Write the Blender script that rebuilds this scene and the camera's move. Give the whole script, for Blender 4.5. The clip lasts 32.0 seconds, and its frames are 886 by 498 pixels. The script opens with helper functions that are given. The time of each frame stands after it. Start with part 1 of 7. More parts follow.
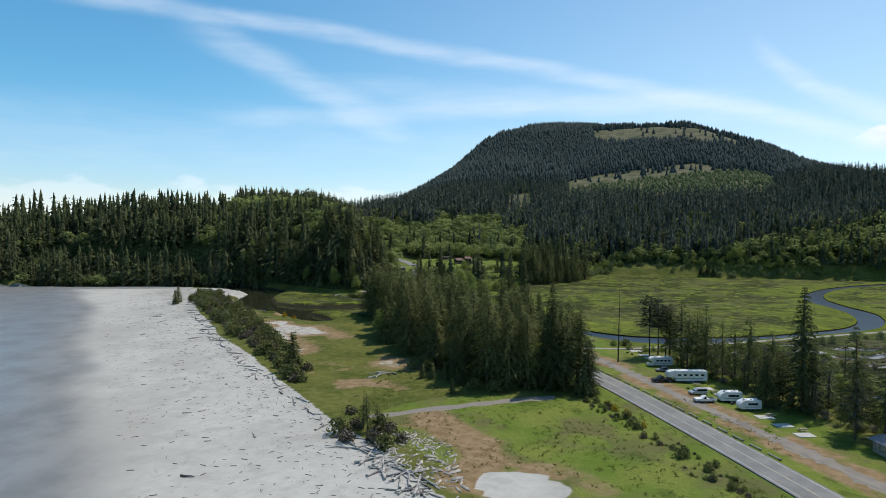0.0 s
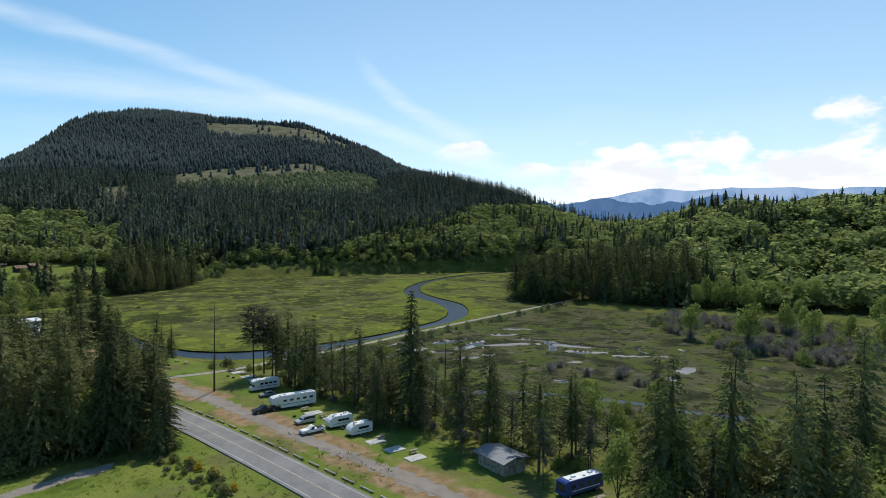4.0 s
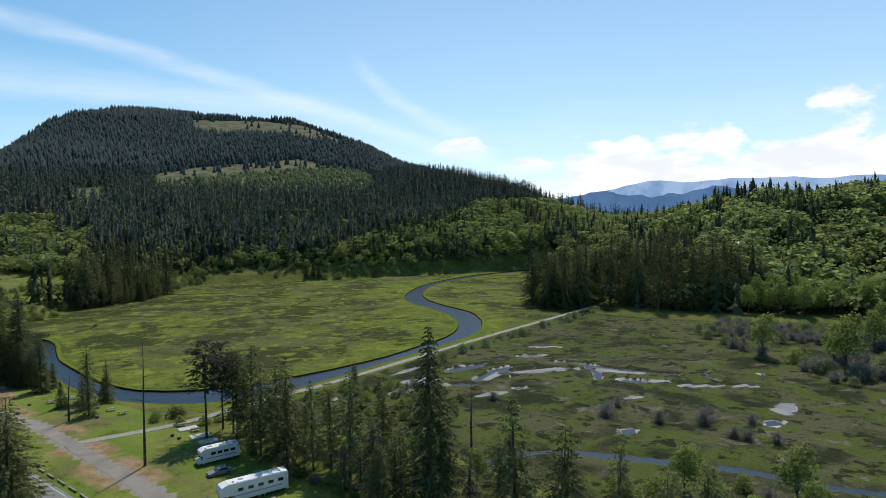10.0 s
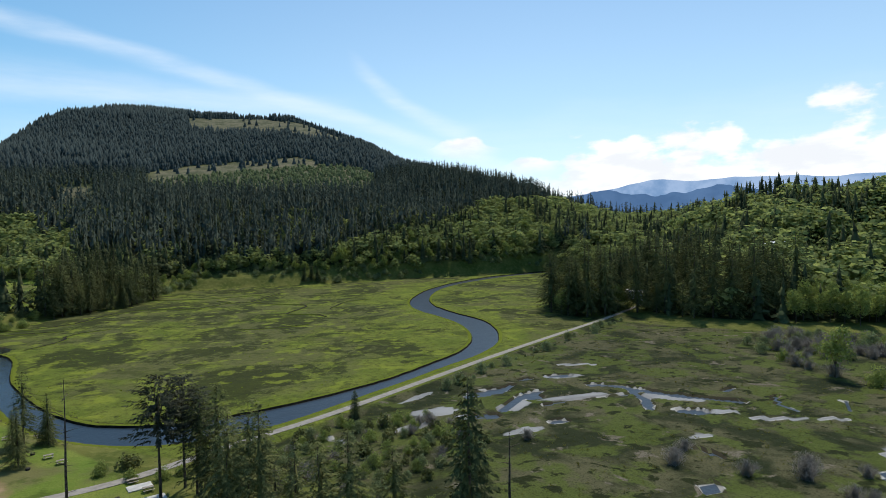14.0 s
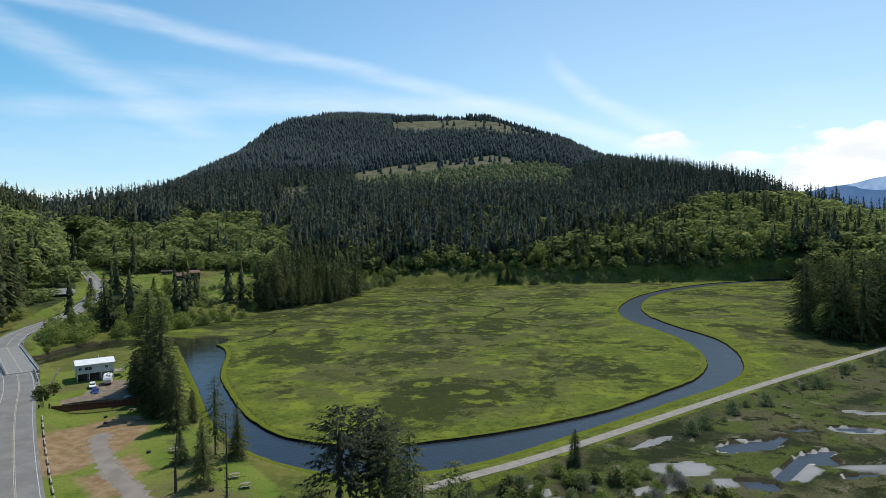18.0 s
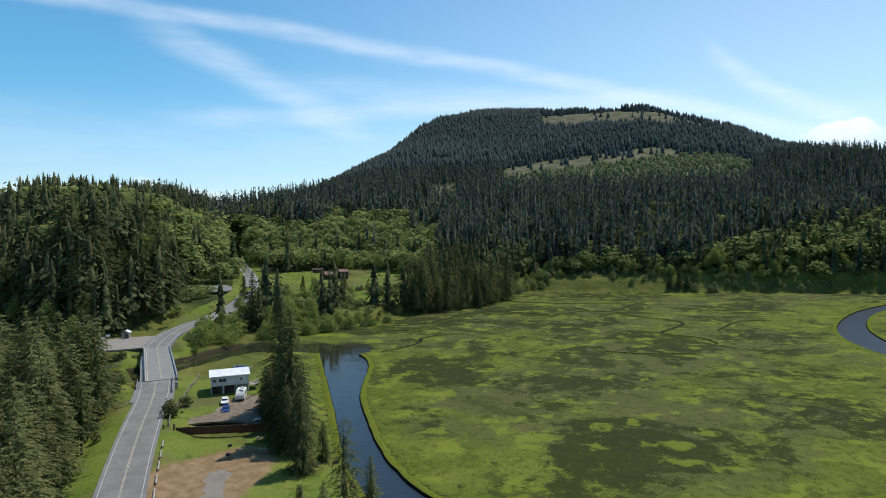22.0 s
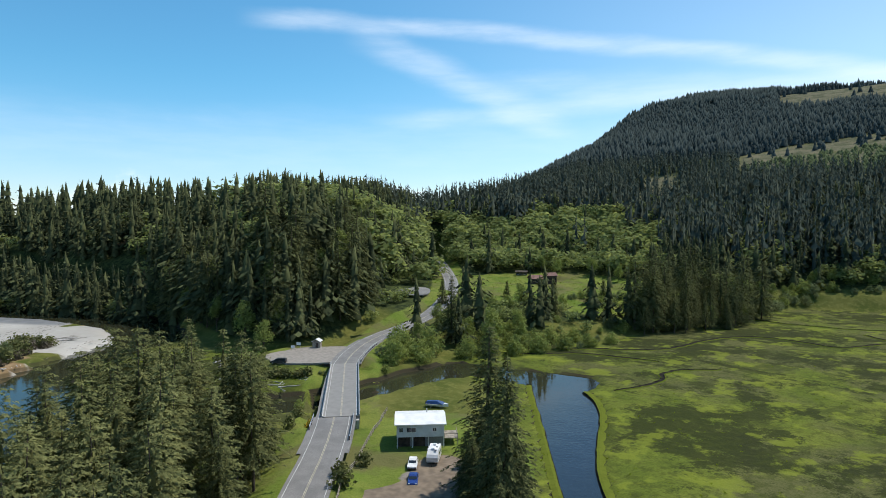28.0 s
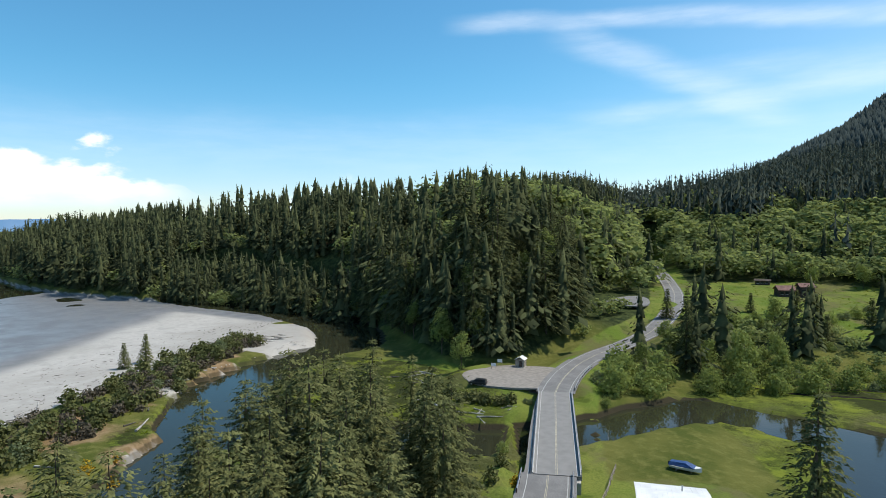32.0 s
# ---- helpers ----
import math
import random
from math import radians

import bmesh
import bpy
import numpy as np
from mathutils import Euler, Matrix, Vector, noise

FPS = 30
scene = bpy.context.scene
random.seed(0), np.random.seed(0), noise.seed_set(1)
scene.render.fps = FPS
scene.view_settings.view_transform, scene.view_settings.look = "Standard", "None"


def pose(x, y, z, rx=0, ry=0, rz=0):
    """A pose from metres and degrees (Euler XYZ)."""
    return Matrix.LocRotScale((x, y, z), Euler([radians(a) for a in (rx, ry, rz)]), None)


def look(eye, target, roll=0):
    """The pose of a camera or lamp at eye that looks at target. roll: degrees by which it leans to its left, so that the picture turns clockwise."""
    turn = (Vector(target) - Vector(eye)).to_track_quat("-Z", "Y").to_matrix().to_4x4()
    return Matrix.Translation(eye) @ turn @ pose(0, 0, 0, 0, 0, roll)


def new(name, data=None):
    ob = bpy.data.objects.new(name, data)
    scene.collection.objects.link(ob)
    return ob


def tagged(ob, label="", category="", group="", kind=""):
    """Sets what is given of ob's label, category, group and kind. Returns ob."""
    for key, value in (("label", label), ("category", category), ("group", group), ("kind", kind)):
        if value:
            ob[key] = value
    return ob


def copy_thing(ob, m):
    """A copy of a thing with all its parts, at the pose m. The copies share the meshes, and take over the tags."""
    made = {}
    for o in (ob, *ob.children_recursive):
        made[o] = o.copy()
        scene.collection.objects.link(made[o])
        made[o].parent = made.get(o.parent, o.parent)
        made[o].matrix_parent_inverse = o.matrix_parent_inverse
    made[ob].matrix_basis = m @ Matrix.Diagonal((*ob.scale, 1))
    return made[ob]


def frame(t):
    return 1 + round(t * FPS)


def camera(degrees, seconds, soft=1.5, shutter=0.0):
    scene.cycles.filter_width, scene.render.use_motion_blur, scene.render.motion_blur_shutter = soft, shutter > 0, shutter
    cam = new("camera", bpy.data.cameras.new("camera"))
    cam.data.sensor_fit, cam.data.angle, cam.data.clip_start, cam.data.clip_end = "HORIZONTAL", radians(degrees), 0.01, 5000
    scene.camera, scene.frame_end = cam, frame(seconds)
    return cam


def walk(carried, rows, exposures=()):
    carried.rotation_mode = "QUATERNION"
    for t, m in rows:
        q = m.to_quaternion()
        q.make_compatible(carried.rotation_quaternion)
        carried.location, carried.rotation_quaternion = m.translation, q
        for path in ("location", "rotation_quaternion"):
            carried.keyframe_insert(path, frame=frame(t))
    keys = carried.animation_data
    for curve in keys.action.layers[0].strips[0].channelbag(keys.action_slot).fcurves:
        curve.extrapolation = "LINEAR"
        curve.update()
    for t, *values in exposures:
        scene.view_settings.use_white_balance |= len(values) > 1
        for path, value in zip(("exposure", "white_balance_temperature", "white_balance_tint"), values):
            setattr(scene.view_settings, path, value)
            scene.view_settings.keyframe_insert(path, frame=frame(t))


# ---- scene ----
cam = camera(72.45, 32.0, soft=0.5)
PATH = [
    (0, -0.36, -10.00, 50.11, 18.14, -2.25, -0.30),
    (0.5, -0.34, -4.96, 50.07, 10.89, -2.13, -0.45),
    (1, 0.00, -0.00, 50.04, 0.00, -1.99, -0.63),
    (1.5, 0.64, 4.86, 50.03, -11.45, -1.81, -0.81),
    (2, 1.45, 9.55, 49.97, -16.25, -1.76, -0.89),
    (2.5, 2.54, 14.09, 49.94, -16.39, -1.79, -0.83),
    (3, 3.79, 18.49, 49.93, -16.48, -1.89, -0.73),
    (3.5, 5.02, 22.83, 49.95, -16.58, -2.03, -0.61),
    (5.5, 7.94, 40.17, 50.16, -16.79, -2.25, -0.02),
    (6, 8.79, 44.47, 50.17, -16.82, -2.27, 0.08),
    (7, 10.45, 53.05, 50.24, -16.90, -2.29, 0.23),
    (8, 12.16, 61.79, 50.29, -16.93, -2.31, 0.37),
    (9, 13.83, 70.41, 50.38, -16.98, -2.40, 0.49),
    (10, 15.59, 78.54, 50.43, -17.00, -2.45, 0.65),
    (11, 16.89, 86.73, 50.34, -17.10, -2.46, 0.70),
    (12, 18.69, 95.36, 50.29, -17.13, -2.45, 0.79),
    (13, 20.35, 103.88, 50.18, -17.15, -2.47, 0.91),
    (13.5, 21.00, 107.82, 50.10, -17.16, -2.47, 0.94),
    (15.5, 19.55, 122.26, 49.23, -11.97, -2.27, 0.25),
    (16, 19.51, 126.53, 49.17, -8.62, -2.28, 0.25),
    (17, 19.44, 135.44, 49.08, -3.60, -2.28, 0.37),
    (18, 19.03, 143.71, 49.03, 1.00, -2.27, 0.56),
    (19, 17.71, 152.47, 49.03, 5.56, -2.28, 0.63),
    (20, 15.16, 161.41, 48.98, 8.64, -2.29, 0.61),
    (21, 12.22, 170.45, 48.95, 11.79, -2.30, 0.56),
    (22, 8.84, 178.89, 49.01, 14.62, -2.29, 0.48),
    (23, 5.02, 186.84, 49.14, 17.31, -2.28, 0.32),
    (24, 0.96, 194.63, 49.32, 20.08, -2.30, 0.20),
    (25, -3.43, 202.04, 49.55, 22.83, -2.36, 0.09),
    (25.5, -5.71, 205.63, 49.61, 24.28, -2.41, 0.08),
    (27.5, -16.07, 219.88, 49.52, 31.27, -2.46, 0.21),
    (28, -18.92, 223.26, 49.47, 33.04, -2.49, 0.20),
    (29, -24.82, 229.48, 49.43, 37.11, -2.56, 0.21),
    (30, -30.81, 235.12, 49.51, 41.88, -2.58, 0.18),
    (31, -37.39, 240.22, 49.56, 46.52, -2.55, 0.30),
    (32, -44.17, 244.98, 49.55, 51.46, -2.49, 0.40),
]
walk(cam, [(t, pose(x, y, z, 90 + pitch, roll, yaw)) for t, x, y, z, yaw, pitch, roll in PATH], [(0, 0.0), (19, 0.02), (24, 0.12), (28, 0.2), (32, 0.2)])

# ---- world, sun ----
SUN_AZ, SUN_EL = 28.0, 59.0


def math_node(nt, op, a, b=None, clamp=False):
    n = nt.nodes.new("ShaderNodeMath")
    n.operation, n.use_clamp = op, clamp
    for i, v in enumerate((a, b)):
        if v is None:
            continue
        if isinstance(v, (int, float)):
            n.inputs[i].default_value = v
        else:
            nt.links.new(v, n.inputs[i])
    return n.outputs[0]


def ramp_node(nt, fac, lo, hi, a=0.0, b=1.0):
    n = nt.nodes.new("ShaderNodeMapRange")
    n.interpolation_type = "SMOOTHSTEP"
    nt.links.new(fac, n.inputs[0])
    for i, v in enumerate((lo, hi, a, b)):
        n.inputs[1 + i].default_value = v
    return n.outputs[0]


def noise_node(nt, vec, scale, detail=4.0, rough=0.55, distort=0.0):
    n = nt.nodes.new("ShaderNodeTexNoise")
    n.inputs["Scale"].default_value, n.inputs["Detail"].default_value = scale, detail
    n.inputs["Roughness"].default_value, n.inputs["Distortion"].default_value = rough, distort
    if vec is not None:
        nt.links.new(vec, n.inputs["Vector"])
    return n.outputs[0]


def mix_node(nt, fac, a, b, blend="MIX"):
    n = nt.nodes.new("ShaderNodeMix")
    n.data_type, n.blend_type = "RGBA", blend
    for i, v in ((0, fac), (6, a), (7, b)):
        if isinstance(v, (int, float)):
            n.inputs[i].default_value = v
        elif isinstance(v, tuple):
            n.inputs[i].default_value = (*v, 1.0)
        else:
            nt.links.new(v, n.inputs[i])
    return n.outputs[2]


world = bpy.data.worlds.new("world")
scene.world = world
world.use_nodes = True
nt = world.node_tree
nt.nodes.clear()
sky = nt.nodes.new("ShaderNodeTexSky")
sky.sky_type, sky.sun_disc = "NISHITA", False
sky.sun_elevation, sky.sun_rotation = radians(SUN_EL), radians(SUN_AZ)
sky.air_density, sky.dust_density, sky.ozone_density, sky.altitude = 1.0, 0.15, 2.0, 0.0
tc = nt.nodes.new("ShaderNodeTexCoord")
sep = nt.nodes.new("ShaderNodeSeparateXYZ")
nt.links.new(tc.outputs["Generated"], sep.inputs[0])
DX, DY, DZ = sep.outputs
# azimuth (degrees from +y towards +x) and elevation
AZ = math_node(nt, "MULTIPLY", math_node(nt, "ARCTAN2", DX, DY), 57.2958)
EL = math_node(nt, "MULTIPLY", math_node(nt, "ARCSINE", DZ), 57.2958)


def cloud_vec(sx, sy, off=0.0):
    c = nt.nodes.new("ShaderNodeCombineXYZ")
    nt.links.new(math_node(nt, "MULTIPLY", AZ, sx), c.inputs[0])
    nt.links.new(math_node(nt, "MULTIPLY", EL, sy), c.inputs[1])
    c.inputs[2].default_value = off
    return c.outputs[0]


def window(v, lo, lo2, hi2, hi):
    return math_node(nt, "MULTIPLY", ramp_node(nt, v, lo, lo2), ramp_node(nt, v, hi2, hi, 1.0, 0.0))


def streak(az0, el0, az1, el1, bow, width, strength, az_from, az_to, soft):
    """A band of high thin cloud between two directions, with a slight bow."""
    u = math_node(nt, "DIVIDE", math_node(nt, "SUBTRACT", AZ, az0), az1 - az0)
    line = math_node(nt, "ADD", math_node(nt, "MULTIPLY", u, el1 - el0), el0)
    line = math_node(nt, "ADD", line, math_node(nt, "MULTIPLY", math_node(nt, "MULTIPLY", u, math_node(nt, "SUBTRACT", 1.0, u)), 4 * bow))
    wob = math_node(nt, "MULTIPLY", math_node(nt, "SUBTRACT", noise_node(nt, cloud_vec(0.09, 0.25, az0), 1.0, 5), 0.5), width * 1.3)
    d = math_node(nt, "ABSOLUTE", math_node(nt, "ADD", math_node(nt, "SUBTRACT", EL, line), wob))
    band = ramp_node(nt, d, 0.1 * width, width, 1.0, 0.0)
    tex = ramp_node(nt, noise_node(nt, cloud_vec(0.16, 0.9, el0), 1.0, 6, 0.6), 0.25, 0.75, 0.45, 1.0)
    m = math_node(nt, "MULTIPLY", math_node(nt, "MULTIPLY", band, tex), window(AZ, az_from, az_from + soft, az_to - soft, az_to))
    return math_node(nt, "MULTIPLY", m, strength)


cirrus = streak(-45.7, 17.9, 16.5, 7.2, 2.6, 1.15, 0.33, -52, 26, 5)
for args in ((-41.0, 16.8, -25.5, 10.3, 0.3, 2.2, 0.26, -43, -19, 6), (-37, 9.3, -10, 10.8, 0.2, 1.3, 0.24, -41, 10, 8),
             (-30, 12.5, 6, 10.0, 0.3, 1.9, 0.2, -34, 12, 8), (10.0, 13.6, 18, 8.6, -0.5, 1.5, 0.30, 8, 21, 3),
             (-60, 7.0, 60, 7.5, 0.0, 4.0, 0.12, -120, 120, 30)):
    s2 = streak(*args)
    cirrus = math_node(nt, "SUBTRACT", math_node(nt, "ADD", cirrus, s2), math_node(nt, "MULTIPLY", cirrus, s2))
# veil of haze growing towards the sun's side and the horizon
veil = math_node(nt, "MULTIPLY", window(AZ, -45, 30, 90, 150), ramp_node(nt, EL, 34, 7, 0.03, 0.2))
cirrus = math_node(nt, "SUBTRACT", math_node(nt, "ADD", cirrus, veil), math_node(nt, "MULTIPLY", cirrus, veil))
puff = noise_node(nt, cloud_vec(0.17, 0.34), 1.0, 7, 0.52)


def bank(az_a, az_b, az_c, az_d, base, top, gain):
    """A row of heaped cloud that stands on the horizon."""
    w = window(AZ, az_a, az_b, az_c, az_d)
    hgt = math_node(nt, "MULTIPLY", w, top - base)
    rel = math_node(nt, "DIVIDE", math_node(nt, "SUBTRACT", EL, base), math_node(nt, "MAXIMUM", hgt, 0.05))
    dens = math_node(nt, "SUBTRACT", math_node(nt, "ADD", puff, gain), math_node(nt, "MULTIPLY", rel, 0.42))
    return math_node(nt, "MULTIPLY", ramp_node(nt, dens, 0.42, 0.54), math_node(nt, "MULTIPLY", w, ramp_node(nt, EL, base - 1.5, base + 0.8)))


heaps = bank(20, 32, 75, 110, 2.2, 7.8, 0.30)
heaps = math_node(nt, "MAXIMUM", heaps, bank(36, 52, 75, 110, 2.4, 10.8, 0.22))
heaps = math_node(nt, "MAXIMUM", heaps, bank(15, 18.4, 19.6, 23, 6.9, 9.0, 0.16))
heaps = math_node(nt, "MAXIMUM", heaps, bank(22, 25, 26, 29.5, 5.2, 7.2, 0.14))
heaps = math_node(nt, "MAXIMUM", heaps, bank(-125, -95, -80, -72, 2.4, 6.6, 0.26))
low = bank(-80, -60, -20, 10, 0.6, 3.6, 0.32)
shade = ramp_node(nt, noise_node(nt, cloud_vec(0.2, 0.5, 5.0), 1.0, 5), 0.38, 0.62, 0.62, 1.0)
heap_col = mix_node(nt, shade, (4.6, 5.2, 6.1), (8.8, 8.9, 9.0))
upper = mix_node(nt, ramp_node(nt, AZ, -60, 15), (0.50, 0.99, 1.10), (0.80, 1.04, 1.06))
tint = mix_node(nt, ramp_node(nt, EL, 0, 14), (0.86, 0.97, 1.14), upper)
tinted = mix_node(nt, 1.0, sky.outputs[0], tint, "MULTIPLY")
col = mix_node(nt, cirrus, tinted, (8.4, 8.8, 9.3))
col = mix_node(nt, math_node(nt, "MULTIPLY", low, 0.32), col, (8.2, 8.6, 9.2))
col = mix_node(nt, heaps, col, heap_col)
bg = nt.nodes.new("ShaderNodeBackground")
bg.inputs[1].default_value = 0.125
nt.links.new(col, bg.inputs[0])
out = nt.nodes.new("ShaderNodeOutputWorld")
nt.links.new(bg.outputs[0], out.inputs[0])

sun = new("sun", bpy.data.lights.new("sun", "SUN"))
sun.data.energy, sun.data.angle, sun.data.color = 3.7, radians(0.53), (1.0, 0.94, 0.84)
sd = Vector((math.sin(radians(SUN_AZ)) * math.cos(radians(SUN_EL)), math.cos(radians(SUN_AZ)) * math.cos(radians(SUN_EL)), math.sin(radians(SUN_EL))))
sun.matrix_world = look(sd * 300, (0, 0, 0))

# ---- materials ----
def material(name):
    m = bpy.data.materials.new(name)
    m.use_nodes = True
    nt = m.node_tree
    b = nt.nodes["Principled BSDF"]
    return m, nt, b


def object_coords(nt):
    return nt.nodes.new("ShaderNodeTexCoord").outputs["Object"]


def bump_node(nt, b, height, strength=0.4, distance=0.05):
    n = nt.nodes.new("ShaderNodeBump")
    n.inputs["Strength"].default_value, n.inputs["Distance"].default_value = strength, distance
    nt.links.new(height, n.inputs["Height"])
    nt.links.new(n.outputs[0], b.inputs["Normal"])


def plain(name, colour, rough=0.6, metal=0.0, grain=0.12, scale=3.0, spec=0.4):
    """Paint, metal or plastic with faint stains and fine relief."""
    m, nt, b = material(name)
    co = object_coords(nt)
    f = noise_node(nt, co, scale, 6)
    dark = tuple(c * (1 - 2.2 * grain) for c in colour)
    lite = tuple(min(1, c * (1 + grain)) for c in colour)
    nt.links.new(mix_node(nt, ramp_node(nt, f, 0.3, 0.7), dark, lite), b.inputs["Base Color"])
    nt.links.new(ramp_node(nt, noise_node(nt, co, scale * 4, 4), 0.3, 0.7, rough * 0.85, min(1, rough * 1.12)), b.inputs["Roughness"])
    b.inputs["Metallic"].default_value = metal
    b.inputs["Specular IOR Level"].default_value = spec
    return m


def foliage(name, dark, lite, own=0.0, spread=0.5, through_light=0.14):
    """Leaves or needles: varied tree by tree, spray by spray and in clumps; some light comes through."""
    m, nt, b = material(name)
    co = nt.nodes.new("ShaderNodeNewGeometry")
    pos = co.outputs["Position"]
    rnd = co.outputs["Random Per Island"]
    if own:
        o = nt.nodes.new("ShaderNodeObjectInfo").outputs["Random"]
        rnd = math_node(nt, "ADD", math_node(nt, "MULTIPLY", rnd, 1 - own), math_node(nt, "MULTIPLY", o, own))
    f = math_node(nt, "ADD", math_node(nt, "MULTIPLY", rnd, spread), math_node(nt, "MULTIPLY", noise_node(nt, pos, 0.035, 5), 1 - spread))
    base = mix_node(nt, ramp_node(nt, f, 0.2, 0.78), dark, lite)
    base = mix_node(nt, ramp_node(nt, noise_node(nt, pos, 1.1, 3), 0.45, 0.75, 0.0, 0.3), base, tuple(0.5 * c for c in dark))
    nt.links.new(base, b.inputs["Base Color"])
    b.inputs["Roughness"].default_value = 0.85
    b.inputs["Specular IOR Level"].default_value = 0.0
    tl = nt.nodes.new("ShaderNodeBsdfTranslucent")
    nt.links.new(mix_node(nt, 0.5, base, (1.0, 1.0, 0.55), "MULTIPLY"), tl.inputs[0])
    mx = nt.nodes.new("ShaderNodeMixShader")
    mx.inputs[0].default_value = through_light
    nt.links.new(b.outputs[0], mx.inputs[1])
    nt.links.new(tl.outputs[0], mx.inputs[2])
    nt.links.new(mx.outputs[0], nt.nodes["Material Output"].inputs[0])
    return m


M = {}
M["conifer"] = foliage("conifer_needles", (0.036, 0.045, 0.025), (0.108, 0.122, 0.056))
# far hill needles: air haze is put into the base colour as extra blue
M["conifer_far"] = foliage("hazed_far_needles", (0.044, 0.058, 0.056), (0.072, 0.092, 0.088), through_light=0.14)
M["conifer_young"] = foliage("young_needles", (0.080, 0.105, 0.048), (0.125, 0.155, 0.080), through_light=0.2)
# lower slope: the same painted haze, with less blue
M["conifer_lower"] = foliage("hazed_slope_needles", (0.058, 0.073, 0.060), (0.088, 0.108, 0.084), through_light=0.14)
M["spruce"] = foliage("spruce_needles", (0.050, 0.060, 0.028), (0.145, 0.155, 0.062), 0.3)
M["conifer_near"] = foliage("near_needles", (0.066, 0.076, 0.032), (0.215, 0.222, 0.088), 0.4, through_light=0.2)
M["conifer_dull"] = foliage("grey_needles", (0.045, 0.05, 0.035), (0.11, 0.112, 0.075), 0.4)
M["broadleaf"] = foliage("broad_leaves", (0.175, 0.215, 0.085), (0.34, 0.385, 0.155), through_light=0.55)
M["broadleaf_near"] = foliage("near_leaves", (0.165, 0.210, 0.066), (0.33, 0.38, 0.120), 0.4, through_light=0.5)
M["shrub"] = foliage("shrub_leaves", (0.085, 0.10, 0.038), (0.20, 0.205, 0.085), 0.4, through_light=0.35)
M["shrub_dry"] = foliage("dry_shrub", (0.085, 0.075, 0.055), (0.17, 0.145, 0.105), 0.4)
M["willow"] = foliage("willow_leaves", (0.155, 0.19, 0.095), (0.27, 0.31, 0.165), 0.4, through_light=0.5)
M["twig"] = foliage("bare_twigs", (0.17, 0.155, 0.14), (0.29, 0.265, 0.24), 0.3, through_light=0.2)
M["gorse"] = foliage("yellow_flowers", (0.25, 0.15, 0.01), (0.5, 0.32, 0.03))
M["bark"] = plain("bark", (0.10, 0.075, 0.055), 0.9, grain=0.3, scale=2.5)


def ground_material():
    m, nt, b = material("ground_cover")
    geo = nt.nodes.new("ShaderNodeNewGeometry")
    pos = geo.outputs["Position"]

    def mask(name):
        a = nt.nodes.new("ShaderNodeAttribute")
        a.attribute_name = name
        s = nt.nodes.new("ShaderNodeSeparateColor")
        nt.links.new(a.outputs["Color"], s.inputs[0])
        return (*s.outputs[:3], a.outputs["Alpha"])

    sand, wet, marsh, lawn = mask("cover_a")
    dry, gravel, rough_marsh, woods = mask("cover_b")
    riverside, cleared = mask("cover_c")[:2]
    big, mid, fine, tiny = (noise_node(nt, pos, s, 6, 0.6) for s in (0.018, 0.07, 0.4, 2.5))

    def jag(v, lo=0.35, hi=0.65, amt=0.35):
        w = math_node(nt, "MULTIPLY", math_node(nt, "SUBTRACT", fine, 0.5), amt)
        return ramp_node(nt, math_node(nt, "ADD", v, w), lo, hi)

    grass = mix_node(nt, ramp_node(nt, mid, 0.35, 0.65), (0.068, 0.085, 0.018), (0.122, 0.125, 0.032))
    grass = mix_node(nt, ramp_node(nt, fine, 0.45, 0.7, 0.0, 0.45), grass, (0.20, 0.19, 0.06))
    # low scrub and forest floor
    floor = mix_node(nt, ramp_node(nt, fine, 0.35, 0.65), (0.02, 0.03, 0.012), (0.06, 0.075, 0.025))
    col = mix_node(nt, jag(woods), grass, floor)
    lawn_c = mix_node(nt, ramp_node(nt, mid, 0.35, 0.65), (0.112, 0.165, 0.026), (0.180, 0.205, 0.045))
    lawn_c = mix_node(nt, ramp_node(nt, tiny, 0.4, 0.7, 0.0, 0.45), lawn_c, (0.06, 0.085, 0.016))
    lawn_c = mix_node(nt, ramp_node(nt, noise_node(nt, pos, 0.05, 5, 0.62), 0.48, 0.62, 0.0, 0.75), lawn_c, (0.125, 0.110, 0.052))
    lawn_c = mix_node(nt, ramp_node(nt, noise_node(nt, pos, 0.13, 5, 0.62), 0.56, 0.66, 0.0, 0.6), lawn_c, (0.05, 0.075, 0.014))
    col = mix_node(nt, jag(lawn), col, lawn_c)
    # salt marsh: bright sedge by the river, duller and patched with dark rush further off
    sedge = mix_node(nt, ramp_node(nt, mid, 0.35, 0.7), (0.102, 0.132, 0.021), (0.158, 0.176, 0.032))
    dull = ramp_node(nt, math_node(nt, "SUBTRACT", noise_node(nt, pos, 0.020, 6, 0.65, 0.6), math_node(nt, "MULTIPLY", riverside, 0.25)), 0.40, 0.56, 0.0, 0.85)
    sedge = mix_node(nt, dull, sedge, (0.100, 0.098, 0.042))
    rush = math_node(nt, "ADD", noise_node(nt, pos, 0.026, 8, 0.66, 0.8), math_node(nt, "MULTIPLY", math_node(nt, "SUBTRACT", noise_node(nt, pos, 0.16, 6, 0.72), 0.5), 0.42))
    rush = math_node(nt, "SUBTRACT", rush, math_node(nt, "MULTIPLY", riverside, 0.12))
    sedge = mix_node(nt, ramp_node(nt, math_node(nt, "ADD", rush, math_node(nt, "MULTIPLY", math_node(nt, "SUBTRACT", tiny, 0.5), 0.16)), 0.485, 0.545, 0.0, 0.88), sedge, (0.024, 0.029, 0.011))
    sedge = mix_node(nt, ramp_node(nt, noise_node(nt, pos, 0.055, 7, 0.7, 0.5), 0.54, 0.60, 0.0, 0.6), sedge, (0.045, 0.052, 0.016))
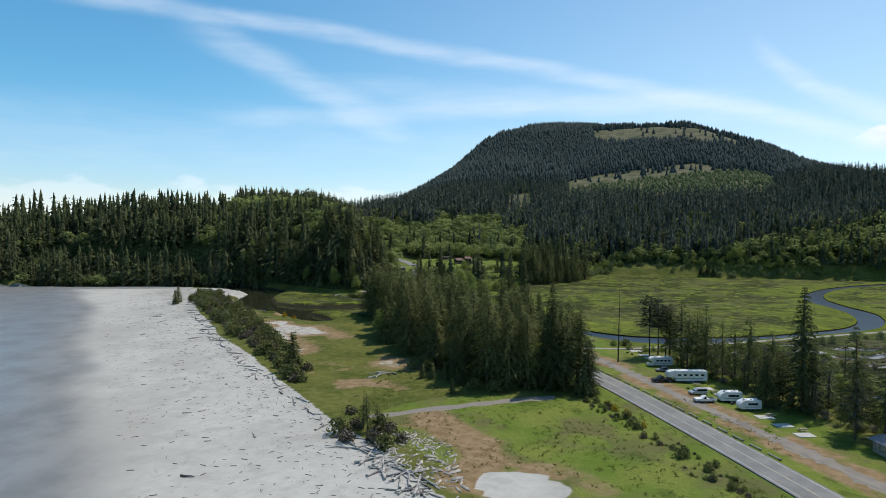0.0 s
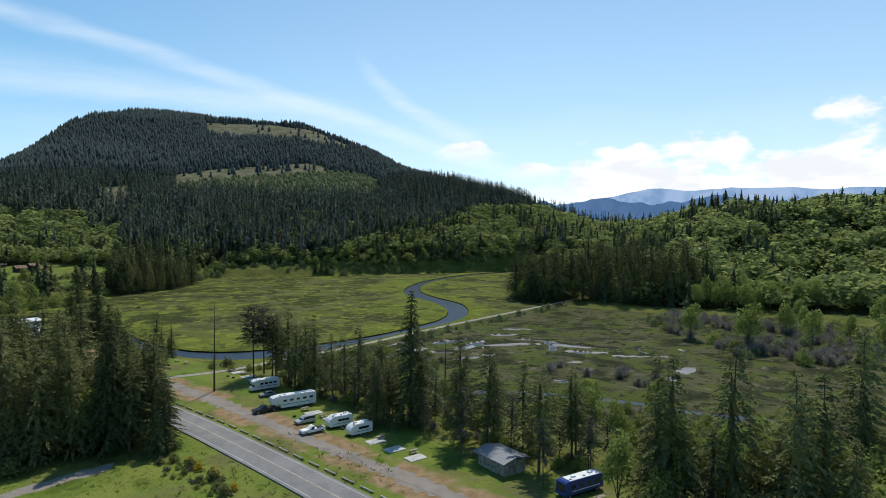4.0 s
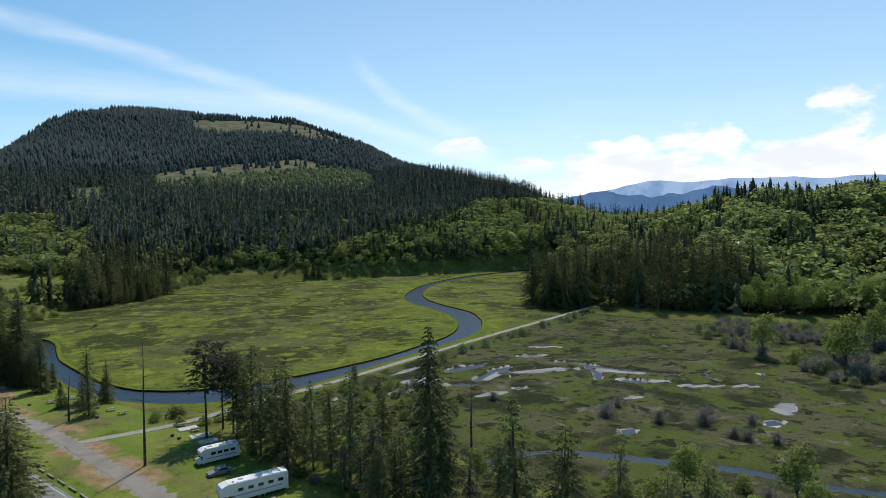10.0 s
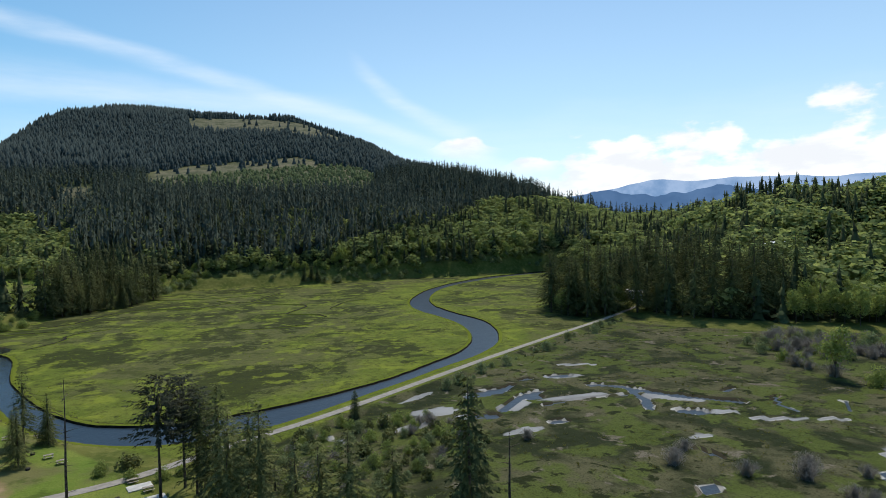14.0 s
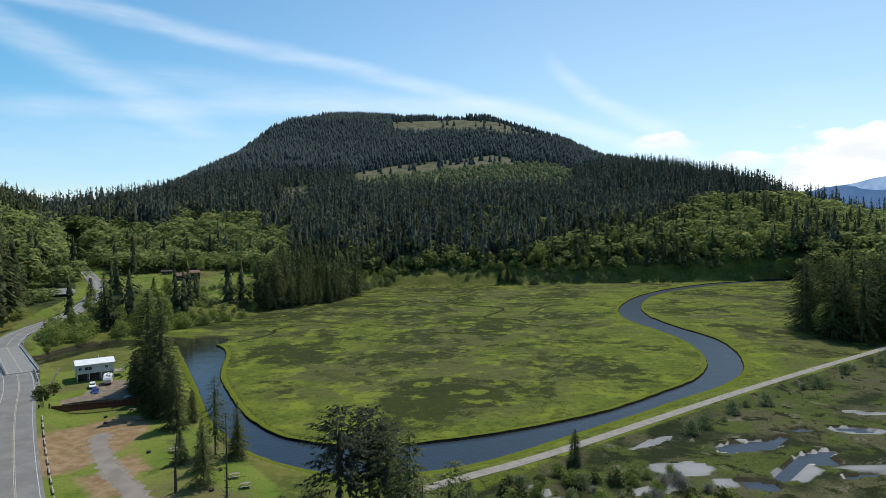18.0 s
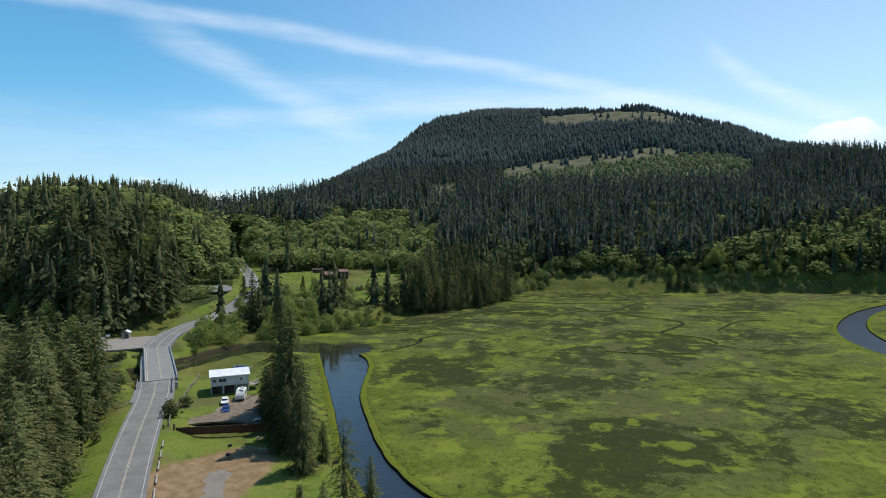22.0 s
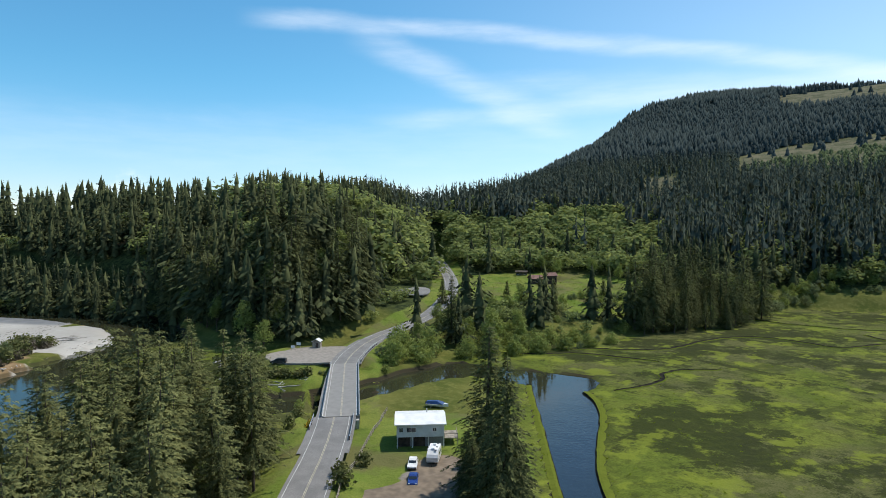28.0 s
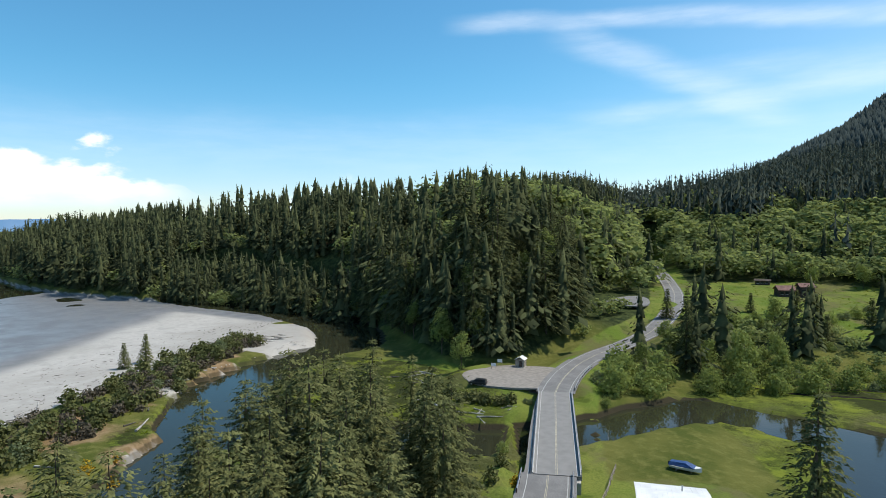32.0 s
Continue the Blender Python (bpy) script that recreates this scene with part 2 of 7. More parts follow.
    sedge = mix_node(nt, ramp_node(nt, tiny, 0.4, 0.7, 0.0, 0.5), sedge, (0.046, 0.058, 0.012))
    sedge = mix_node(nt, ramp_node(nt, noise_node(nt, pos, 0.45, 4, 0.65), 0.5, 0.62, 0.0, 0.5), sedge, (0.050, 0.060, 0.014))
    sedge = mix_node(nt, ramp_node(nt, noise_node(nt, pos, 0.10, 6, 0.65), 0.54, 0.62, 0.0, 0.65), sedge, (0.185, 0.215, 0.028))
    col = mix_node(nt, jag(marsh), col, sedge)
    # brackish rough marsh: brown, olive and green mosaic
    rm = mix_node(nt, ramp_node(nt, noise_node(nt, pos, 0.05, 5, 0.62, 0.3), 0.42, 0.58), (0.024, 0.031, 0.013), (0.092, 0.088, 0.045))
    rm = mix_node(nt, ramp_node(nt, noise_node(nt, pos, 0.07, 5, 0.62, 0.4), 0.475, 0.57, 0.0, 0.85), rm, (0.078, 0.100, 0.022))
    rm = mix_node(nt, ramp_node(nt, noise_node(nt, pos, 0.12, 5, 0.65, 0.4), 0.60, 0.66), rm, (0.15, 0.13, 0.095))
    rm = mix_node(nt, ramp_node(nt, noise_node(nt, pos, 0.2, 4, 0.6, 0.3), 0.56, 0.62), rm, (0.020, 0.026, 0.009))
    rm = mix_node(nt, ramp_node(nt, tiny, 0.45, 0.68, 0.0, 0.6), rm, (0.022, 0.022, 0.010))
    col = mix_node(nt, jag(rough_marsh), col, rm)
    slash = mix_node(nt, ramp_node(nt, noise_node(nt, pos, 0.06, 6, 0.7), 0.35, 0.65), (0.075, 0.085, 0.045), (0.165, 0.150, 0.095))
    col = mix_node(nt, cleared, col, slash)
    dry_c = mix_node(nt, ramp_node(nt, fine, 0.3, 0.7), (0.195, 0.132, 0.068), (0.295, 0.208, 0.122))
    col = mix_node(nt, jag(dry, 0.3, 0.8), col, dry_c)
    sand_c = mix_node(nt, ramp_node(nt, fine, 0.3, 0.7), (0.42, 0.40, 0.365), (0.48, 0.46, 0.42))
    sand_c = mix_node(nt, ramp_node(nt, tiny, 0.52, 0.75, 0.0, 0.35), sand_c, (0.30, 0.285, 0.255))
    sand_c = mix_node(nt, ramp_node(nt, big, 0.4, 0.62, 0.0, 0.7), sand_c, (0.34, 0.322, 0.288))
    sand_c = mix_node(nt, ramp_node(nt, noise_node(nt, pos, 0.13, 5, 0.62), 0.52, 0.64, 0.0, 0.5), sand_c, (0.33, 0.315, 0.285))
    col = mix_node(nt, jag(sand, 0.4, 0.6), col, sand_c)
    wet_c = mix_node(nt, ramp_node(nt, mid, 0.3, 0.7), (0.165, 0.167, 0.168), (0.235, 0.234, 0.228))
    col = mix_node(nt, jag(wet, 0.3, 0.7, 0.15), col, wet_c)
    grav = mix_node(nt, ramp_node(nt, tiny, 0.3, 0.7), (0.205, 0.182, 0.156), (0.27, 0.242, 0.208))
    col = mix_node(nt, jag(gravel, 0.4, 0.6), col, grav)
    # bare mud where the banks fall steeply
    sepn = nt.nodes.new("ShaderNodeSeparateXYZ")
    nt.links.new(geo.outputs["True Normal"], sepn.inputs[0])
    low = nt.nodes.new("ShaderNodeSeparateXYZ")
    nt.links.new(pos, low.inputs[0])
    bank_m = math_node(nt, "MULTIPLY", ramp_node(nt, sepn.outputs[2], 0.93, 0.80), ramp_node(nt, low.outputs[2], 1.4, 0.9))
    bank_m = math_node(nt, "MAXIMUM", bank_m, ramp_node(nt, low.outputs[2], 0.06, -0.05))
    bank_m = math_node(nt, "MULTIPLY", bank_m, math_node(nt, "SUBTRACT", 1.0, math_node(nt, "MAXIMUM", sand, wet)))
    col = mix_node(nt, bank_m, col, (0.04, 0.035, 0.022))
    nt.links.new(col, b.inputs["Base Color"])
    r = math_node(nt, "SUBTRACT", 0.95, math_node(nt, "MULTIPLY", ramp_node(nt, wet, 0.5, 1.0), ramp_node(nt, mid, 0.3, 0.7, 0.40, 0.66)))
    nt.links.new(r, b.inputs["Roughness"])
    nt.links.new(ramp_node(nt, wet, 0.2, 1.0, 0.05, 0.45), b.inputs["Specular IOR Level"])
    h = math_node(nt, "ADD", math_node(nt, "MULTIPLY", fine, 1.0), math_node(nt, "MULTIPLY", tiny, 0.35))
    h = math_node(nt, "MULTIPLY", h, math_node(nt, "SUBTRACT", 1.0, math_node(nt, "MAXIMUM", math_node(nt, "MULTIPLY", wet, 0.99), math_node(nt, "MULTIPLY", sand, 0.98))))
    bump_node(nt, b, h, 0.7, 0.5)
    return m


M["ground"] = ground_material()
M["mud"] = plain("bank_mud", (0.024, 0.021, 0.014), 0.95, grain=0.3, scale=0.6, spec=0.1)
M["bank_grass"] = foliage("bank_sedge", (0.085, 0.115, 0.018), (0.15, 0.175, 0.028))
M["tuft"] = foliage("sedge_tufts", (0.065, 0.075, 0.016), (0.15, 0.145, 0.045), through_light=0.4)
M["tuft_green"] = foliage("green_sedge_tufts", (0.095, 0.135, 0.006), (0.15, 0.18, 0.012), through_light=0.45)


def water_material():
    m, nt, b = material("water")
    geo = nt.nodes.new("ShaderNodeNewGeometry")
    pos = geo.outputs["Position"]
    sx = nt.nodes.new("ShaderNodeSeparateXYZ")
    nt.links.new(pos, sx.inputs[0])
    open_water = ramp_node(nt, sx.outputs[0], -95, -60)  # the sheltered stream lies calm
    nt.links.new(mix_node(nt, open_water, (0.030, 0.032, 0.018), (0.016, 0.027, 0.040)), b.inputs["Base Color"])
    nt.links.new(ramp_node(nt, sx.outputs[0], -95, -20, 0.04, 0.34), b.inputs["Roughness"])
    b.inputs["IOR"].default_value = 1.33
    h = math_node(nt, "ADD", noise_node(nt, pos, 0.9, 4), math_node(nt, "MULTIPLY", noise_node(nt, pos, 0.12, 3), 2.0))
    bump_node(nt, b, math_node(nt, "MULTIPLY", h, ramp_node(nt, open_water, 0.0, 1.0, 0.12, 1.0)), 0.4, 0.16)
    return m


M["water"] = water_material()


def asphalt_material():
    m, nt, b = material("asphalt")
    pos = nt.nodes.new("ShaderNodeNewGeometry").outputs["Position"]
    c = mix_node(nt, ramp_node(nt, noise_node(nt, pos, 0.25, 6, 0.65), 0.35, 0.65), (0.175, 0.170, 0.163), (0.235, 0.228, 0.218))
    c = mix_node(nt, ramp_node(nt, noise_node(nt, pos, 6.0, 4), 0.35, 0.7, 0.0, 0.5), c, (0.085, 0.083, 0.08))
    nt.links.new(c, b.inputs["Base Color"])
    b.inputs["Roughness"].default_value = 0.88
    bump_node(nt, b, noise_node(nt, pos, 20.0, 3), 0.3, 0.02)
    return m


M["asphalt"] = asphalt_material()
M["gravel"] = plain("pale_gravel", (0.27, 0.243, 0.21), 0.95, grain=0.1, scale=0.9)
M["lane"] = plain("lane_gravel", (0.225, 0.196, 0.166), 0.95, grain=0.1, scale=0.22)
M["dirt"] = plain("brown_gravel", (0.20, 0.155, 0.11), 0.95, grain=0.14, scale=0.7)
M["deck"] = plain("bridge_concrete", (0.235, 0.228, 0.215), 0.9, grain=0.05, scale=0.5)
M["line_white"] = plain("white_road_paint", (0.50, 0.50, 0.48), 0.7, grain=0.15, scale=0.8)
M["line_yellow"] = plain("yellow_road_paint", (0.42, 0.38, 0.28), 0.7, grain=0.15, scale=0.8)
M["white"] = plain("white_paint", (0.78, 0.78, 0.76), 0.45, grain=0.05, scale=0.9)
M["black"] = plain("dark_paint", (0.018, 0.02, 0.024), 0.3, grain=0.15, spec=0.5)

# ---- the lie of the land ----
def smooth(v, lo, hi):
    u = np.clip((v - lo) / (hi - lo), 0, 1)
    return u * u * (3 - 2 * u)


def poly_dist(x, y, pts, closed=False):
    """Distance to a line of points, and how far along it the foot lies (as a fraction of points)."""
    pts = list(pts) + ([pts[0]] if closed else [])
    best, along = np.full(x.shape, 1e18), np.zeros(x.shape)
    for i, ((ax, ay), (bx, by)) in enumerate(zip(pts, pts[1:])):
        dx, dy = bx - ax, by - ay
        u = np.clip(((x - ax) * dx + (y - ay) * dy) / (dx * dx + dy * dy), 0, 1)
        d = (x - ax - u * dx) ** 2 + (y - ay - u * dy) ** 2
        near = d < best
        best, along = np.where(near, d, best), np.where(near, i + u, along)
    return np.sqrt(best), along


def inside(x, y, pts):
    hit = np.zeros(x.shape, bool)
    for (ax, ay), (bx, by) in zip(pts, pts[1:] + pts[:1]):
        cross = (ay > y) != (by > y)
        with np.errstate(divide="ignore", invalid="ignore"):
            hit ^= cross & (x < (bx - ax) * (y - ay) / (by - ay) + ax)
    return hit


def signed(x, y, pts):
    """Distance to a closed outline, negative inside."""
    d, _ = poly_dist(x, y, pts, True)
    return np.where(inside(x, y, pts), -d, d)


def hash2(i, j, seed):
    v = np.sin(i * 127.1 + j * 311.7 + seed * 74.7) * 43758.5453
    return v - np.floor(v)


def value_noise(x, y, size, seed=0, octaves=3):
    tot, amp, norm = 0.0, 1.0, 0.0
    for o in range(octaves):
        u, v = x / size, y / size
        i, j = np.floor(u), np.floor(v)
        a, b = u - i, v - j
        a, b = a * a * (3 - 2 * a), b * b * (3 - 2 * b)
        n = (hash2(i, j, seed) * (1 - a) + hash2(i + 1, j, seed) * a) * (1 - b) + (hash2(i, j + 1, seed) * (1 - a) + hash2(i + 1, j + 1, seed) * a) * b
        tot, norm = tot + amp * n, norm + amp
        amp, size, seed = amp * 0.5, size * 0.5, seed + 13
    return tot / norm


def rounded(pts, closed=False, times=2):
    """Corner-cut a line of points."""
    for _ in range(times):
        out = [] if closed else [pts[0]]
        for (ax, ay), (bx, by) in zip(pts, pts[1:] + ([pts[0]] if closed else [])):
            out += [(0.75 * ax + 0.25 * bx, 0.75 * ay + 0.25 * by), (0.25 * ax + 0.75 * bx, 0.25 * ay + 0.75 * by)]
        pts = out if closed else out + [pts[-1]]
    return pts


COAST = [(300, -190), (60, 18), (-33, 90), (-75, 125), (-108, 152), (-136, 177), (-177, 211), (-240, 272), (-285, 325), (-330, 372), (-420, 440), (-1500, 1450)]
MARSH = [(-132, 420), (-95, 470), (-68, 556), (-32, 612), (50, 622), (98, 628), (154, 638), (292, 650), (330, 580), (200, 405), (206, 345), (232, 322), (290, 290), (330, 200),
         (300, 60), (150, 70), (95, 120), (68, 175), (48, 214), (14, 240), (-8, 258), (-42, 288), (-80, 352), (-112, 384), (-134, 402)]
INNER = [(-104, 404), (-82, 394), (-70, 379), (-64, 358), (-57, 336), (-38, 301), (-24, 283), (-12, 277), (-2, 275), (15, 278), (31, 284), (45, 292), (59, 300), (78, 317), (91, 328), (103, 345),
         (111, 366), (114, 391), (112, 414), (105, 447), (108, 475), (118, 505), (143, 553), (186, 602), (240, 640), (330, 668)]
OUTER = [(330, 656), (272, 638), (228, 618), (173, 575), (144, 537), (125, 490), (121, 462), (121, 449), (124, 422), (129, 403), (128, 385), (123, 362), (113, 339), (98, 322), (79, 308), (64, 295),
         (49, 284), (29, 268), (18, 262), (6, 259), (-8, 260), (-25, 270), (-40, 288), (-52, 310), (-66, 336), (-81, 363), (-96, 390)]
RIVER = rounded(INNER + OUTER, True)
STREAM = [(-88, 398), (-110, 398), (-124, 396), (-129, 378), (-132, 358), (-140, 338), (-152, 322), (-172, 303), (-196, 294), (-226, 306), (-246, 334), (-258, 366), (-290, 384), (-360, 392), (-470, 372)]
STREAM_W = [10, 7, 9, 9, 8.5, 10, 12, 14, 15, 13, 12, 14, 16, 22, 30]
POOL = rounded([(-196, 280), (-160, 254), (-146, 262), (-160, 278), (-190, 292)], True)
CREEK = [(58, 194), (70, 198), (80, 195), (93, 186), (107, 176), (118, 163), (138, 148), (175, 120), (230, 105), (330, 90)]
ROAD = rounded([(110, -40), (60, 52), (31, 110), (9, 149), (-13, 186), (-36, 218), (-58, 246), (-86, 284), (-108, 317), (-137, 350), (-153, 371), (-164, 392), (-170, 412), (-172, 432), (-174, 452), (-185, 484), (-207, 522), (-238, 566), (-275, 615), (-330, 690)])
LANE = rounded([(50, 108), (32, 138), (18, 159), (1, 188), (-9, 205), (-20, 221), (-28, 234), (-38, 248), (-48, 258), (-56, 268), (-61, 277)])
TRAIL = rounded([(-27, 229), (-16, 233), (-6, 237), (5, 245), (18, 254), (36, 265), (70, 291), (99, 313), (135, 339), (188, 376), (230, 410)])
PATHWAY = rounded([(-64, 128), (-57, 133), (-47, 142), (-34, 151), (-24, 158)])
HEAD = [(-900, 250), (-640, 280), (-540, 304), (-400, 372), (-300, 396), (-264, 389), (-240, 380), (-204, 369), (-185, 384), (-187, 430), (-228, 474), (-242, 524), (-262, 572), (-300, 625), (-360, 700), (-700, 1100), (-1500, 1100)]
EAST = [(205, 405), (222, 345), (262, 316), (330, 290), (372, 190), (360, 60), (330, -120), (1500, -500), (1700, 900), (800, 980), (500, 720), (350, 640)]


def road_height(y):
    return 2.6 + 2.2 * smooth(y, 230, 310) + 0.4 * smooth(y, 370, 420) + 9.0 * smooth(y, 415, 520) + 4 * smooth(y, 520, 650)


# rises on the headland, the pass behind it, the hill's shoulders and the eastern slope: place, radii, height
KNOLLS = [(-385, 620, 60, 70, 10), (-405, 765, 90, 90, 14), (-365, 1380, 60, 70, 7), (262, 1160, 55, 80, -13), (40, 1450, 95, 55, 9),
          (560, 720, 50, 60, 24), (445, 560, 45, 60, 24), (640, 570, 70, 80, 6)]
BRIDGE_A, BRIDGE_B = (-114.1, 326.0), (-148.7, 365.5)


def height(x, y):
    h = 1.9 + 1.1 * value_noise(x, y, 22, 3) - 0.4
    mar = signed(x, y, MARSH)
    # rising ground north and east of the marsh
    up = np.maximum(mar, 0)
    north = smooth(y, 395, 440)
    h = h + north * 13.0 * (1 - np.exp(-up / 55))
    # the big hill: an even slope up to a long level top
    ramp = 0.292 * np.maximum(y - 632, 0) + 4 * smooth(y, 560, 640)
    ramp = 300 - 22 * np.logaddexp(0, (300 - ramp) / 22) + 8 * smooth(y, 660, 900)
    ramp = np.where(ramp < 0, 0, ramp)
    left, right = -278 - 0.10 * (np.clip(y, 850, 1420) - 850) + 0.2 * np.maximum(y - 1420, 0), 225 + 0.3 * np.maximum(1050 - y, 0) - 0.28 * np.maximum(y - 1150, 0)
    fall = smooth(x, left - 330, left + 40) * smooth(x, right + 420, right - 60)
    h = h + ramp * fall * (1 + 0.09 * (value_noise(x, y, 230, 7) - 0.5)) * (1 - 0.5 * smooth(y, 1760, 2300))
    # headland and the eastern slope
    hd = -signed(x, y, HEAD)
    h = h + np.where(hd > 0, 43 * (1 - np.exp(-np.maximum(hd, 0) / 62)), 0) * (0.85 + 0.3 * value_noise(x, y, 120, 9))
    for bx, by, rx, ry, dz in KNOLLS:
        h = h + dz * np.exp(-0.5 * (((x - bx) / rx) ** 2 + ((y - by) / ry) ** 2))
    spur, _ = poly_dist(x, y, [(268, 872), (295, 855), (335, 850)])
    h = h + 15 * np.exp(-0.5 * (spur / 50) ** 2)
    h = h + smooth(hd, 0, 28) * (17 * np.exp(-0.5 * (((x + 240) / 38) ** 2 + ((y - 424) / 42) ** 2)) + 9 * np.exp(-0.5 * (((x + 305) / 40) ** 2 + ((y - 545) / 50) ** 2)))
    ed = -signed(x, y, EAST)
    h = h + np.where(ed > 0, 47 * smooth(ed, 15, 235), 0) * (0.75 + 0.5 * value_noise(x, y, 160, 11))
    # marsh floor
    flat = 0.55 + 0.3 * (value_noise(x, y, 14, 5) - 0.5)
    h = flat + (h - flat) * smooth(mar, -2, 14)
    # beach and sea
    d, _ = poly_dist(x, y, COAST)
    sea = inside(x, y, COAST + [(-3000, 1450), (-3000, -3000), (300, -3000)])
    s = np.where(sea, d, -d)
    beach = np.interp(s, [-6, 0, 25, 62, 90, 210, 290, 600], [2.3, 1.9, 1.0, 0.16, 0.05, 0.03, -0.5, -4.0]) + 0.13 * (value_noise(x, y, 30, 21) - 0.5)
    h = np.where(hd > 0, h, np.where(s > -6, beach + (h - beach) * smooth(s, 0, -6), h))
    # waterways

    def carve(h, e, bed, amp=1.6):
        """e: distance from the bank, negative in the water."""
        e = e + amp * (value_noise(x, y, 6, 31) - 0.5)
        return np.where(e < 1.6, np.minimum(h, bed + (np.maximum(h, 0.35) - bed) * smooth(e, -1.2, 1.2)), h)

    h = carve(h, signed(x, y, RIVER), -1.3, 0.0)
    d, a = poly_dist(x, y, STREAM)
    h = carve(h, d - np.interp(a, range(len(STREAM)), STREAM_W), -1.0)
    h = carve(h, signed(x, y, POOL), -0.6)
    d, a = poly_dist(x, y, CREEK)
    h = carve(h, d - 1.2 - 1.0 * value_noise(x, y, 12, 17), -0.5)
    # pools in the brackish marsh, and thin tidal creeks
    h = np.where(pond_field(x, y) < 1, np.minimum(h, -0.2), h)
    # embankments under road, lane and dike
    d, _ = poly_dist(x, y, ROAD)
    over = np.minimum(poly_dist(x, y, [BRIDGE_A, BRIDGE_B])[0], 1e9) < 9
    z = road_height(y) - 0.25
    h = np.where(over, h, z + (h - z) * smooth(d, 5.2, 13))
    d, _ = poly_dist(x, y, LANE)
    z = 2.2 + 0.0 * x
    h = z + (h - z) * smooth(d, 5, 12)
    d, _ = poly_dist(x, y, TRAIL)
    z = 1.55 + 0.6 * smooth(x, 2, -20)
    h = np.where(s > -50, h, z + (h - z) * smooth(d, 1.7, 5.5))
    for (cx, cy, r, z) in FLATS:
        d = np.hypot(x - cx, y - cy)
        h = z + (h - z) * smooth(d, r, r + 8)
    return h


BRACKISH = [(14, 244), (36, 262), (70, 288), (99, 310), (135, 336), (188, 373), (206, 345), (232, 322), (290, 290), (330, 200), (300, 60), (150, 70), (95, 120), (68, 175), (48, 214)]
FLATS = [(-92, 322, 12, 3.0), (-172, 370, 13, 4.6), (-206, 486, 13, 13.2), (-171, 575, 9, 12.0)]


PONDS = [(83, 274, 8, 3.0, 0.3), (93, 267, 5, 2.4, 0.0), (75, 255, 4, 2.6, -0.5), (112, 285, 5, 1.8, -0.2), (128, 240, 5, 2.2, -0.6), (91, 245, 2.6, 1.8, 0.2), (99, 202, 2.4, 1.6, 0.4), (136, 195, 3, 2, 0.3), (100, 285, 2.6, 1.2, 0.1),
         (150, 254, 3, 1, 0.3)]
POOL_LINES = [([(81, 258), (86, 263), (92, 269), (98, 271)], 1.5), ([(116, 272), (122, 269), (125, 264), (132, 255), (138, 249), (144, 243)], 1.9), ([(124, 264), (122, 254), (118, 246)], 1.3), ([(93, 258), (101, 260), (112, 260), (122, 260)], 0.9),
              ([(157, 244), (152, 237), (152, 232)], 0.9), ([(171, 235), (165, 228)], 0.9), ([(88, 276), (93, 280)], 1.2), ([(110, 220), (112, 213)], 0.7)]
MUD = [(64, 262, 7, 3.2, 0.1), (56, 253, 8, 1.5, 0.3), (85, 260, 5, 3, 0.4), (69, 255, 3, 2.4, 0.2), (79, 241, 5, 1.8, 0.1), (116, 225, 4, 1.2, 0.1), (62, 276, 6, 1.2, 0.6), (112, 284, 7, 2.6, -0.2), (124, 296, 6, 1.4, -0.3), (148, 203, 5.5, 2.6, 0.5),
       (141, 229, 7, 1.3, -0.4), (153, 224, 6, 1.4, -0.4), (130, 252, 9, 2.6, -0.7), (105, 262, 9, 2.0, 0.0), (36, 250, 5, 1.0, -1.0), (132, 238, 5, 2, -0.5)]
CREEKS = [([(-112, 436), (-100, 448), (-79, 456), (-69, 469), (-64, 490), (-54, 505), (-43, 510), (-29, 506), (-16, 499), (-9, 510), (2, 523), (13, 518), (17, 527), (25, 547), (36, 570)], 1.2), ([(-128, 424), (-112, 426), (-98, 440), (-70, 440)], 1.3),
          ([(16, 518), (26, 505), (39, 499), (47, 494), (47, 481), (38, 468), (33, 456), (45, 453), (52, 449), (54, 438)], 0.9), ([(9, 414), (20, 412), (32, 413), (43, 418)], 0.8),
          ([(-8, 538), (2, 523)], 0.9), ([(-72, 396), (-62, 412), (-66, 428), (-50, 440)], 0.8), ([(60, 470), (72, 500), (90, 506)], 0.8), ([(-60, 560), (-20, 548), (20, 560)], 0.9)]


def pond_field(x, y, ponds=None):
    """Below 1 within a pool, with wandering edges."""
    best = np.full(x.shape, 9.0)
    wob = 0.9 * (value_noise(x, y, 3.5, 43, 3) - 0.5)
    if ponds is None:
        for line, w in POOL_LINES:
            best = np.minimum(best, poly_dist(x, y, line)[0] / w + wob)
    for cx, cy, rx, ry, a in (PONDS if ponds is None else ponds):
        u, v = (x - cx) * math.cos(a) + (y - cy) * math.sin(a), (y - cy) * math.cos(a) - (x - cx) * math.sin(a)
        best = np.minimum(best, np.sqrt((u / rx) ** 2 + (v / ry) ** 2) + wob)
    return best


def axis(core_a, core_b, step, far_a, far_b, grow, fine_a, fine_b):
    """Grid lines, even in the middle, twice as close over one stretch, and spreading outwards."""
    mid = []
    for v in np.arange(core_a, core_b + step / 2, step):
        mid += [v, v + step / 2] if fine_a < v < fine_b else [v]
    out, s, v = [], step, mid[-1]
    while v < far_b:
        s = min(s * grow, 160)
        v += s
        out.append(v)
    back, s, v = [], step, mid[0]
    while v > far_a:
        s = min(s * grow, 160)
        v -= s
        back.append(v)
    return np.array(back[::-1] + mid + out)


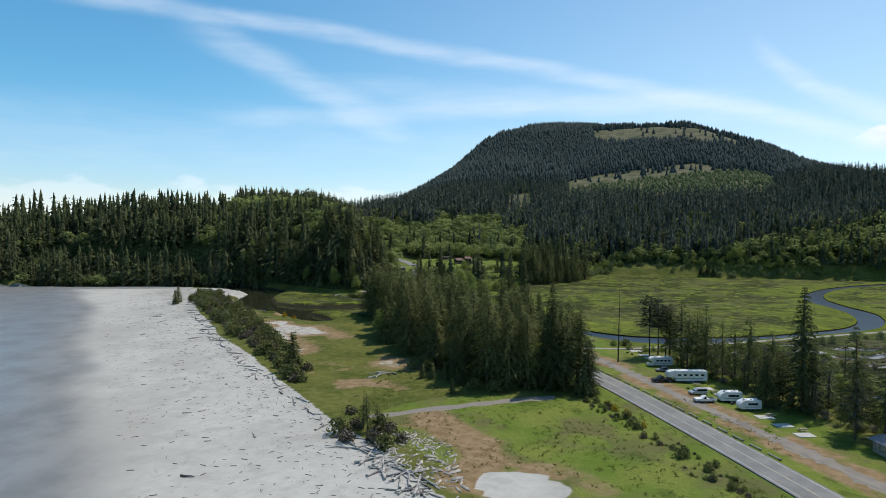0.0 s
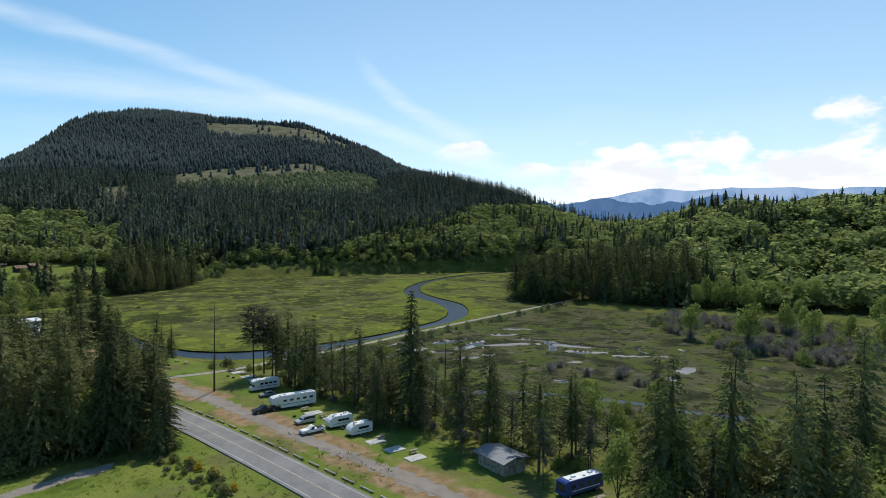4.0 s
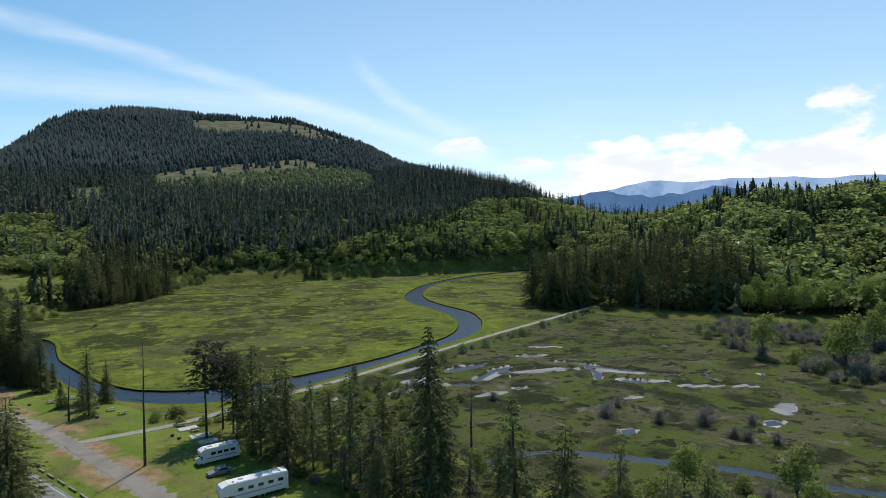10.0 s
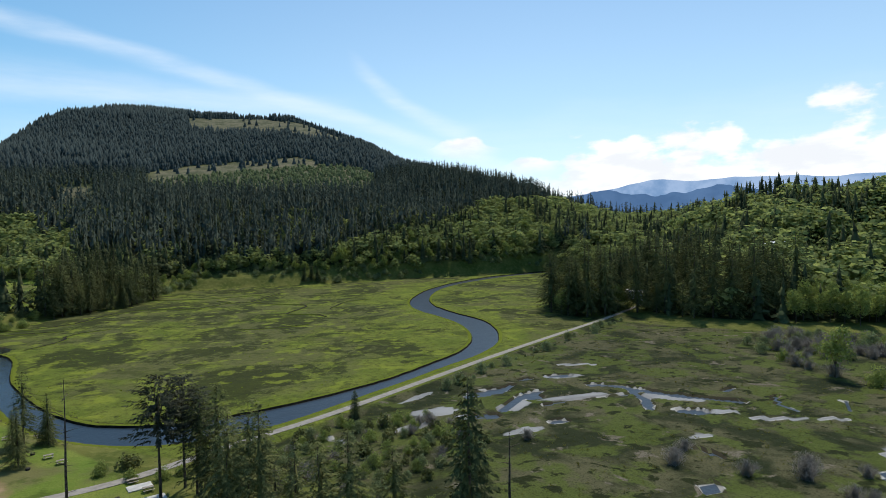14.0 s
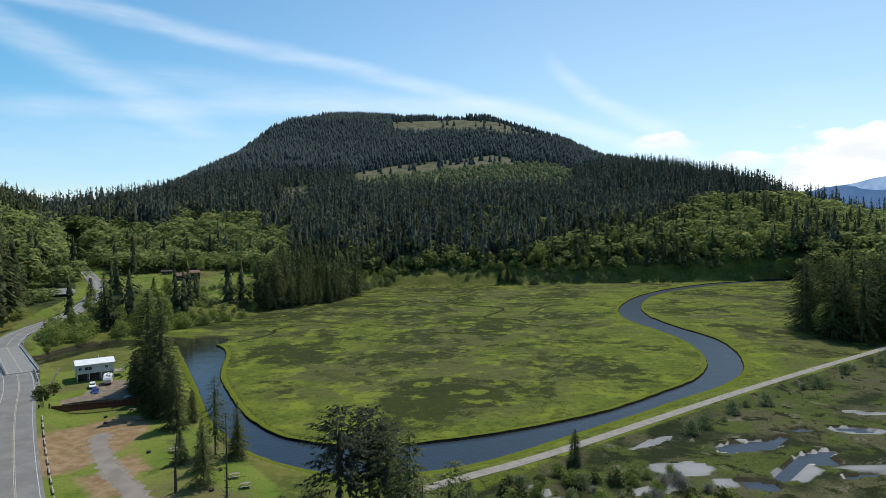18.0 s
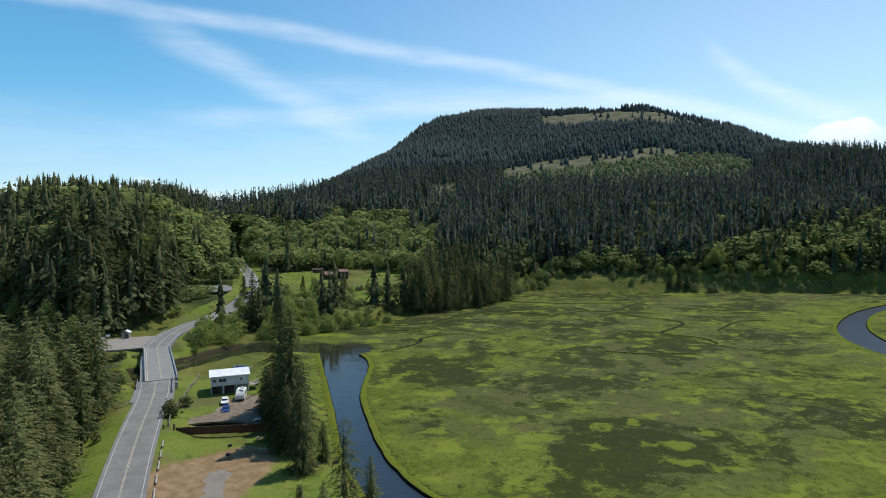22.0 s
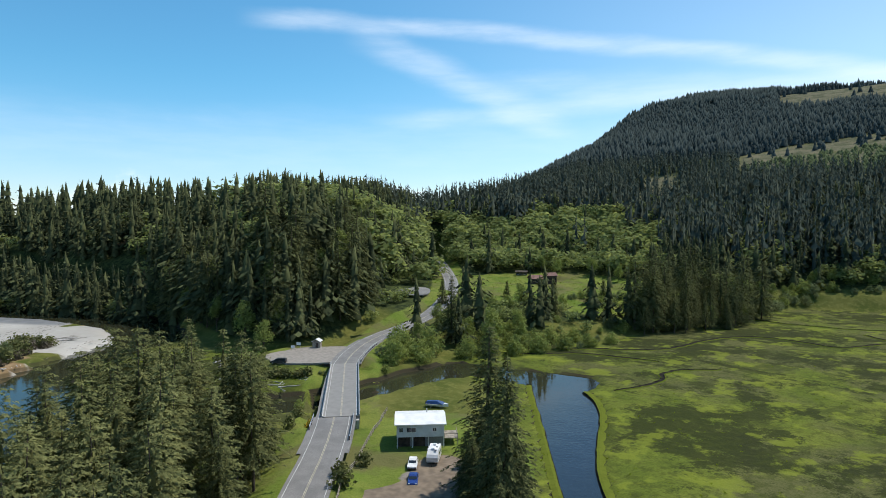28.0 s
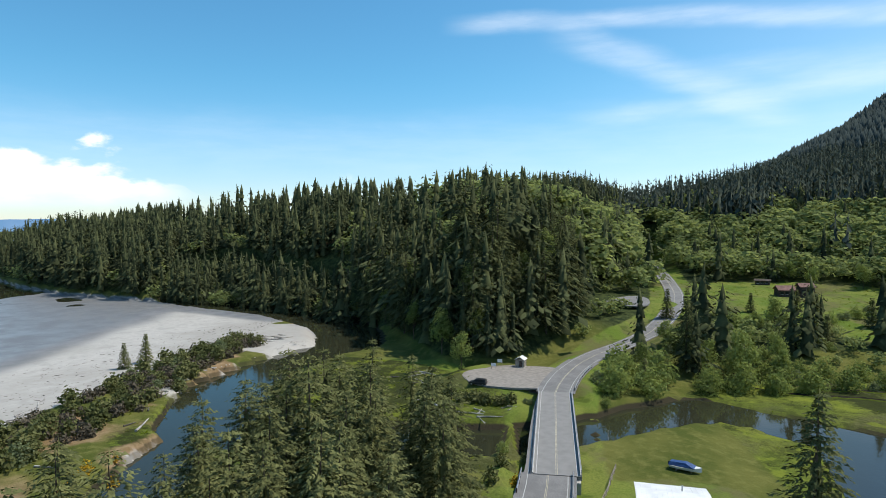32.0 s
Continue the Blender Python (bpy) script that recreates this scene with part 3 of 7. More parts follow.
gx = axis(-200, 300, 2.1, -4700, 4700, 1.045, 54, 146)
gy = axis(92, 664, 2.1, -1800, 4800, 1.035, 236, 290)
GX, GY = np.meshgrid(gx, gy)
PX, PY = GX.ravel(), GY.ravel()
PZ = height(PX, PY)


def sheet(name, xs, ys, zs, nx, ny, mat):
    me = bpy.data.meshes.new(name)
    n = nx * ny
    me.vertices.add(n)
    me.vertices.foreach_set("co", np.stack([xs, ys, zs], 1).astype(np.float32).ravel())
    i, j = np.meshgrid(np.arange(nx - 1), np.arange(ny - 1))
    a = (j * nx + i).ravel()
    quads = np.stack([a, a + 1, a + 1 + nx, a + nx], 1).astype(np.int32)
    me.loops.add(quads.size)
    me.loops.foreach_set("vertex_index", quads.ravel())
    me.polygons.add(len(quads))
    me.polygons.foreach_set("loop_start", np.arange(0, quads.size, 4, dtype=np.int32))
    me.polygons.foreach_set("loop_total", np.full(len(quads), 4, np.int32))
    me.update(calc_edges=True)
    me.polygons.foreach_set("use_smooth", np.ones(len(quads), bool))
    me.materials.append(mat)
    return me


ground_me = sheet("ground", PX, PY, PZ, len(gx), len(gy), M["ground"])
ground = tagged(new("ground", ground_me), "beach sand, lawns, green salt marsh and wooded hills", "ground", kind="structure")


TOP_CUT = [(-118, 1500), (-98, 1330), (-40, 1306), (20, 1300), (75, 1275), (118, 1215), (168, 1185), (205, 1215), (198, 1310), (172, 1380), (140, 1450), (100, 1520), (40, 1600), (-60, 1610), (-118, 1600)]
YOUNG_WOOD = [(-100, 890), (-53, 930), (4, 965), (74, 982), (106, 1000), (163, 975), (172, 952), (165, 872), (140, 845), (71, 833), (6, 843), (-46, 855), (-92, 854)]
BAND = [(-104, 885), (-53, 928), (4, 963), (74, 980), (110, 990), (108, 1027), (79, 1055), (3, 1026), (-58, 992), (-106, 938)]
CUT_AREAS = [TOP_CUT, YOUNG_WOOD, BAND, [(-192, 840), (-165, 770), (-136, 795), (-157, 868), (-186, 864)]]


def covers(x, y, z):
    """How much of each kind of cover lies at a place."""
    d, _ = poly_dist(x, y, COAST)
    sea = inside(x, y, COAST + [(-3000, 1450), (-3000, -3000), (300, -3000)])
    s = np.where(sea, d, -d)
    wob = 6 * (value_noise(x, y, 25, 51) - 0.5)
    hd = -signed(x, y, HEAD)
    low = smooth(hd, 4, -4)
    sand = smooth(s + wob * 0.5, -2, 2) * low
    wide = 30 + 20 * smooth(y, 230, 330)
    wet = smooth(s + 1.6 * wob, wide - 6, wide + 50) * low
    # bare sand behind the drift line and the clearing's pale patch
    back = value_noise(x, y, 26, 52)
    sand = np.maximum(sand, 0.55 * smooth(s, -48, -40) * smooth(s, -6, -14) * smooth(back, 0.52, 0.66) * smooth(y, 165, 185) * smooth(y, 330, 290))
    sand = np.maximum(sand, smooth(np.hypot((x + 20) / 9, (y - 99) / 6.5) + 0.5 * (value_noise(x, y, 5, 45) - 0.5), 1.15, 0.85))
    sand = np.maximum(sand, smooth(np.hypot((x + 284) / 36, (y - 350) / 26), 1.1, 0.9))
    sand = np.maximum(sand, 0.9 * smooth(pond_field(x, y, MUD) + 0.5 * (value_noise(x, y, 2.5, 66) - 0.5), 1.05, 0.8))
    sand = np.maximum(sand, 0.8 * smooth(pond_field(x, y), 1.35, 1.1) * smooth(value_noise(x, y, 7, 44), 0.45, 0.6))
    spit = poly_dist(x, y, [(-224, 286), (-240, 310), (-253, 332), (-266, 352)])[0] + 4 * (value_noise(x, y, 9, 68) - 0.5)
    sand = np.maximum(sand, 0.52 * smooth(spit, 8, 4) * smooth(value_noise(x, y, 7, 69), 0.3, 0.55))
    wet = np.maximum(wet, 0.75 * smooth(pond_field(x, y, MUD), 1.25, 0.95) * smooth(x, 20, 30))
    # headland foot: wet flat, with the trees' shade painted in as the same cover
    wet = np.maximum(wet, sand * smooth(hd, -40, -16) * smooth(hd, 3, -2) * smooth(x, -205, -225))
    mar = signed(x, y, MARSH)
    brack = signed(x, y, BRACKISH)
    rough_m = smooth(brack, 3, -3)
    marsh = smooth(mar, 4, -3) * (1 - rough_m)
    marsh = np.maximum(marsh, smooth(np.hypot((x + 166) / 42, (y - 284) / 17) + 0.5 * (value_noise(x, y, 9, 67) - 0.5), 1.1, 0.9))
    marsh = np.maximum(marsh, smooth(np.hypot((x + 134) / 14, (y - 334) / 13) + 0.4 * (value_noise(x, y, 8, 65) - 0.5), 1.1, 0.9))
    marsh = np.maximum(marsh, smooth(np.hypot((x + 192) / 52, (y - 322) / 44), 1.1, 0.9) * smooth(s, -20, -34))
    lane_d, road_d = poly_dist(x, y, LANE)[0], poly_dist(x, y, ROAD)[0]
    camp = smooth(lane_d, 26, 18) * smooth(mar, -3, 2)
    fld = smooth(np.hypot((x + 22) / 42, (y - 122) / 36), 1.15, 0.9) * smooth(s, -4, -10)
    yard = smooth(np.hypot(x + 86, y - 326), 30, 22) * smooth(mar, -2, 2)
    verge = smooth(road_d, 13, 9)
    meadow = smooth(np.hypot((x + 150) / 76, (y - 545) / 62), 1.1, 0.85) * smooth(mar, 2, 8)
    spitgrass = smooth(np.hypot((x + 190) / 40, (y - 345) / 30), 1.1, 0.8)
    lawn = np.maximum.reduce([camp, fld, yard, verge, meadow, spitgrass])
    dry = np.maximum(smooth(poly_dist(x, y, [(-50, 131), (-42, 125), (-34, 118), (-30, 108), (-31, 99)])[0] + 5 * (value_noise(x, y, 11, 60) - 0.5), 10, 2) * 0.95, smooth(lane_d, 9, 4) * smooth(value_noise(x, y, 9, 61), 0.3, 0.6) * 0.85)
    dry = np.maximum(dry, 0.75 * smooth(s, -60, -42) * smooth(s, -4, -12) * smooth(back, 0.42, 0.6) * smooth(y, 160, 185) * smooth(y, 330, 290))
    dry = np.maximum(dry, smooth(np.hypot((x + 62) / 11, (y - 272) / 22), 1.2, 0.7))
    dry = np.maximum(dry, smooth(s, -40, -20) * smooth(s, -3, -8) * smooth(value_noise(x, y, 12, 62), 0.5, 0.65) * 0.8)
    gravel = smooth(poly_dist(x, y, PATHWAY)[0], 2.2, 1.2)
    gravel = np.maximum(gravel, smooth(lane_d + 2.6 * (value_noise(x, y, 7, 63) - 0.5), 2.8, 1.4))
    gravel = np.maximum(gravel, smooth(np.hypot((x + 167) / 13.5, (y - 372) / 12) + 0.3 * (value_noise(x, y, 6, 64) - 0.5), 1.15, 0.9))
    gravel = np.maximum(gravel, smooth(np.hypot((x + 74) / 11, (y - 312) / 9), 1.1, 0.9))
    bare = np.maximum.reduce([smooth(signed(x, y, line), 8, -8) for line in CUT_AREAS])
    hill = smooth(mar, 10, 30) * np.maximum(smooth(y, 400, 470), smooth(x, 200, 240))
    woods = np.maximum(hill * (1 - meadow) * (1 - bare), smooth(hd, 0, 6))
    return [np.clip(v, 0, 1) for v in (sand, wet, marsh, lawn, dry, gravel, rough_m, woods)]


cov = covers(PX, PY, PZ)
cov += [np.exp(-np.abs(signed(PX, PY, RIVER)) / 11.0), np.maximum.reduce([smooth(signed(PX, PY, a), 8, -8) for a in CUT_AREAS]), np.zeros(PX.size), np.ones(PX.size)]
for name, k in (("cover_a", 0), ("cover_b", 4), ("cover_c", 8)):
    at = ground_me.color_attributes.new(name, "FLOAT_COLOR", "POINT")
    at.data.foreach_set("color", np.stack(cov[k:k + 4], 1).astype(np.float32).ravel())

# the river's dark cut bank
def bank_strip():
    line = RIVER + [RIVER[0]]
    line = cut_line(line, 1.4)
    bm = bmesh.new()
    rows = []
    n = len(line)
    xs, ys = np.array([p[0] for p in line]), np.array([p[1] for p in line])
    wob = value_noise(xs, ys, 5.0, 33) - 0.5
    for i in range(n - 1):
        p, q = line[i - 1 if i else n - 2], line[i + 1]
        l = math.hypot(q[0] - p[0], q[1] - p[1]) or 1.0
        nx, ny = (q[1] - p[1]) / l * BANK_SIDE, -(q[0] - p[0]) / l * BANK_SIDE
        w = float(wob[i])
        rows.append([bm.verts.new((line[i][0] + nx * (o + 0.7 * w), line[i][1] + ny * (o + 0.7 * w), z)) for o, z in ((-0.75, -0.35), (-0.35, 0.25), (-0.2, 0.55 + 0.1 * w), (0.4, 0.62 + 0.15 * w), (1.6, 0.42))])
    d, a = poly_dist(xs, ys, STREAM)
    joins = d < np.interp(a, range(len(STREAM)), STREAM_W) + 1.5
    for i, (r, s) in enumerate(zip(rows, rows[1:] + rows[:1])):
        for k in range(0 if joins[i] else 4):
            bm.faces.new((r[k], r[k + 1], s[k + 1], s[k])).material_index = 0 if k < 2 else 1
    return bm


def creek_strip(line, w, seed):
    """A winding channel: sedge lips, dark mud sides and a wet floor."""
    r = random.Random(seed)
    line = cut_line(rounded(line), 1.5)
    bm = bmesh.new()
    rows, zs = [], height(np.array([p[0] for p in line]), np.array([p[1] for p in line]))
    wob = 0.0
    for i, ((x, y), z) in enumerate(zip(line, zs)):
        p, q = line[max(0, i - 1)], line[min(len(line) - 1, i + 1)]
        l = math.hypot(q[0] - p[0], q[1] - p[1])
        nx, ny = (q[1] - p[1]) / l, -(q[0] - p[0]) / l
        wob = 0.6 * wob + r.uniform(-0.35, 0.35)
        k = 0.55 * w * r.uniform(0.55, 1.15) * min(1.0, 0.3 + 0.12 * min(i, len(line) - 1 - i))
        rows.append([bm.verts.new((x + nx * (o + wob), y + ny * (o + wob), z + dz)) for o, dz in ((-k - 0.8, -0.1), (-k - 0.3, 0.22), (-k * 0.8, 0.03), (k * 0.8, 0.03), (k + 0.3, 0.26), (k + 0.8, -0.1))])
    for a, b in zip(rows, rows[1:]):
        for k in range(5):
            bm.faces.new((a[k], a[k + 1], b[k + 1], b[k])).material_index = 1 if k in (0, 4) else 0
    return bm


wx, wy = np.linspace(-4700, 4700, 40), np.linspace(-1800, 4800, 40)
WX, WY = np.meshgrid(wx, wy)
tagged(new("water", sheet("water", WX.ravel(), WY.ravel(), np.zeros(WX.size), 40, 40, M["water"])), "calm blue sea, tidal river and marsh pools", "water", kind="structure")


def ground_at(x, y):
    return float(height(np.array([float(x)]), np.array([float(y)]))[0])


# ---- ribbons: road, lane, trail ----
def ribbon(line, a, b, zs, thick=0.12):
    """A strip along a line, between two offsets to its right."""
    bm = bmesh.new()
    rows = []
    n = len(line)
    for i, (x, y) in enumerate(line):
        p, q = line[max(0, i - 1)], line[min(n - 1, i + 1)]
        dx, dy = q[0] - p[0], q[1] - p[1]
        l = math.hypot(dx, dy)
        rx, ry = dy / l, -dx / l
        z = zs(x, y)
        rows.append([bm.verts.new((x + rx * o, y + ry * o, z - k)) for o, k in ((a, thick), (a, 0), (b, 0), (b, thick))])
    for r, s in zip(rows, rows[1:]):
        for k in range(3):
            bm.faces.new((r[k], r[k + 1], s[k + 1], s[k]))
    return bm


def cut_line(line, step, skip=None):
    """Even steps along a line."""
    out = []
    for (ax, ay), (bx, by) in zip(line, line[1:]):
        l = math.hypot(bx - ax, by - ay)
        k = max(1, round(l / step))
        out += [(ax + (bx - ax) * i / k, ay + (by - ay) * i / k) for i in range(k)]
    return out + [line[-1]]


def finish(name, bm, mat, parent=None, label="", smooth_faces=False):
    me = bpy.data.meshes.new(name)
    bmesh.ops.recalc_face_normals(bm, faces=bm.faces)
    for f in bm.faces:
        f.smooth = smooth_faces
    bm.to_mesh(me)
    bm.free()
    me.materials.append(mat)
    ob = new(name, me)
    if parent is not None:
        ob.parent = parent
    if label:
        ob["label"] = label
    return ob


part = finish
area2 = sum(a[0] * b[1] - b[0] * a[1] for a, b in zip(RIVER, RIVER[1:] + RIVER[:1]))
BANK_SIDE = 1 if area2 > 0 else -1
river_bank = tagged(finish("river_bank", bank_strip(), M["mud"]), "dark cut mud bank along the tidal river", "bank", kind="structure")
river_bank.data.materials.append(M["bank_grass"])
for k, (line, w) in enumerate(CREEKS):
    creek = tagged(finish("tidal_creek", creek_strip(line, w, 60 + k), M["mud"]), "narrow dark tidal creek cut into the salt marsh", "creek", kind="structure")
    creek.data.materials.append(M["bank_grass"])
road_line = cut_line(ROAD, 3.0)
road_z = lambda x, y: float(road_height(np.array(y)))
road = tagged(finish("road", ribbon(road_line, -4.2, 4.2, road_z, 0.4), M["asphalt"]), "grey two-lane asphalt road running to the bridge", "road", kind="structure")
for off, mat, nm in ((-3.55, "line_white", "edge_line"), (3.45, "line_white", "edge_line"), (-0.16, "line_yellow", "centre_line"), (0.08, "line_yellow", "centre_line")):
    part(nm, ribbon(road_line, off, off + 0.12, lambda x, y: road_z(x, y) + 0.012, 0.01), M[mat], road)
for off in ((-5.1, -4.19), (4.19, 5.0)):
    for lo, hi in ((306, 327), (364, 400)):
        part("shoulder", ribbon([p for p in road_line if lo < p[1] < hi], *off, lambda x, y: road_z(x, y) - 0.012, 0.4), M["asphalt"], road)
tagged(finish("gravel_lane", ribbon(cut_line(LANE, 3.0), -1.5, 1.5, lambda x, y: 2.225, 0.3), M["lane"]), "pale gravel lane through the campground", "lane", kind="structure")
tagged(finish("dike_trail", ribbon([p for p in cut_line(TRAIL, 3.0)], -1.3, 1.3, lambda x, y: 1.62 + 0.6 * (1 - min(1, max(0, (x + 20) / 22))), 0.3), M["gravel"]), "pale gravel trail on the low dike", "trail", kind="structure")

# ---- trees ----
def fir_template(levels, sides, rng, droop=0.18, gaps=0.0, notch=0.72, wide=0.17):
    """A conifer one unit high: skirts of boughs, each with points and notches. Arrays of corners and triangles."""
    v, t = [], []
    lx, ly = 0.05 * (rng.random() - 0.5), 0.05 * (rng.random() - 0.5)
    for k in range(levels):
        u = k / levels
        z0 = 0.06 + 0.9 * u
        r = wide * (1 - u) ** 0.8 * (0.8 + 0.4 * rng.random()) + 0.012
        top = (lx * u, ly * u, min(1.0, z0 + 1.8 * 0.9 / levels))
        base = len(v)
        v.append(top)
        a0 = rng.random() * 6.28
        for s in range(sides * 2):
            a = a0 + math.pi * s / sides + 0.25 * (rng.random() - 0.5)
            rr = r * ((0.8 + 0.4 * rng.random()) if s % 2 == 0 else notch)
            v.append((rr * math.cos(a), rr * math.sin(a), z0 - (droop * r if s % 2 == 0 else -0.12 * r) + 0.02 * (rng.random() - 0.5)))
        for s in range(sides * 2):
            if rng.random() >= gaps:
                t.append((base, base + 1 + s, base + 1 + (s + 1) % (sides * 2)))
    return np.array(v), np.array(t)


def frond_template(count, rng, wide=0.17, bare=0.08, power=0.75, ragged=0.4, blade=0.26):
    """A conifer one unit high made of drooping fronds round a core, with an uneven outline."""
    v, t = [], []
    core_v, core_t = fir_template(5, 3, rng, 0.3, 0.0, 0.6, wide * 0.5)
    v += [tuple(p) for p in core_v]
    t += [tuple(q) for q in core_t]
    lump = [0.6 + 0.75 * rng.random() for _ in range(9)]
    lean = [(0.05 * (rng.random() - 0.5), 0.05 * (rng.random() - 0.5)) for _ in range(9)]
    for _ in range(count):
        u = bare + (0.97 - bare) * rng.random() ** 1.15
        r = wide * (1 - u) ** power * (1 - ragged + 1.6 * ragged * rng.random()) * lump[int(u * 8.99)] + 0.014
        a = rng.random() * 6.283
        ca, sa = math.cos(a), math.sin(a)
        ox, oy = lean[int(u * 8.99)]
        w = blade * (1 + 0.6 * rng.random()) * r + 0.004
        dz = r * (0.15 + 0.5 * rng.random())
        b = len(v)
        q = 0.3 + 0.6 * rng.random()  # how far out the bough's spray begins
        v += [(q * r * ca, q * r * sa, u + (0.35 - 0.4 * q) * r), ((q + 0.24) * r * ca - w * sa, (q + 0.24) * r * sa + w * ca, u - 0.5 * q * dz), ((q + 0.46) * r * ca, (q + 0.46) * r * sa, u - (q + 0.1) * dz), ((q + 0.24) * r * ca + w * sa, (q + 0.24) * r * sa - w * ca, u - 0.5 * q * dz), ((q + 0.22) * r * ca, (q + 0.22) * r * sa, u + (0.25 - 0.4 * q) * r)]
        v[b:] = [(px + ox, py + oy, pz) for px, py, pz in v[b:]]
        t += [(b, b + 1, b + 4), (b + 4, b + 1, b + 2), (b, b + 4, b + 3), (b + 4, b + 2, b + 3)]
    return np.array(v), np.array(t)


def spire_template(count, rng):
    """A far forest conifer one unit high: a slim dark core, and drooping boughs that shorten towards the tip."""
    v, t = [], []
    lean = 0.03 * (rng.random() - 0.5)
    wide = 0.13 + 0.06 * rng.random()
    for k in range(4):
        a = 1.571 * k + rng.random() * 0.4
        v.append((0.5 * wide * math.cos(a), 0.5 * wide * math.sin(a), 0.02))
    v.append((lean, 0.0, 0.9))
    t += [(k, (k + 1) % 4, 4) for k in range(4)]
    for k in range(count):
        u = 0.22 + 0.72 * (k + rng.random()) / count
        r = wide * (1.04 - u) ** 0.7 * (0.6 + 0.75 * rng.random()) + 0.012
        a = 2.4 * k + rng.random()
        ca, sa = math.cos(a), math.sin(a)
        w = (0.34 + 0.2 * rng.random()) * r
        b = len(v)
        v += [(lean * u, 0, u + 0.55 * r), (0.75 * r * ca - w * sa, 0.75 * r * sa + w * ca, u - 0.3 * r), (1.12 * r * ca, 1.12 * r * sa, u - 0.8 * r), (0.75 * r * ca + w * sa, 0.75 * r * sa - w * ca, u - 0.3 * r)]
        t += [(b, b + 1, b + 2), (b, b + 2, b + 3)]
    b = len(v)
    v += [(0.014 + lean, 0, 0.86), (-0.01 + lean, 0.012, 0.86), (-0.008 + lean, -0.012, 0.86), (lean, 0, 1.0)]
    t += [(b, b + 1, b + 3), (b + 1, b + 2, b + 3), (b + 2, b, b + 3)]
    return np.array(v), np.array(t)


def conifer_mesh(rng, H, R, bare, whorls, fan, droop, full=0.8, ragged=0.3, pace=0.4):
    """Boughs of small hanging sprays, one after another up the trunk, round a dark inner skirt."""
    v, t = [], []
    inner, skirt = fir_template(7, 4, rng, 0.5, 0.35, 0.4, 0.2 * R / H)
    v += [(x * H, y * H, H * (bare + 0.03 + (0.82 - bare) * z)) for x, y, z in inner]
    t += [tuple(q) for q in skirt]
    for w in range(whorls):
        u = (w + rng.random() * 0.7) / whorls
        z = H * (bare + (1 - bare) * u)
        prof = min(1.0, (1 - u) ** full * 1.05 + 0.03) * (0.62 + 0.38 * min(1, u / 0.12 + 0.2))
        for k in range(fan):
            if rng.random() < ragged * 0.5:
                continue
            L = max(0.4, R * prof * (1 - ragged + 2 * ragged * rng.random()))
            a = 6.283 * (k + rng.random()) / fan + w * 1.3
            ca, sa = math.cos(a), math.sin(a)
            steps = max(2, int(L / pace))
            lift = 0.35 * (u - 0.4)
            for s in range(steps):
                q = (s + 0.7) / steps
                r = L * q
                if q < 0.3 and L > 1.5:
                    continue
                zz = z + L * (lift * q - droop * q * q) + 0.25 * (rng.random() - 0.5)
                px, py = r * ca, r * sa
                for side in (-1, 1):
                    yaw = a + side * (0.3 + 0.8 * rng.random()) * (1.15 - 0.5 * q)
                    dx, dy = math.cos(yaw), math.sin(yaw)
                    ln = (0.5 + 0.1 * L * (1.1 - q)) * (0.65 + 0.7 * rng.random())
                    wd = 0.07 + 0.15 * ln
                    tip = zz - (0.1 + 0.55 * rng.random()) * ln
                    roll = wd * 1.6 * (rng.random() - 0.5)
                    b = len(v)
                    v += [(px + dy * wd, py - dx * wd, zz + roll), (px - dy * wd + dx * ln * 0.35, py + dx * wd + dy * ln * 0.35, zz - roll), (px + dx * ln, py + dy * ln, tip)]
                    t.append((b, b + 1, b + 2))
    b = len(v)
    v += [(0.12, 0, H * 0.965), (-0.08, 0.1, H * 0.965), (-0.05, -0.12, H * 0.965), (0, 0, H * 1.01)]
    t += [(b, b + 1, b + 3), (b + 1, b + 2, b + 3), (b + 2, b, b + 3)]
    return v, t


def leaf_template(count, rng, lobes=4, leaf=0.16, high=0.62):
    """A broad crown one unit high: leaf sprays over several lobes."""
    v, t = [], []
    centres = [(0.18 * math.cos(a), 0.18 * math.sin(a), 0.42 + high * 0.45 * rng.random(), 0.2 + 0.08 * rng.random()) for a in [6.28 * (k + 0.5 * rng.random()) / lobes for k in range(lobes)]]
    centres.append((0, 0, 0.72, 0.22))
    for k in range(count):
        cx, cy, cz, r = centres[k % len(centres)]
        d = Vector((rng.gauss(0, 1), rng.gauss(0, 1), rng.gauss(0.25, 1))).normalized()
        p = Vector((cx, cy, cz)) + d * r * (0.45 + 0.6 * math.sqrt(rng.random()))
        n = (d + Vector((rng.gauss(0, 0.5), rng.gauss(0, 0.5), rng.gauss(0.55, 0.5)))).normalized()
        e1 = n.orthogonal().normalized()
        e1 = Matrix.Rotation(rng.random() * 6.28, 3, n) @ e1
        e2 = n.cross(e1)
        s = leaf * (0.6 + 0.7 * rng.random())
        b = len(v)
        v += [tuple(p + e1 * s * 0.6), tuple(p + e2 * s * 0.45 + n * s * 0.12), tuple(p - e1 * s * 0.55), tuple(p - e2 * s * 0.45 - n * s * 0.1)]
        t += [(b, b + 1, b + 2), (b, b + 2, b + 3)]
    return np.array(v), np.array(t)


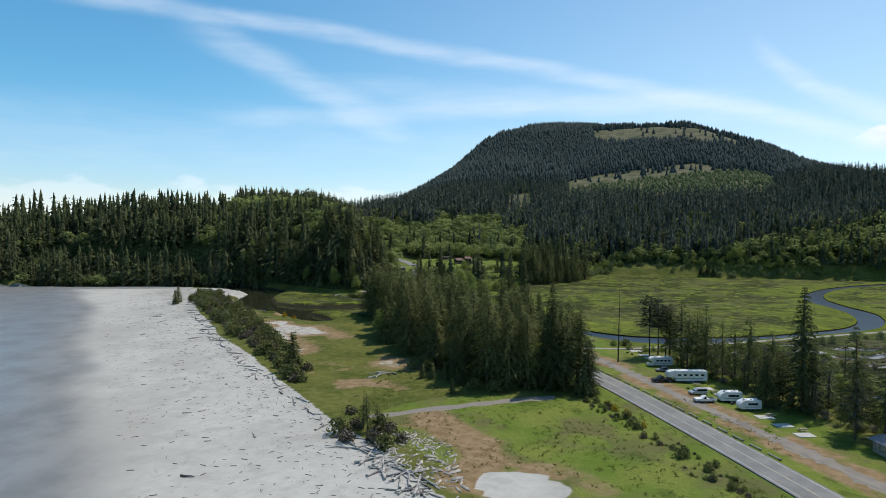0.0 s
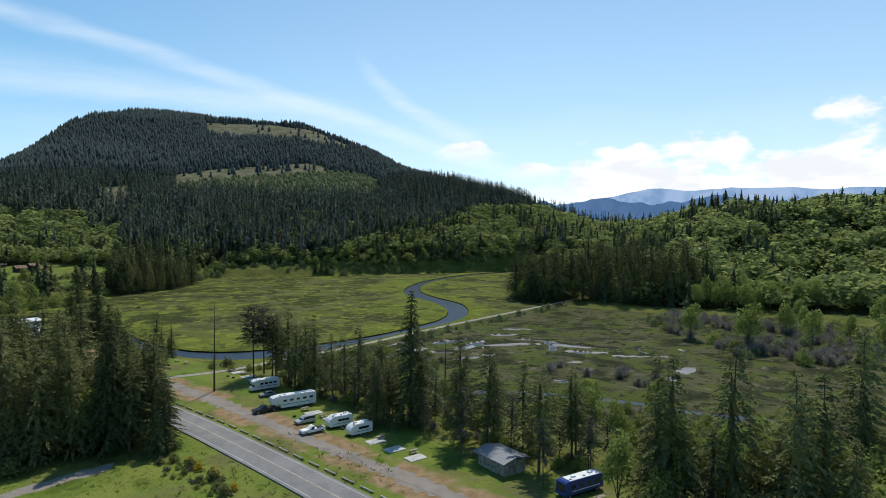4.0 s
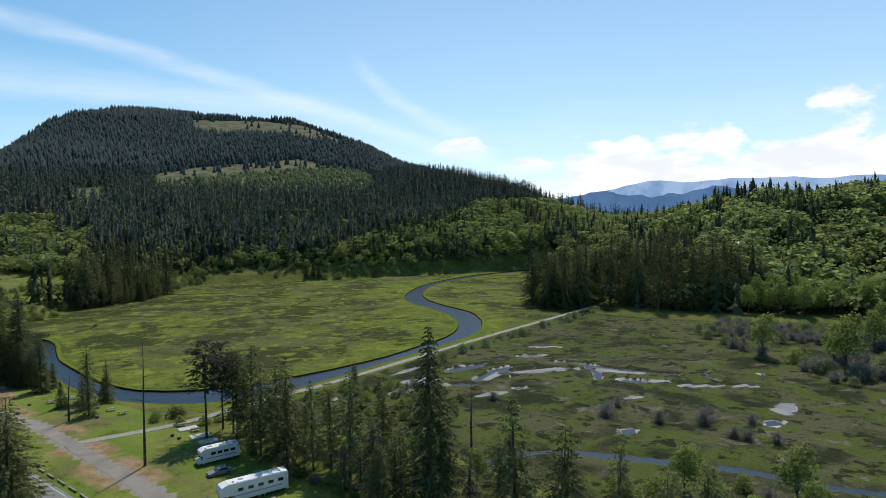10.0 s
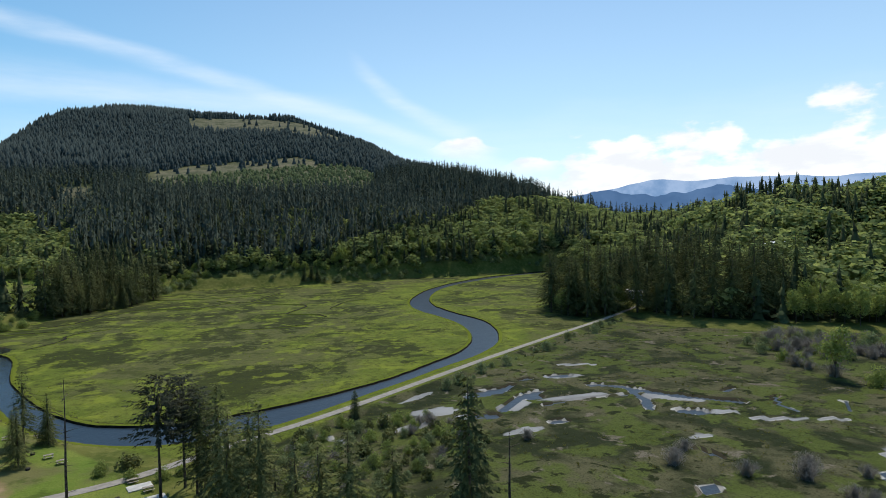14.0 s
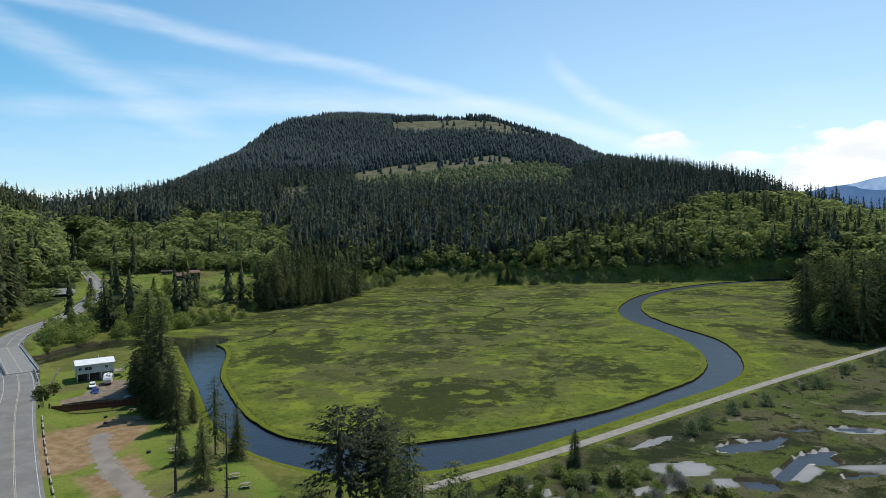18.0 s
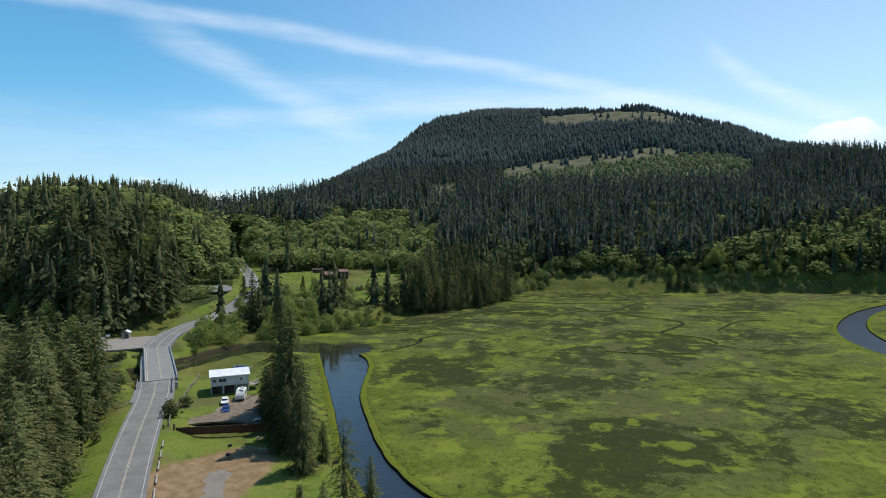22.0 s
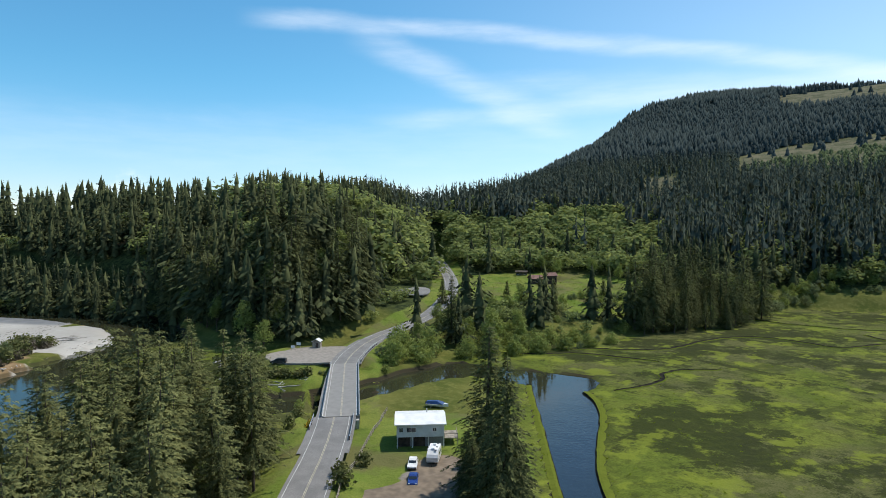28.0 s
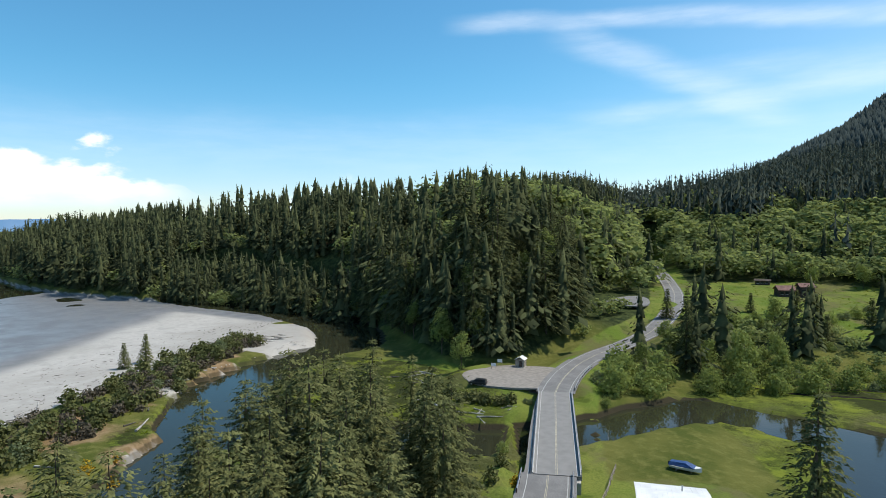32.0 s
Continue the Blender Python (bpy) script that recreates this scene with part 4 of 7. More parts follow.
def mesh_of(name, v, t, mat):
    me = bpy.data.meshes.new(name)
    me.vertices.add(len(v))
    me.vertices.foreach_set("co", np.asarray(v, np.float32).ravel())
    me.loops.add(t.size)
    me.loops.foreach_set("vertex_index", np.asarray(t, np.int32).ravel())
    me.polygons.add(len(t))
    me.polygons.foreach_set("loop_start", np.arange(0, t.size, 3, dtype=np.int32))
    me.polygons.foreach_set("loop_total", np.full(len(t), 3, np.int32))
    me.update(calc_edges=True)
    me.materials.append(mat)
    return me


def spread(name, templates, x, y, z, high, wide, mat, label, category="trees"):
    """Many copies of the templates joined into one mesh, each turned and sized on its own."""
    rs = np.random.RandomState(len(x) + 7)
    pick = rs.randint(0, len(templates), len(x))
    V, T, base = [], [], 0
    for k, (v, t) in enumerate(templates):
        m = pick == k
        n = int(m.sum())
        if not n:
            continue
        a = rs.rand(n) * 6.28
        c, s = np.cos(a)[:, None], np.sin(a)[:, None]
        w, hh = (wide[m] * high[m])[:, None], high[m][:, None]
        vx = (v[None, :, 0] * c - v[None, :, 1] * s) * w + x[m][:, None]
        vy = (v[None, :, 0] * s + v[None, :, 1] * c) * w + y[m][:, None]
        vz = v[None, :, 2] * hh + z[m][:, None]
        V.append(np.stack([vx, vy, vz], 2).reshape(-1, 3))
        T.append((t[None] + (np.arange(n) * len(v))[:, None, None] + base).reshape(-1, 3))
        base += n * len(v)
    ob = new(name, mesh_of(name, np.concatenate(V), np.concatenate(T), mat))
    return tagged(ob, label, category, kind="stuff")


rng = random.Random(4)
FIR_SPIRE = [spire_template(13, rng) for _ in range(10)]
FIR_FAR = [fir_template(2, 4, rng, 0.2, 0.0, 0.7, 0.22) for _ in range(9)]
FIR_MID = [frond_template(26, rng, 0.17 + 0.05 * rng.random(), 0.05, 0.6 + 0.3 * rng.random(), 0.45) for _ in range(6)]
FIR_BOUGH = [frond_template(85, rng, 0.15 + 0.07 * rng.random(), 0.05 + 0.12 * rng.random(), 0.5 + 0.4 * rng.random(), 0.6, 0.12) for _ in range(9)]
FIR_FINE = [frond_template(110, rng, 0.125 + 0.06 * rng.random(), 0.04 + 0.2 * rng.random(), 0.35 + 0.4 * rng.random(), 0.7, 0.095) for _ in range(12)]
LEAF_FAR = [leaf_template(100, rng, 5, 0.125) for _ in range(5)]
LEAF_MID = [leaf_template(150, rng, 6, 0.115) for _ in range(5)]


def jitter_grid(x0, x1, y0, y1, step, seed):
    rs = np.random.RandomState(seed)
    a, b = np.meshgrid(np.arange(x0, x1, step), np.arange(y0, y1, step))
    return a.ravel() + rs.uniform(-0.48, 0.48, a.size) * step, b.ravel() + rs.uniform(-0.48, 0.48, a.size) * step, rs


def clear_of(x, y, pad=0.0):
    ok = (poly_dist(x, y, ROAD)[0] > 8 + pad) & (poly_dist(x, y, LANE)[0] > 5 + pad) & (poly_dist(x, y, TRAIL)[0] > 4)
    for cx, cy, r, _ in FLATS:
        ok &= np.hypot(x - cx, y - cy) > r + 4
    return ok


# the big hill
x, y, rs = jitter_grid(-640, 600, 655, 1650, 6.5, 1)
mar = signed(x, y, MARSH)
top_cut = inside(x, y, TOP_CUT)
young = inside(x, y, YOUNG_WOOD)
cutline = inside(x, y, BAND) | inside(x, y, CUT_AREAS[3])
# seed trees left standing in rows at the back of the cutting
stand = (value_noise(x, y, 45, 71) > 0.5) & (y > 1490 - 0.9 * np.maximum(x - 20, 0))
keep = (~top_cut | stand | (rs.rand(x.size) < 0.015)) & (~cutline | (rs.rand(x.size) < 0.12)) & (mar > 30)
leafy_foot = ((value_noise(x, y, 45, 74) > 0.28) & (x > 60) & (y < np.minimum(650 + 0.55 * (x - 60), 790) + 40 * (value_noise(x, y, 40, 76) - 0.5))) | ((value_noise(x, y, 45, 74) > 0.42) & (x < -125) & (y < 735))
keep &= ~leafy_foot
hx, hy = x[keep], y[keep]
hh = (14.0 + 15 * smooth(hy, 940, 690)) * (0.66 + 0.6 * rs.rand(hx.size)) * np.where(young[keep], 0.42, 1.0) * (0.8 + 0.45 * value_noise(hx, hy, 70, 75))
hh = np.where((poly_dist(hx, hy, [(225, 905), (290, 850), (345, 846)])[0] < 45), np.maximum(hh, 15 + 8 * rs.rand(hx.size)), hh)
hh = np.where((hx < -112) & (hy > 1380), hh * 1.25, hh)
hz, hw = height(hx, hy) - 1, (0.95 + 0.45 * rs.rand(hx.size)) * np.where(young[keep], 2.0, 1) * np.where(hy < 900, 0.85, 1.1)
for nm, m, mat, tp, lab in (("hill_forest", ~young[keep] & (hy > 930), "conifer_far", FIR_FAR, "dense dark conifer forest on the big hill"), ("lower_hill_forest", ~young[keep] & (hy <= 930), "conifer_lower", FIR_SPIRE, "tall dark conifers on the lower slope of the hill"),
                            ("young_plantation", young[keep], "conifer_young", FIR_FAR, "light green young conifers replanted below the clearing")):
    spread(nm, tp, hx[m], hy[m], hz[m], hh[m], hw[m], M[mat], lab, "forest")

foot = leafy_foot & (mar > 25) & clear_of(x, y) & (rs.rand(x.size) < 0.62)
fx, fy = x[foot], y[foot]
fh = 15 * (0.7 + 0.6 * rs.rand(fx.size))
spread("foot_leaf_trees", LEAF_FAR, fx, fy, height(fx, fy) - 0.6, fh, np.full(fx.size, 1.5), M["broadleaf"], "light green alders along the foot of the hill", "forest")


def wood(name, fir_label, leaf_label, area, step, seed, leafy, fir_h, leaf_h, templates, near_leaf):
    x0, x1, y0, y1 = area
    x, y, rs = jitter_grid(x0, x1, y0, y1, step, seed)
    k = leafy(x, y)
    use = clear_of(x, y) & (k >= 0)
    x, y, k = x[use], y[use], k[use]
    r = rs.rand(x.size)
    fir = r > k
    z = height(x, y) - 0.6
    fh = fir_h * (0.55 + 0.6 * rs.rand(x.size)) * (0.8 + 0.4 * value_noise(x, y, 35, 87))
    lh = leaf_h * (0.65 + 0.7 * rs.rand(x.size)) * low_growth(x, y)
    if fir.any():
        spread(name + "_conifers", templates, x[fir], y[fir], z[fir], fh[fir], 1.05 + 0.65 * rs.rand(int(fir.sum())), M["conifer"], fir_label, "forest")
    if (~fir).any():
        spread(name + "_leaf_trees", near_leaf, x[~fir], y[~fir], z[~fir], lh[~fir], np.full(int((~fir).sum()), 1.35), M["broadleaf"], leaf_label, "forest")


def low_growth(x, y):
    """Bushes near the river mouth and the marsh edge stay small."""
    return np.where((x < -75) & (y < 500), 0.55, 1.0) * (0.7 + 0.3 * smooth(signed(x, y, MARSH), 6, 60))


def headland(x, y):
    d = -signed(x, y, HEAD)
    k = np.where(value_noise(x, y, 60, 81) > 0.56, 0.5, 0.14)
    crest = np.minimum(np.hypot((x + 262) / 62, (y - 468) / 50), np.hypot((x + 285) / 45, (y - 570) / 60))
    k = np.where((crest < 1) & (value_noise(x, y, 40, 86) > 0.3), 0.8, k)
    return np.where((d > 1) & (d < 64), k, -1)


def headland_back(x, y):
    d = -signed(x, y, HEAD)
    k = np.where(value_noise(x, y, 60, 81) > 0.58, 0.6, 0.1)
    return np.where((d >= 64) & (d < 140), k, -1)


def north_side(x, y):
    mar = signed(x, y, MARSH)
    hd = -signed(x, y, HEAD)
    meadow = np.hypot((x + 150) / 76, (y - 545) / 62) + 0.3 * (value_noise(x, y, 24, 84) - 0.5)
    k = np.where(value_noise(x, y, 70, 82) > 0.47, 0.85, 0.15)
    k = np.where(y > 800, 0.25 * k, k)
    k = np.where((x < -125) & (y < 740), 0.85, k)
    k = np.where((x > -105) & (x < -58) & (y < 600), 0.15, k)
    thin = (value_noise(x, y, 30, 85) < 0.42) & (y < 600)
    lot = np.hypot(x + 206, y - 486) > 24
    return np.where((mar > np.where((y > 600) & (x > -70) & (x < 80), 20, 8)) & (hd < 0) & (meadow > 0.98) & lot & ~thin, k, -1)


def east_side(x, y):
    d = -signed(x, y, EAST)
    k = np.where(value_noise(x, y, 80, 83) > 0.42, 0.8, 0.12)
    k = np.where(y < 330, 0.92, k)
    k = np.where((x < 290) & (y > 330) & (y < 440), 0.1, k)
    house = (np.hypot(x - 344, y - 426) > 16) & (np.hypot(x - 232, y - 416) > 10) & (np.hypot(x - 360, y - 348) > 20)
    return np.where((d > 2) & house & (y > 0.62 * x - 70), k, -1)


wood("headland", "tall dark spruces and firs on the headland", "bright green maples and alders among the spruces", (-900, -180, 220, 800), 7.2, 2, headland, 30, 19, FIR_FINE, LEAF_MID)
wood("upper_headland", "dark spruces on top of the headland", "bright green maples on top of the headland", (-900, -180, 220, 800), 8.4, 6, headland_back, 28, 19, FIR_MID, LEAF_MID)
wood("north_shore", "dark conifers behind the marsh", "light green alders behind the marsh", (-380, 560, 420, 760), 8.6, 3, north_side, 24, 13, FIR_BOUGH, LEAF_MID)
wood("east_slope", "dark conifers on the eastern slope", "light green alders on the eastern slope", (200, 760, -60, 900), 10.6, 4, east_side, 25, 19, FIR_MID, LEAF_MID)

# ---- helpers for things ----
def box(bm, c, s, rz=0.0, taper=1.0, bevel=0.0):
    """A box with centre c and size s, its top narrowed by taper."""
    geo = bmesh.ops.create_cube(bm, size=1.0)
    vs = geo["verts"]
    for v in vs:
        k = taper if v.co.z > 0 else 1.0
        v.co = Vector((v.co.x * s[0] * k, v.co.y * s[1] * k, v.co.z * s[2]))
    if bevel:
        es = {e for v in vs for e in v.link_edges}
        r = bmesh.ops.bevel(bm, geom=list(es), offset=bevel, segments=2, affect="EDGES", profile=0.6)
        vs = list({v for f in r["faces"] for v in f.verts} | {v for v in vs if v.is_valid})
    bmesh.ops.rotate(bm, verts=vs, cent=(0, 0, 0), matrix=Matrix.Rotation(rz, 3, "Z"))
    bmesh.ops.translate(bm, verts=vs, vec=Vector(c))


def rod(bm, a, b, r0, r1=None, sides=6):
    """A tapered round bar between two places."""
    a, b = Vector(a), Vector(b)
    r1 = r0 if r1 is None else r1
    d = (b - a).normalized()
    e1 = d.orthogonal().normalized()
    e2 = d.cross(e1)
    ring = [[bm.verts.new(p + (e1 * math.cos(k * 6.2832 / sides) + e2 * math.sin(k * 6.2832 / sides)) * r) for k in range(sides)] for p, r in ((a, r0), (b, r1))]
    for k in range(sides):
        bm.faces.new((ring[0][k], ring[0][(k + 1) % sides], ring[1][(k + 1) % sides], ring[1][k]))
    bm.faces.new(ring[0][::-1])
    bm.faces.new(ring[1])


def made(*calls):
    bm = bmesh.new()
    for fn, *args in calls:
        fn(bm, *args)
    return bm


def prism(bm, outline, y0, y1, inset=0.0, z_in=None):
    """A side outline (x, z) drawn out between two widths; corners above z_in lean inwards."""
    sides = []
    for y, sg in ((y0, 1), (y1, -1)):
        sides.append([bm.verts.new((x, y + (sg * inset if z_in is not None and z > z_in else 0), z)) for x, z in outline])
    n = len(outline)
    for k in range(n):
        bm.faces.new((sides[0][k], sides[0][(k + 1) % n], sides[1][(k + 1) % n], sides[1][k]))
    bm.faces.new(sides[0][::-1])
    bm.faces.new(sides[1])


def thing(name, x, y, z=None, rz=0.0, label="", category="", group=""):
    ob = new(name)
    ob.matrix_world = pose(x, y, ground_at(x, y) if z is None else z, 0, 0, rz)
    return tagged(ob, label, category, group)


def heights(pts):
    a = np.array(pts, float)
    return height(a[:, 0], a[:, 1])


# ---- near trees ----
def tri_mesh(name, v, t, mat):
    return mesh_of(name, np.array(v), np.array(t), mat)


def trunk_mesh(rng, H, r, bend=0.2, stubs=0, forks=()):
    bm = bmesh.new()
    px, py = 0.0, 0.0
    last = (0, 0, -0.5)
    for k in range(1, 7):
        u = k / 6
        px, py = px + bend * (rng.random() - 0.5), py + bend * (rng.random() - 0.5)
        p = (px * u, py * u, H * u * 0.97)
        rod(bm, last, p, r * (1 - 0.9 * (k - 1) / 6), r * (1 - 0.9 * k / 6), 7)
        last = p
    for _ in range(stubs):
        z, a = H * (0.25 + 0.7 * rng.random()), rng.random() * 6.28
        L = (0.6 + 1.6 * rng.random()) * (1.2 - z / H)
        rod(bm, (0, 0, z), (L * math.cos(a), L * math.sin(a), z - 0.1 + 0.3 * rng.random()), 0.05, 0.02, 4)
    for fx, fy, z0, z1 in forks:
        rod(bm, (0, 0, z0), (fx, fy, z1), r * 0.45, r * 0.12, 5)
    return bm


def make_tree(name, trunk_bm, crown, crown_mat, label, category, bark="bark"):
    ob = tagged(new(name), label, category)
    finish("trunk", trunk_bm, M[bark], ob)
    v, t = crown
    cr = new("crown", tri_mesh("crown", v, t, M[crown_mat]))
    cr.parent = ob
    return ob


def plant(tree, spots, z_sink=0.15, rng=random.Random(9), group=""):
    """Set copies of a tree at (x, y, scale); the first spot takes the tree itself."""
    zs = heights([(s[0], s[1]) for s in spots])
    for k, ((x, y, sc), z) in enumerate(zip(spots, zs)):
        m = pose(x, y, z - z_sink, rng.uniform(-1.5, 1.5), rng.uniform(-1.5, 1.5), rng.uniform(0, 360)) @ Matrix.Diagonal((sc * rng.uniform(0.9, 1.12), sc * rng.uniform(0.9, 1.12), sc, 1))
        if tree.get("used"):
            copy_thing(tree, m)
        else:
            tree.matrix_basis = m
            tree["used"] = 1
        if group:
            tree["group"] = group


tr = random.Random(21)
FIRS = [make_tree("fir_tree", trunk_mesh(tr, 27, 0.34, 0.25, 10), conifer_mesh(tr, 27, r, bare, 40, 8, d, f, rg), "conifer_near", lab, "tree")
        for r, bare, d, f, rg, lab in ((5.3, 0.14, 0.25, 0.7, 0.42, "tall dark green fir with a bare lower trunk"),
                                       (4.9, 0.22, 0.2, 0.55, 0.5, "tall ragged fir with a thin dark crown"),
                                       (5.8, 0.08, 0.3, 0.8, 0.38, "tall dark fir with drooping boughs"),
                                       (4.4, 0.24, 0.15, 0.45, 0.55, "slim old fir with broken boughs"))]
SPRUCE = make_tree("spruce_tree", trunk_mesh(tr, 30, 0.5, 0.1, 4), conifer_mesh(tr, 30, 6.0, 0.06, 48, 11, 0.3, 0.85, 0.32, 0.36), "spruce", "big dark spruce with layered drooping boughs", "tree")
SPRUCE_B = make_tree("spruce_tree", trunk_mesh(tr, 27, 0.5, 0.1, 4), conifer_mesh(tr, 27, 5.8, 0.03, 46, 11, 0.34, 0.6, 0.34, 0.36), "spruce", "full dark spruce with boughs down to the ground", "tree")
HEMLOCKS = [make_tree("hemlock_tree", trunk_mesh(tr, 27, 0.36, 0.25, 8), conifer_mesh(tr, 27, r, bare, 34, 8, 0.28, f, rg, 0.45), "spruce", lab, "tree")
            for r, bare, f, rg, lab in ((5.6, 0.10, 0.65, 0.45, "tall dark hemlock with drooping boughs"), (5.0, 0.2, 0.5, 0.55, "tall dark hemlock with a ragged open crown"))]
YOUNG = make_tree("young_fir", trunk_mesh(tr, 10, 0.16, 0.05, 0), conifer_mesh(tr, 10, 2.5, 0.04, 26, 9, 0.2, 0.9, 0.25, 0.3), "conifer_near", "small bushy young fir", "tree")
PINE = make_tree("shore_pine", trunk_mesh(tr, 20, 0.28, 0.5, 14, ((1.6, 0.6, 12, 18), (-1.2, 1.4, 13, 19))), conifer_mesh(tr, 20, 4.0, 0.52, 20, 9, -0.05, 0.35, 0.5, 0.33), "conifer_dull", "weathered shore pine with a sparse flat crown", "tree")
THIN = make_tree("thin_conifer", trunk_mesh(tr, 20, 0.2, 0.4, 26), conifer_mesh(tr, 20, 2.9, 0.34, 24, 6, 0.2, 0.45, 0.62), "conifer_dull", "thin half-bare conifer with grey twigs", "tree")


def leafy_mesh(rng, H, R, count, leaf, base=0.2, lobes=9):
    v, t = [], []
    cs = []
    for k in range(lobes):
        a, u = 6.283 * (k + 0.6 * rng.random()) / lobes, rng.random()
        cs.append((R * 0.55 * math.cos(a) * (1 - 0.5 * u), R * 0.55 * math.sin(a) * (1 - 0.5 * u), H * (base + (0.25 if base > 0.1 else 0.1) + 0.5 * u), R * (0.42 + 0.2 * rng.random())))
    cs.append((0, 0, H * 0.82, R * 0.5))
    for k in range(count):
        cx, cy, cz, r = cs[k % len(cs)]
        d = Vector((rng.gauss(0, 1), rng.gauss(0, 1), rng.gauss(0.2, 0.9))).normalized()
        p = Vector((cx, cy, cz)) + Vector((d.x, d.y, d.z * 1.15)) * r * (0.3 + 0.8 * math.sqrt(rng.random()))
        if p.z < H * base * 0.6:
            p.z = H * base * (0.6 + 0.5 * rng.random())
        n = (d * 0.9 + Vector((rng.gauss(0, 0.5), rng.gauss(0, 0.5), rng.gauss(0.25, 0.4)))).normalized()
        e1 = Matrix.Rotation(rng.random() * 6.28, 3, n) @ n.orthogonal().normalized()
        e2 = n.cross(e1)
        s = leaf * (0.6 + 0.8 * rng.random())
        b = len(v)
        v += [tuple(p + e1 * s), tuple(p + e2 * s * 0.7 + n * s * 0.2), tuple(p - e1 * s * 0.9), tuple(p - e2 * s * 0.7 - n * s * 0.25)]
        t += [(b, b + 1, b + 2), (b, b + 2, b + 3)]
    return v, t


def leafy_tree(H, R, count, leaf, mat, label, category="tree", name="alder_tree", base=0.2):
    forks = [(R * 0.5 * math.cos(a), R * 0.5 * math.sin(a), H * 0.25, H * 0.72) for a in (0.4, 2.3, 4.1, 5.4)]
    return make_tree(name, trunk_mesh(tr, H * 0.85, 0.03 * H * 0.5, 0.4, 0, forks), leafy_mesh(tr, H, R, count, leaf, base), mat, label, category)


ALDER = [leafy_tree(14, 4.6, 1500, 0.34, "broadleaf_near", "bright green alder with a rounded open crown"), leafy_tree(17, 4.2, 1500, 0.34, "broadleaf_near", "tall light green alder")]
BUSH = [leafy_tree(3.4, 2.6, 240, 0.36, "shrub", "dense olive-green dune shrub", "shrub", "dune_shrub", 0.05), leafy_tree(2.6, 2.3, 220, 0.34, "shrub_dry", "low grey-brown beach shrub", "shrub", "beach_shrub", 0.05)]
THICKET = [leafy_tree(5.5, 3.6, 900, 0.28, "broadleaf_near", "rounded leafy bright green bush", "shrub", "leafy_bush", 0.05), leafy_tree(5.0, 3.4, 700, 0.28, "willow", "grey-green willow bush at the wet edge", "shrub", "willow_bush", 0.05)]


def twig_mesh(rng, H, R, count):
    v, t = [], []
    for k in range(count):
        a, lean = rng.random() * 6.283, rng.random()
        base = Vector((0.35 * R * rng.gauss(0, 0.5), 0.35 * R * rng.gauss(0, 0.5), 0))
        tip = Vector((R * lean * math.cos(a), R * lean * math.sin(a), H * (1.02 - 0.45 * lean * lean) * (0.7 + 0.35 * rng.random())))
        mid = base.lerp(tip, 0.55) + Vector((0, 0, 0.1 * H))
        side = Vector((-math.sin(a + 0.7), math.cos(a + 0.7), 0)) * 0.05
        b = len(v)
        v += [tuple(base - side), tuple(base + side), tuple(mid + side * 0.8), tuple(mid - side * 0.8), tuple(tip)]
        t += [(b, b + 1, b + 2), (b, b + 2, b + 3), (b + 3, b + 2, b + 4)]
        for _ in range(4):
            p = mid.lerp(tip, rng.random())
            q = p + Vector((rng.gauss(0, 1), rng.gauss(0, 1), abs(rng.gauss(0.6, 0.5)))).normalized() * H * 0.16
            s2 = Vector((0.03, 0.03, 0)) if rng.random() < 0.5 else Vector((0.03, -0.03, 0))
            b = len(v)
            v += [tuple(p - s2), tuple(p + s2), tuple(q)]
            t.append((b, b + 1, b + 2))
    return v, t


def twig_bush(H, R, count, label):
    ob = tagged(new("willow_shrub"), label, "shrub")
    finish("stem", made((rod, (0, 0, -0.2), (0.1, 0.1, H * 0.4), 0.09, 0.04, 5), (rod, (0.2, 0, -0.2), (0.5, -0.2, H * 0.45), 0.07, 0.03, 5)), M["bark"], ob)
    v, t = twig_mesh(tr, H, R, count)
    cr = new("bare_crown", tri_mesh("bare_crown", v, t, M["twig"]))
    cr.parent = ob
    return ob


TWIG = twig_bush(4.4, 4.0, 210, "leafless grey willow shrub in the marsh")


def scatter_in(outline, step, seed, keep=None):
    xs, ys = [p[0] for p in outline], [p[1] for p in outline]
    x, y, rs = jitter_grid(min(xs), max(xs), min(ys), max(ys), step, seed)
    ok = inside(x, y, outline)
    ok &= clear_of(x, y, 1.0)
    if keep is not None:
        ok &= keep(x, y)
    return list(zip(x[ok], y[ok])), rs


def mixed(spots, kinds, lo, hi, seed, group=""):
    r = random.Random(seed)
    groups = {}
    total = sum(w for _, w in kinds)
    for x, y in spots:
        u = r.random() * total
        for k, (tree, w) in enumerate(kinds):
            u -= w
            if u <= 0:
                break
        groups.setdefault(k, []).append((x, y, r.uniform(lo, hi)))
    for k, s in groups.items():
        plant(kinds[k][0], s, rng=r, group=group)


GROVE = [(-13, 166), (-30, 161), (-50, 165), (-72, 186), (-104, 221), (-114, 246), (-130, 270), (-139, 282), (-140, 294), (-126, 306), (-109, 301), (-91, 279), (-66, 245), (-41, 213), (-19, 182)]
s, _ = scatter_in(GROVE, 5.0, 31)
mixed(s, [(FIRS[0], 3), (FIRS[1], 3), (FIRS[2], 3), (FIRS[3], 2), (YOUNG, 0.8), (THIN, 0.5), (ALDER[0], 0.8)], 0.75, 1.08, 1, "trees of the roadside grove")
plant(SPRUCE, [(40.4, 167.8, 1.1), (-68.8, 313.3, 0.92), (-57.7, 298.1, 0.9), (-52.5, 164.1, 0.48), (-142.8, 419.7, 0.8), (-24.8, 168, 0.95)])
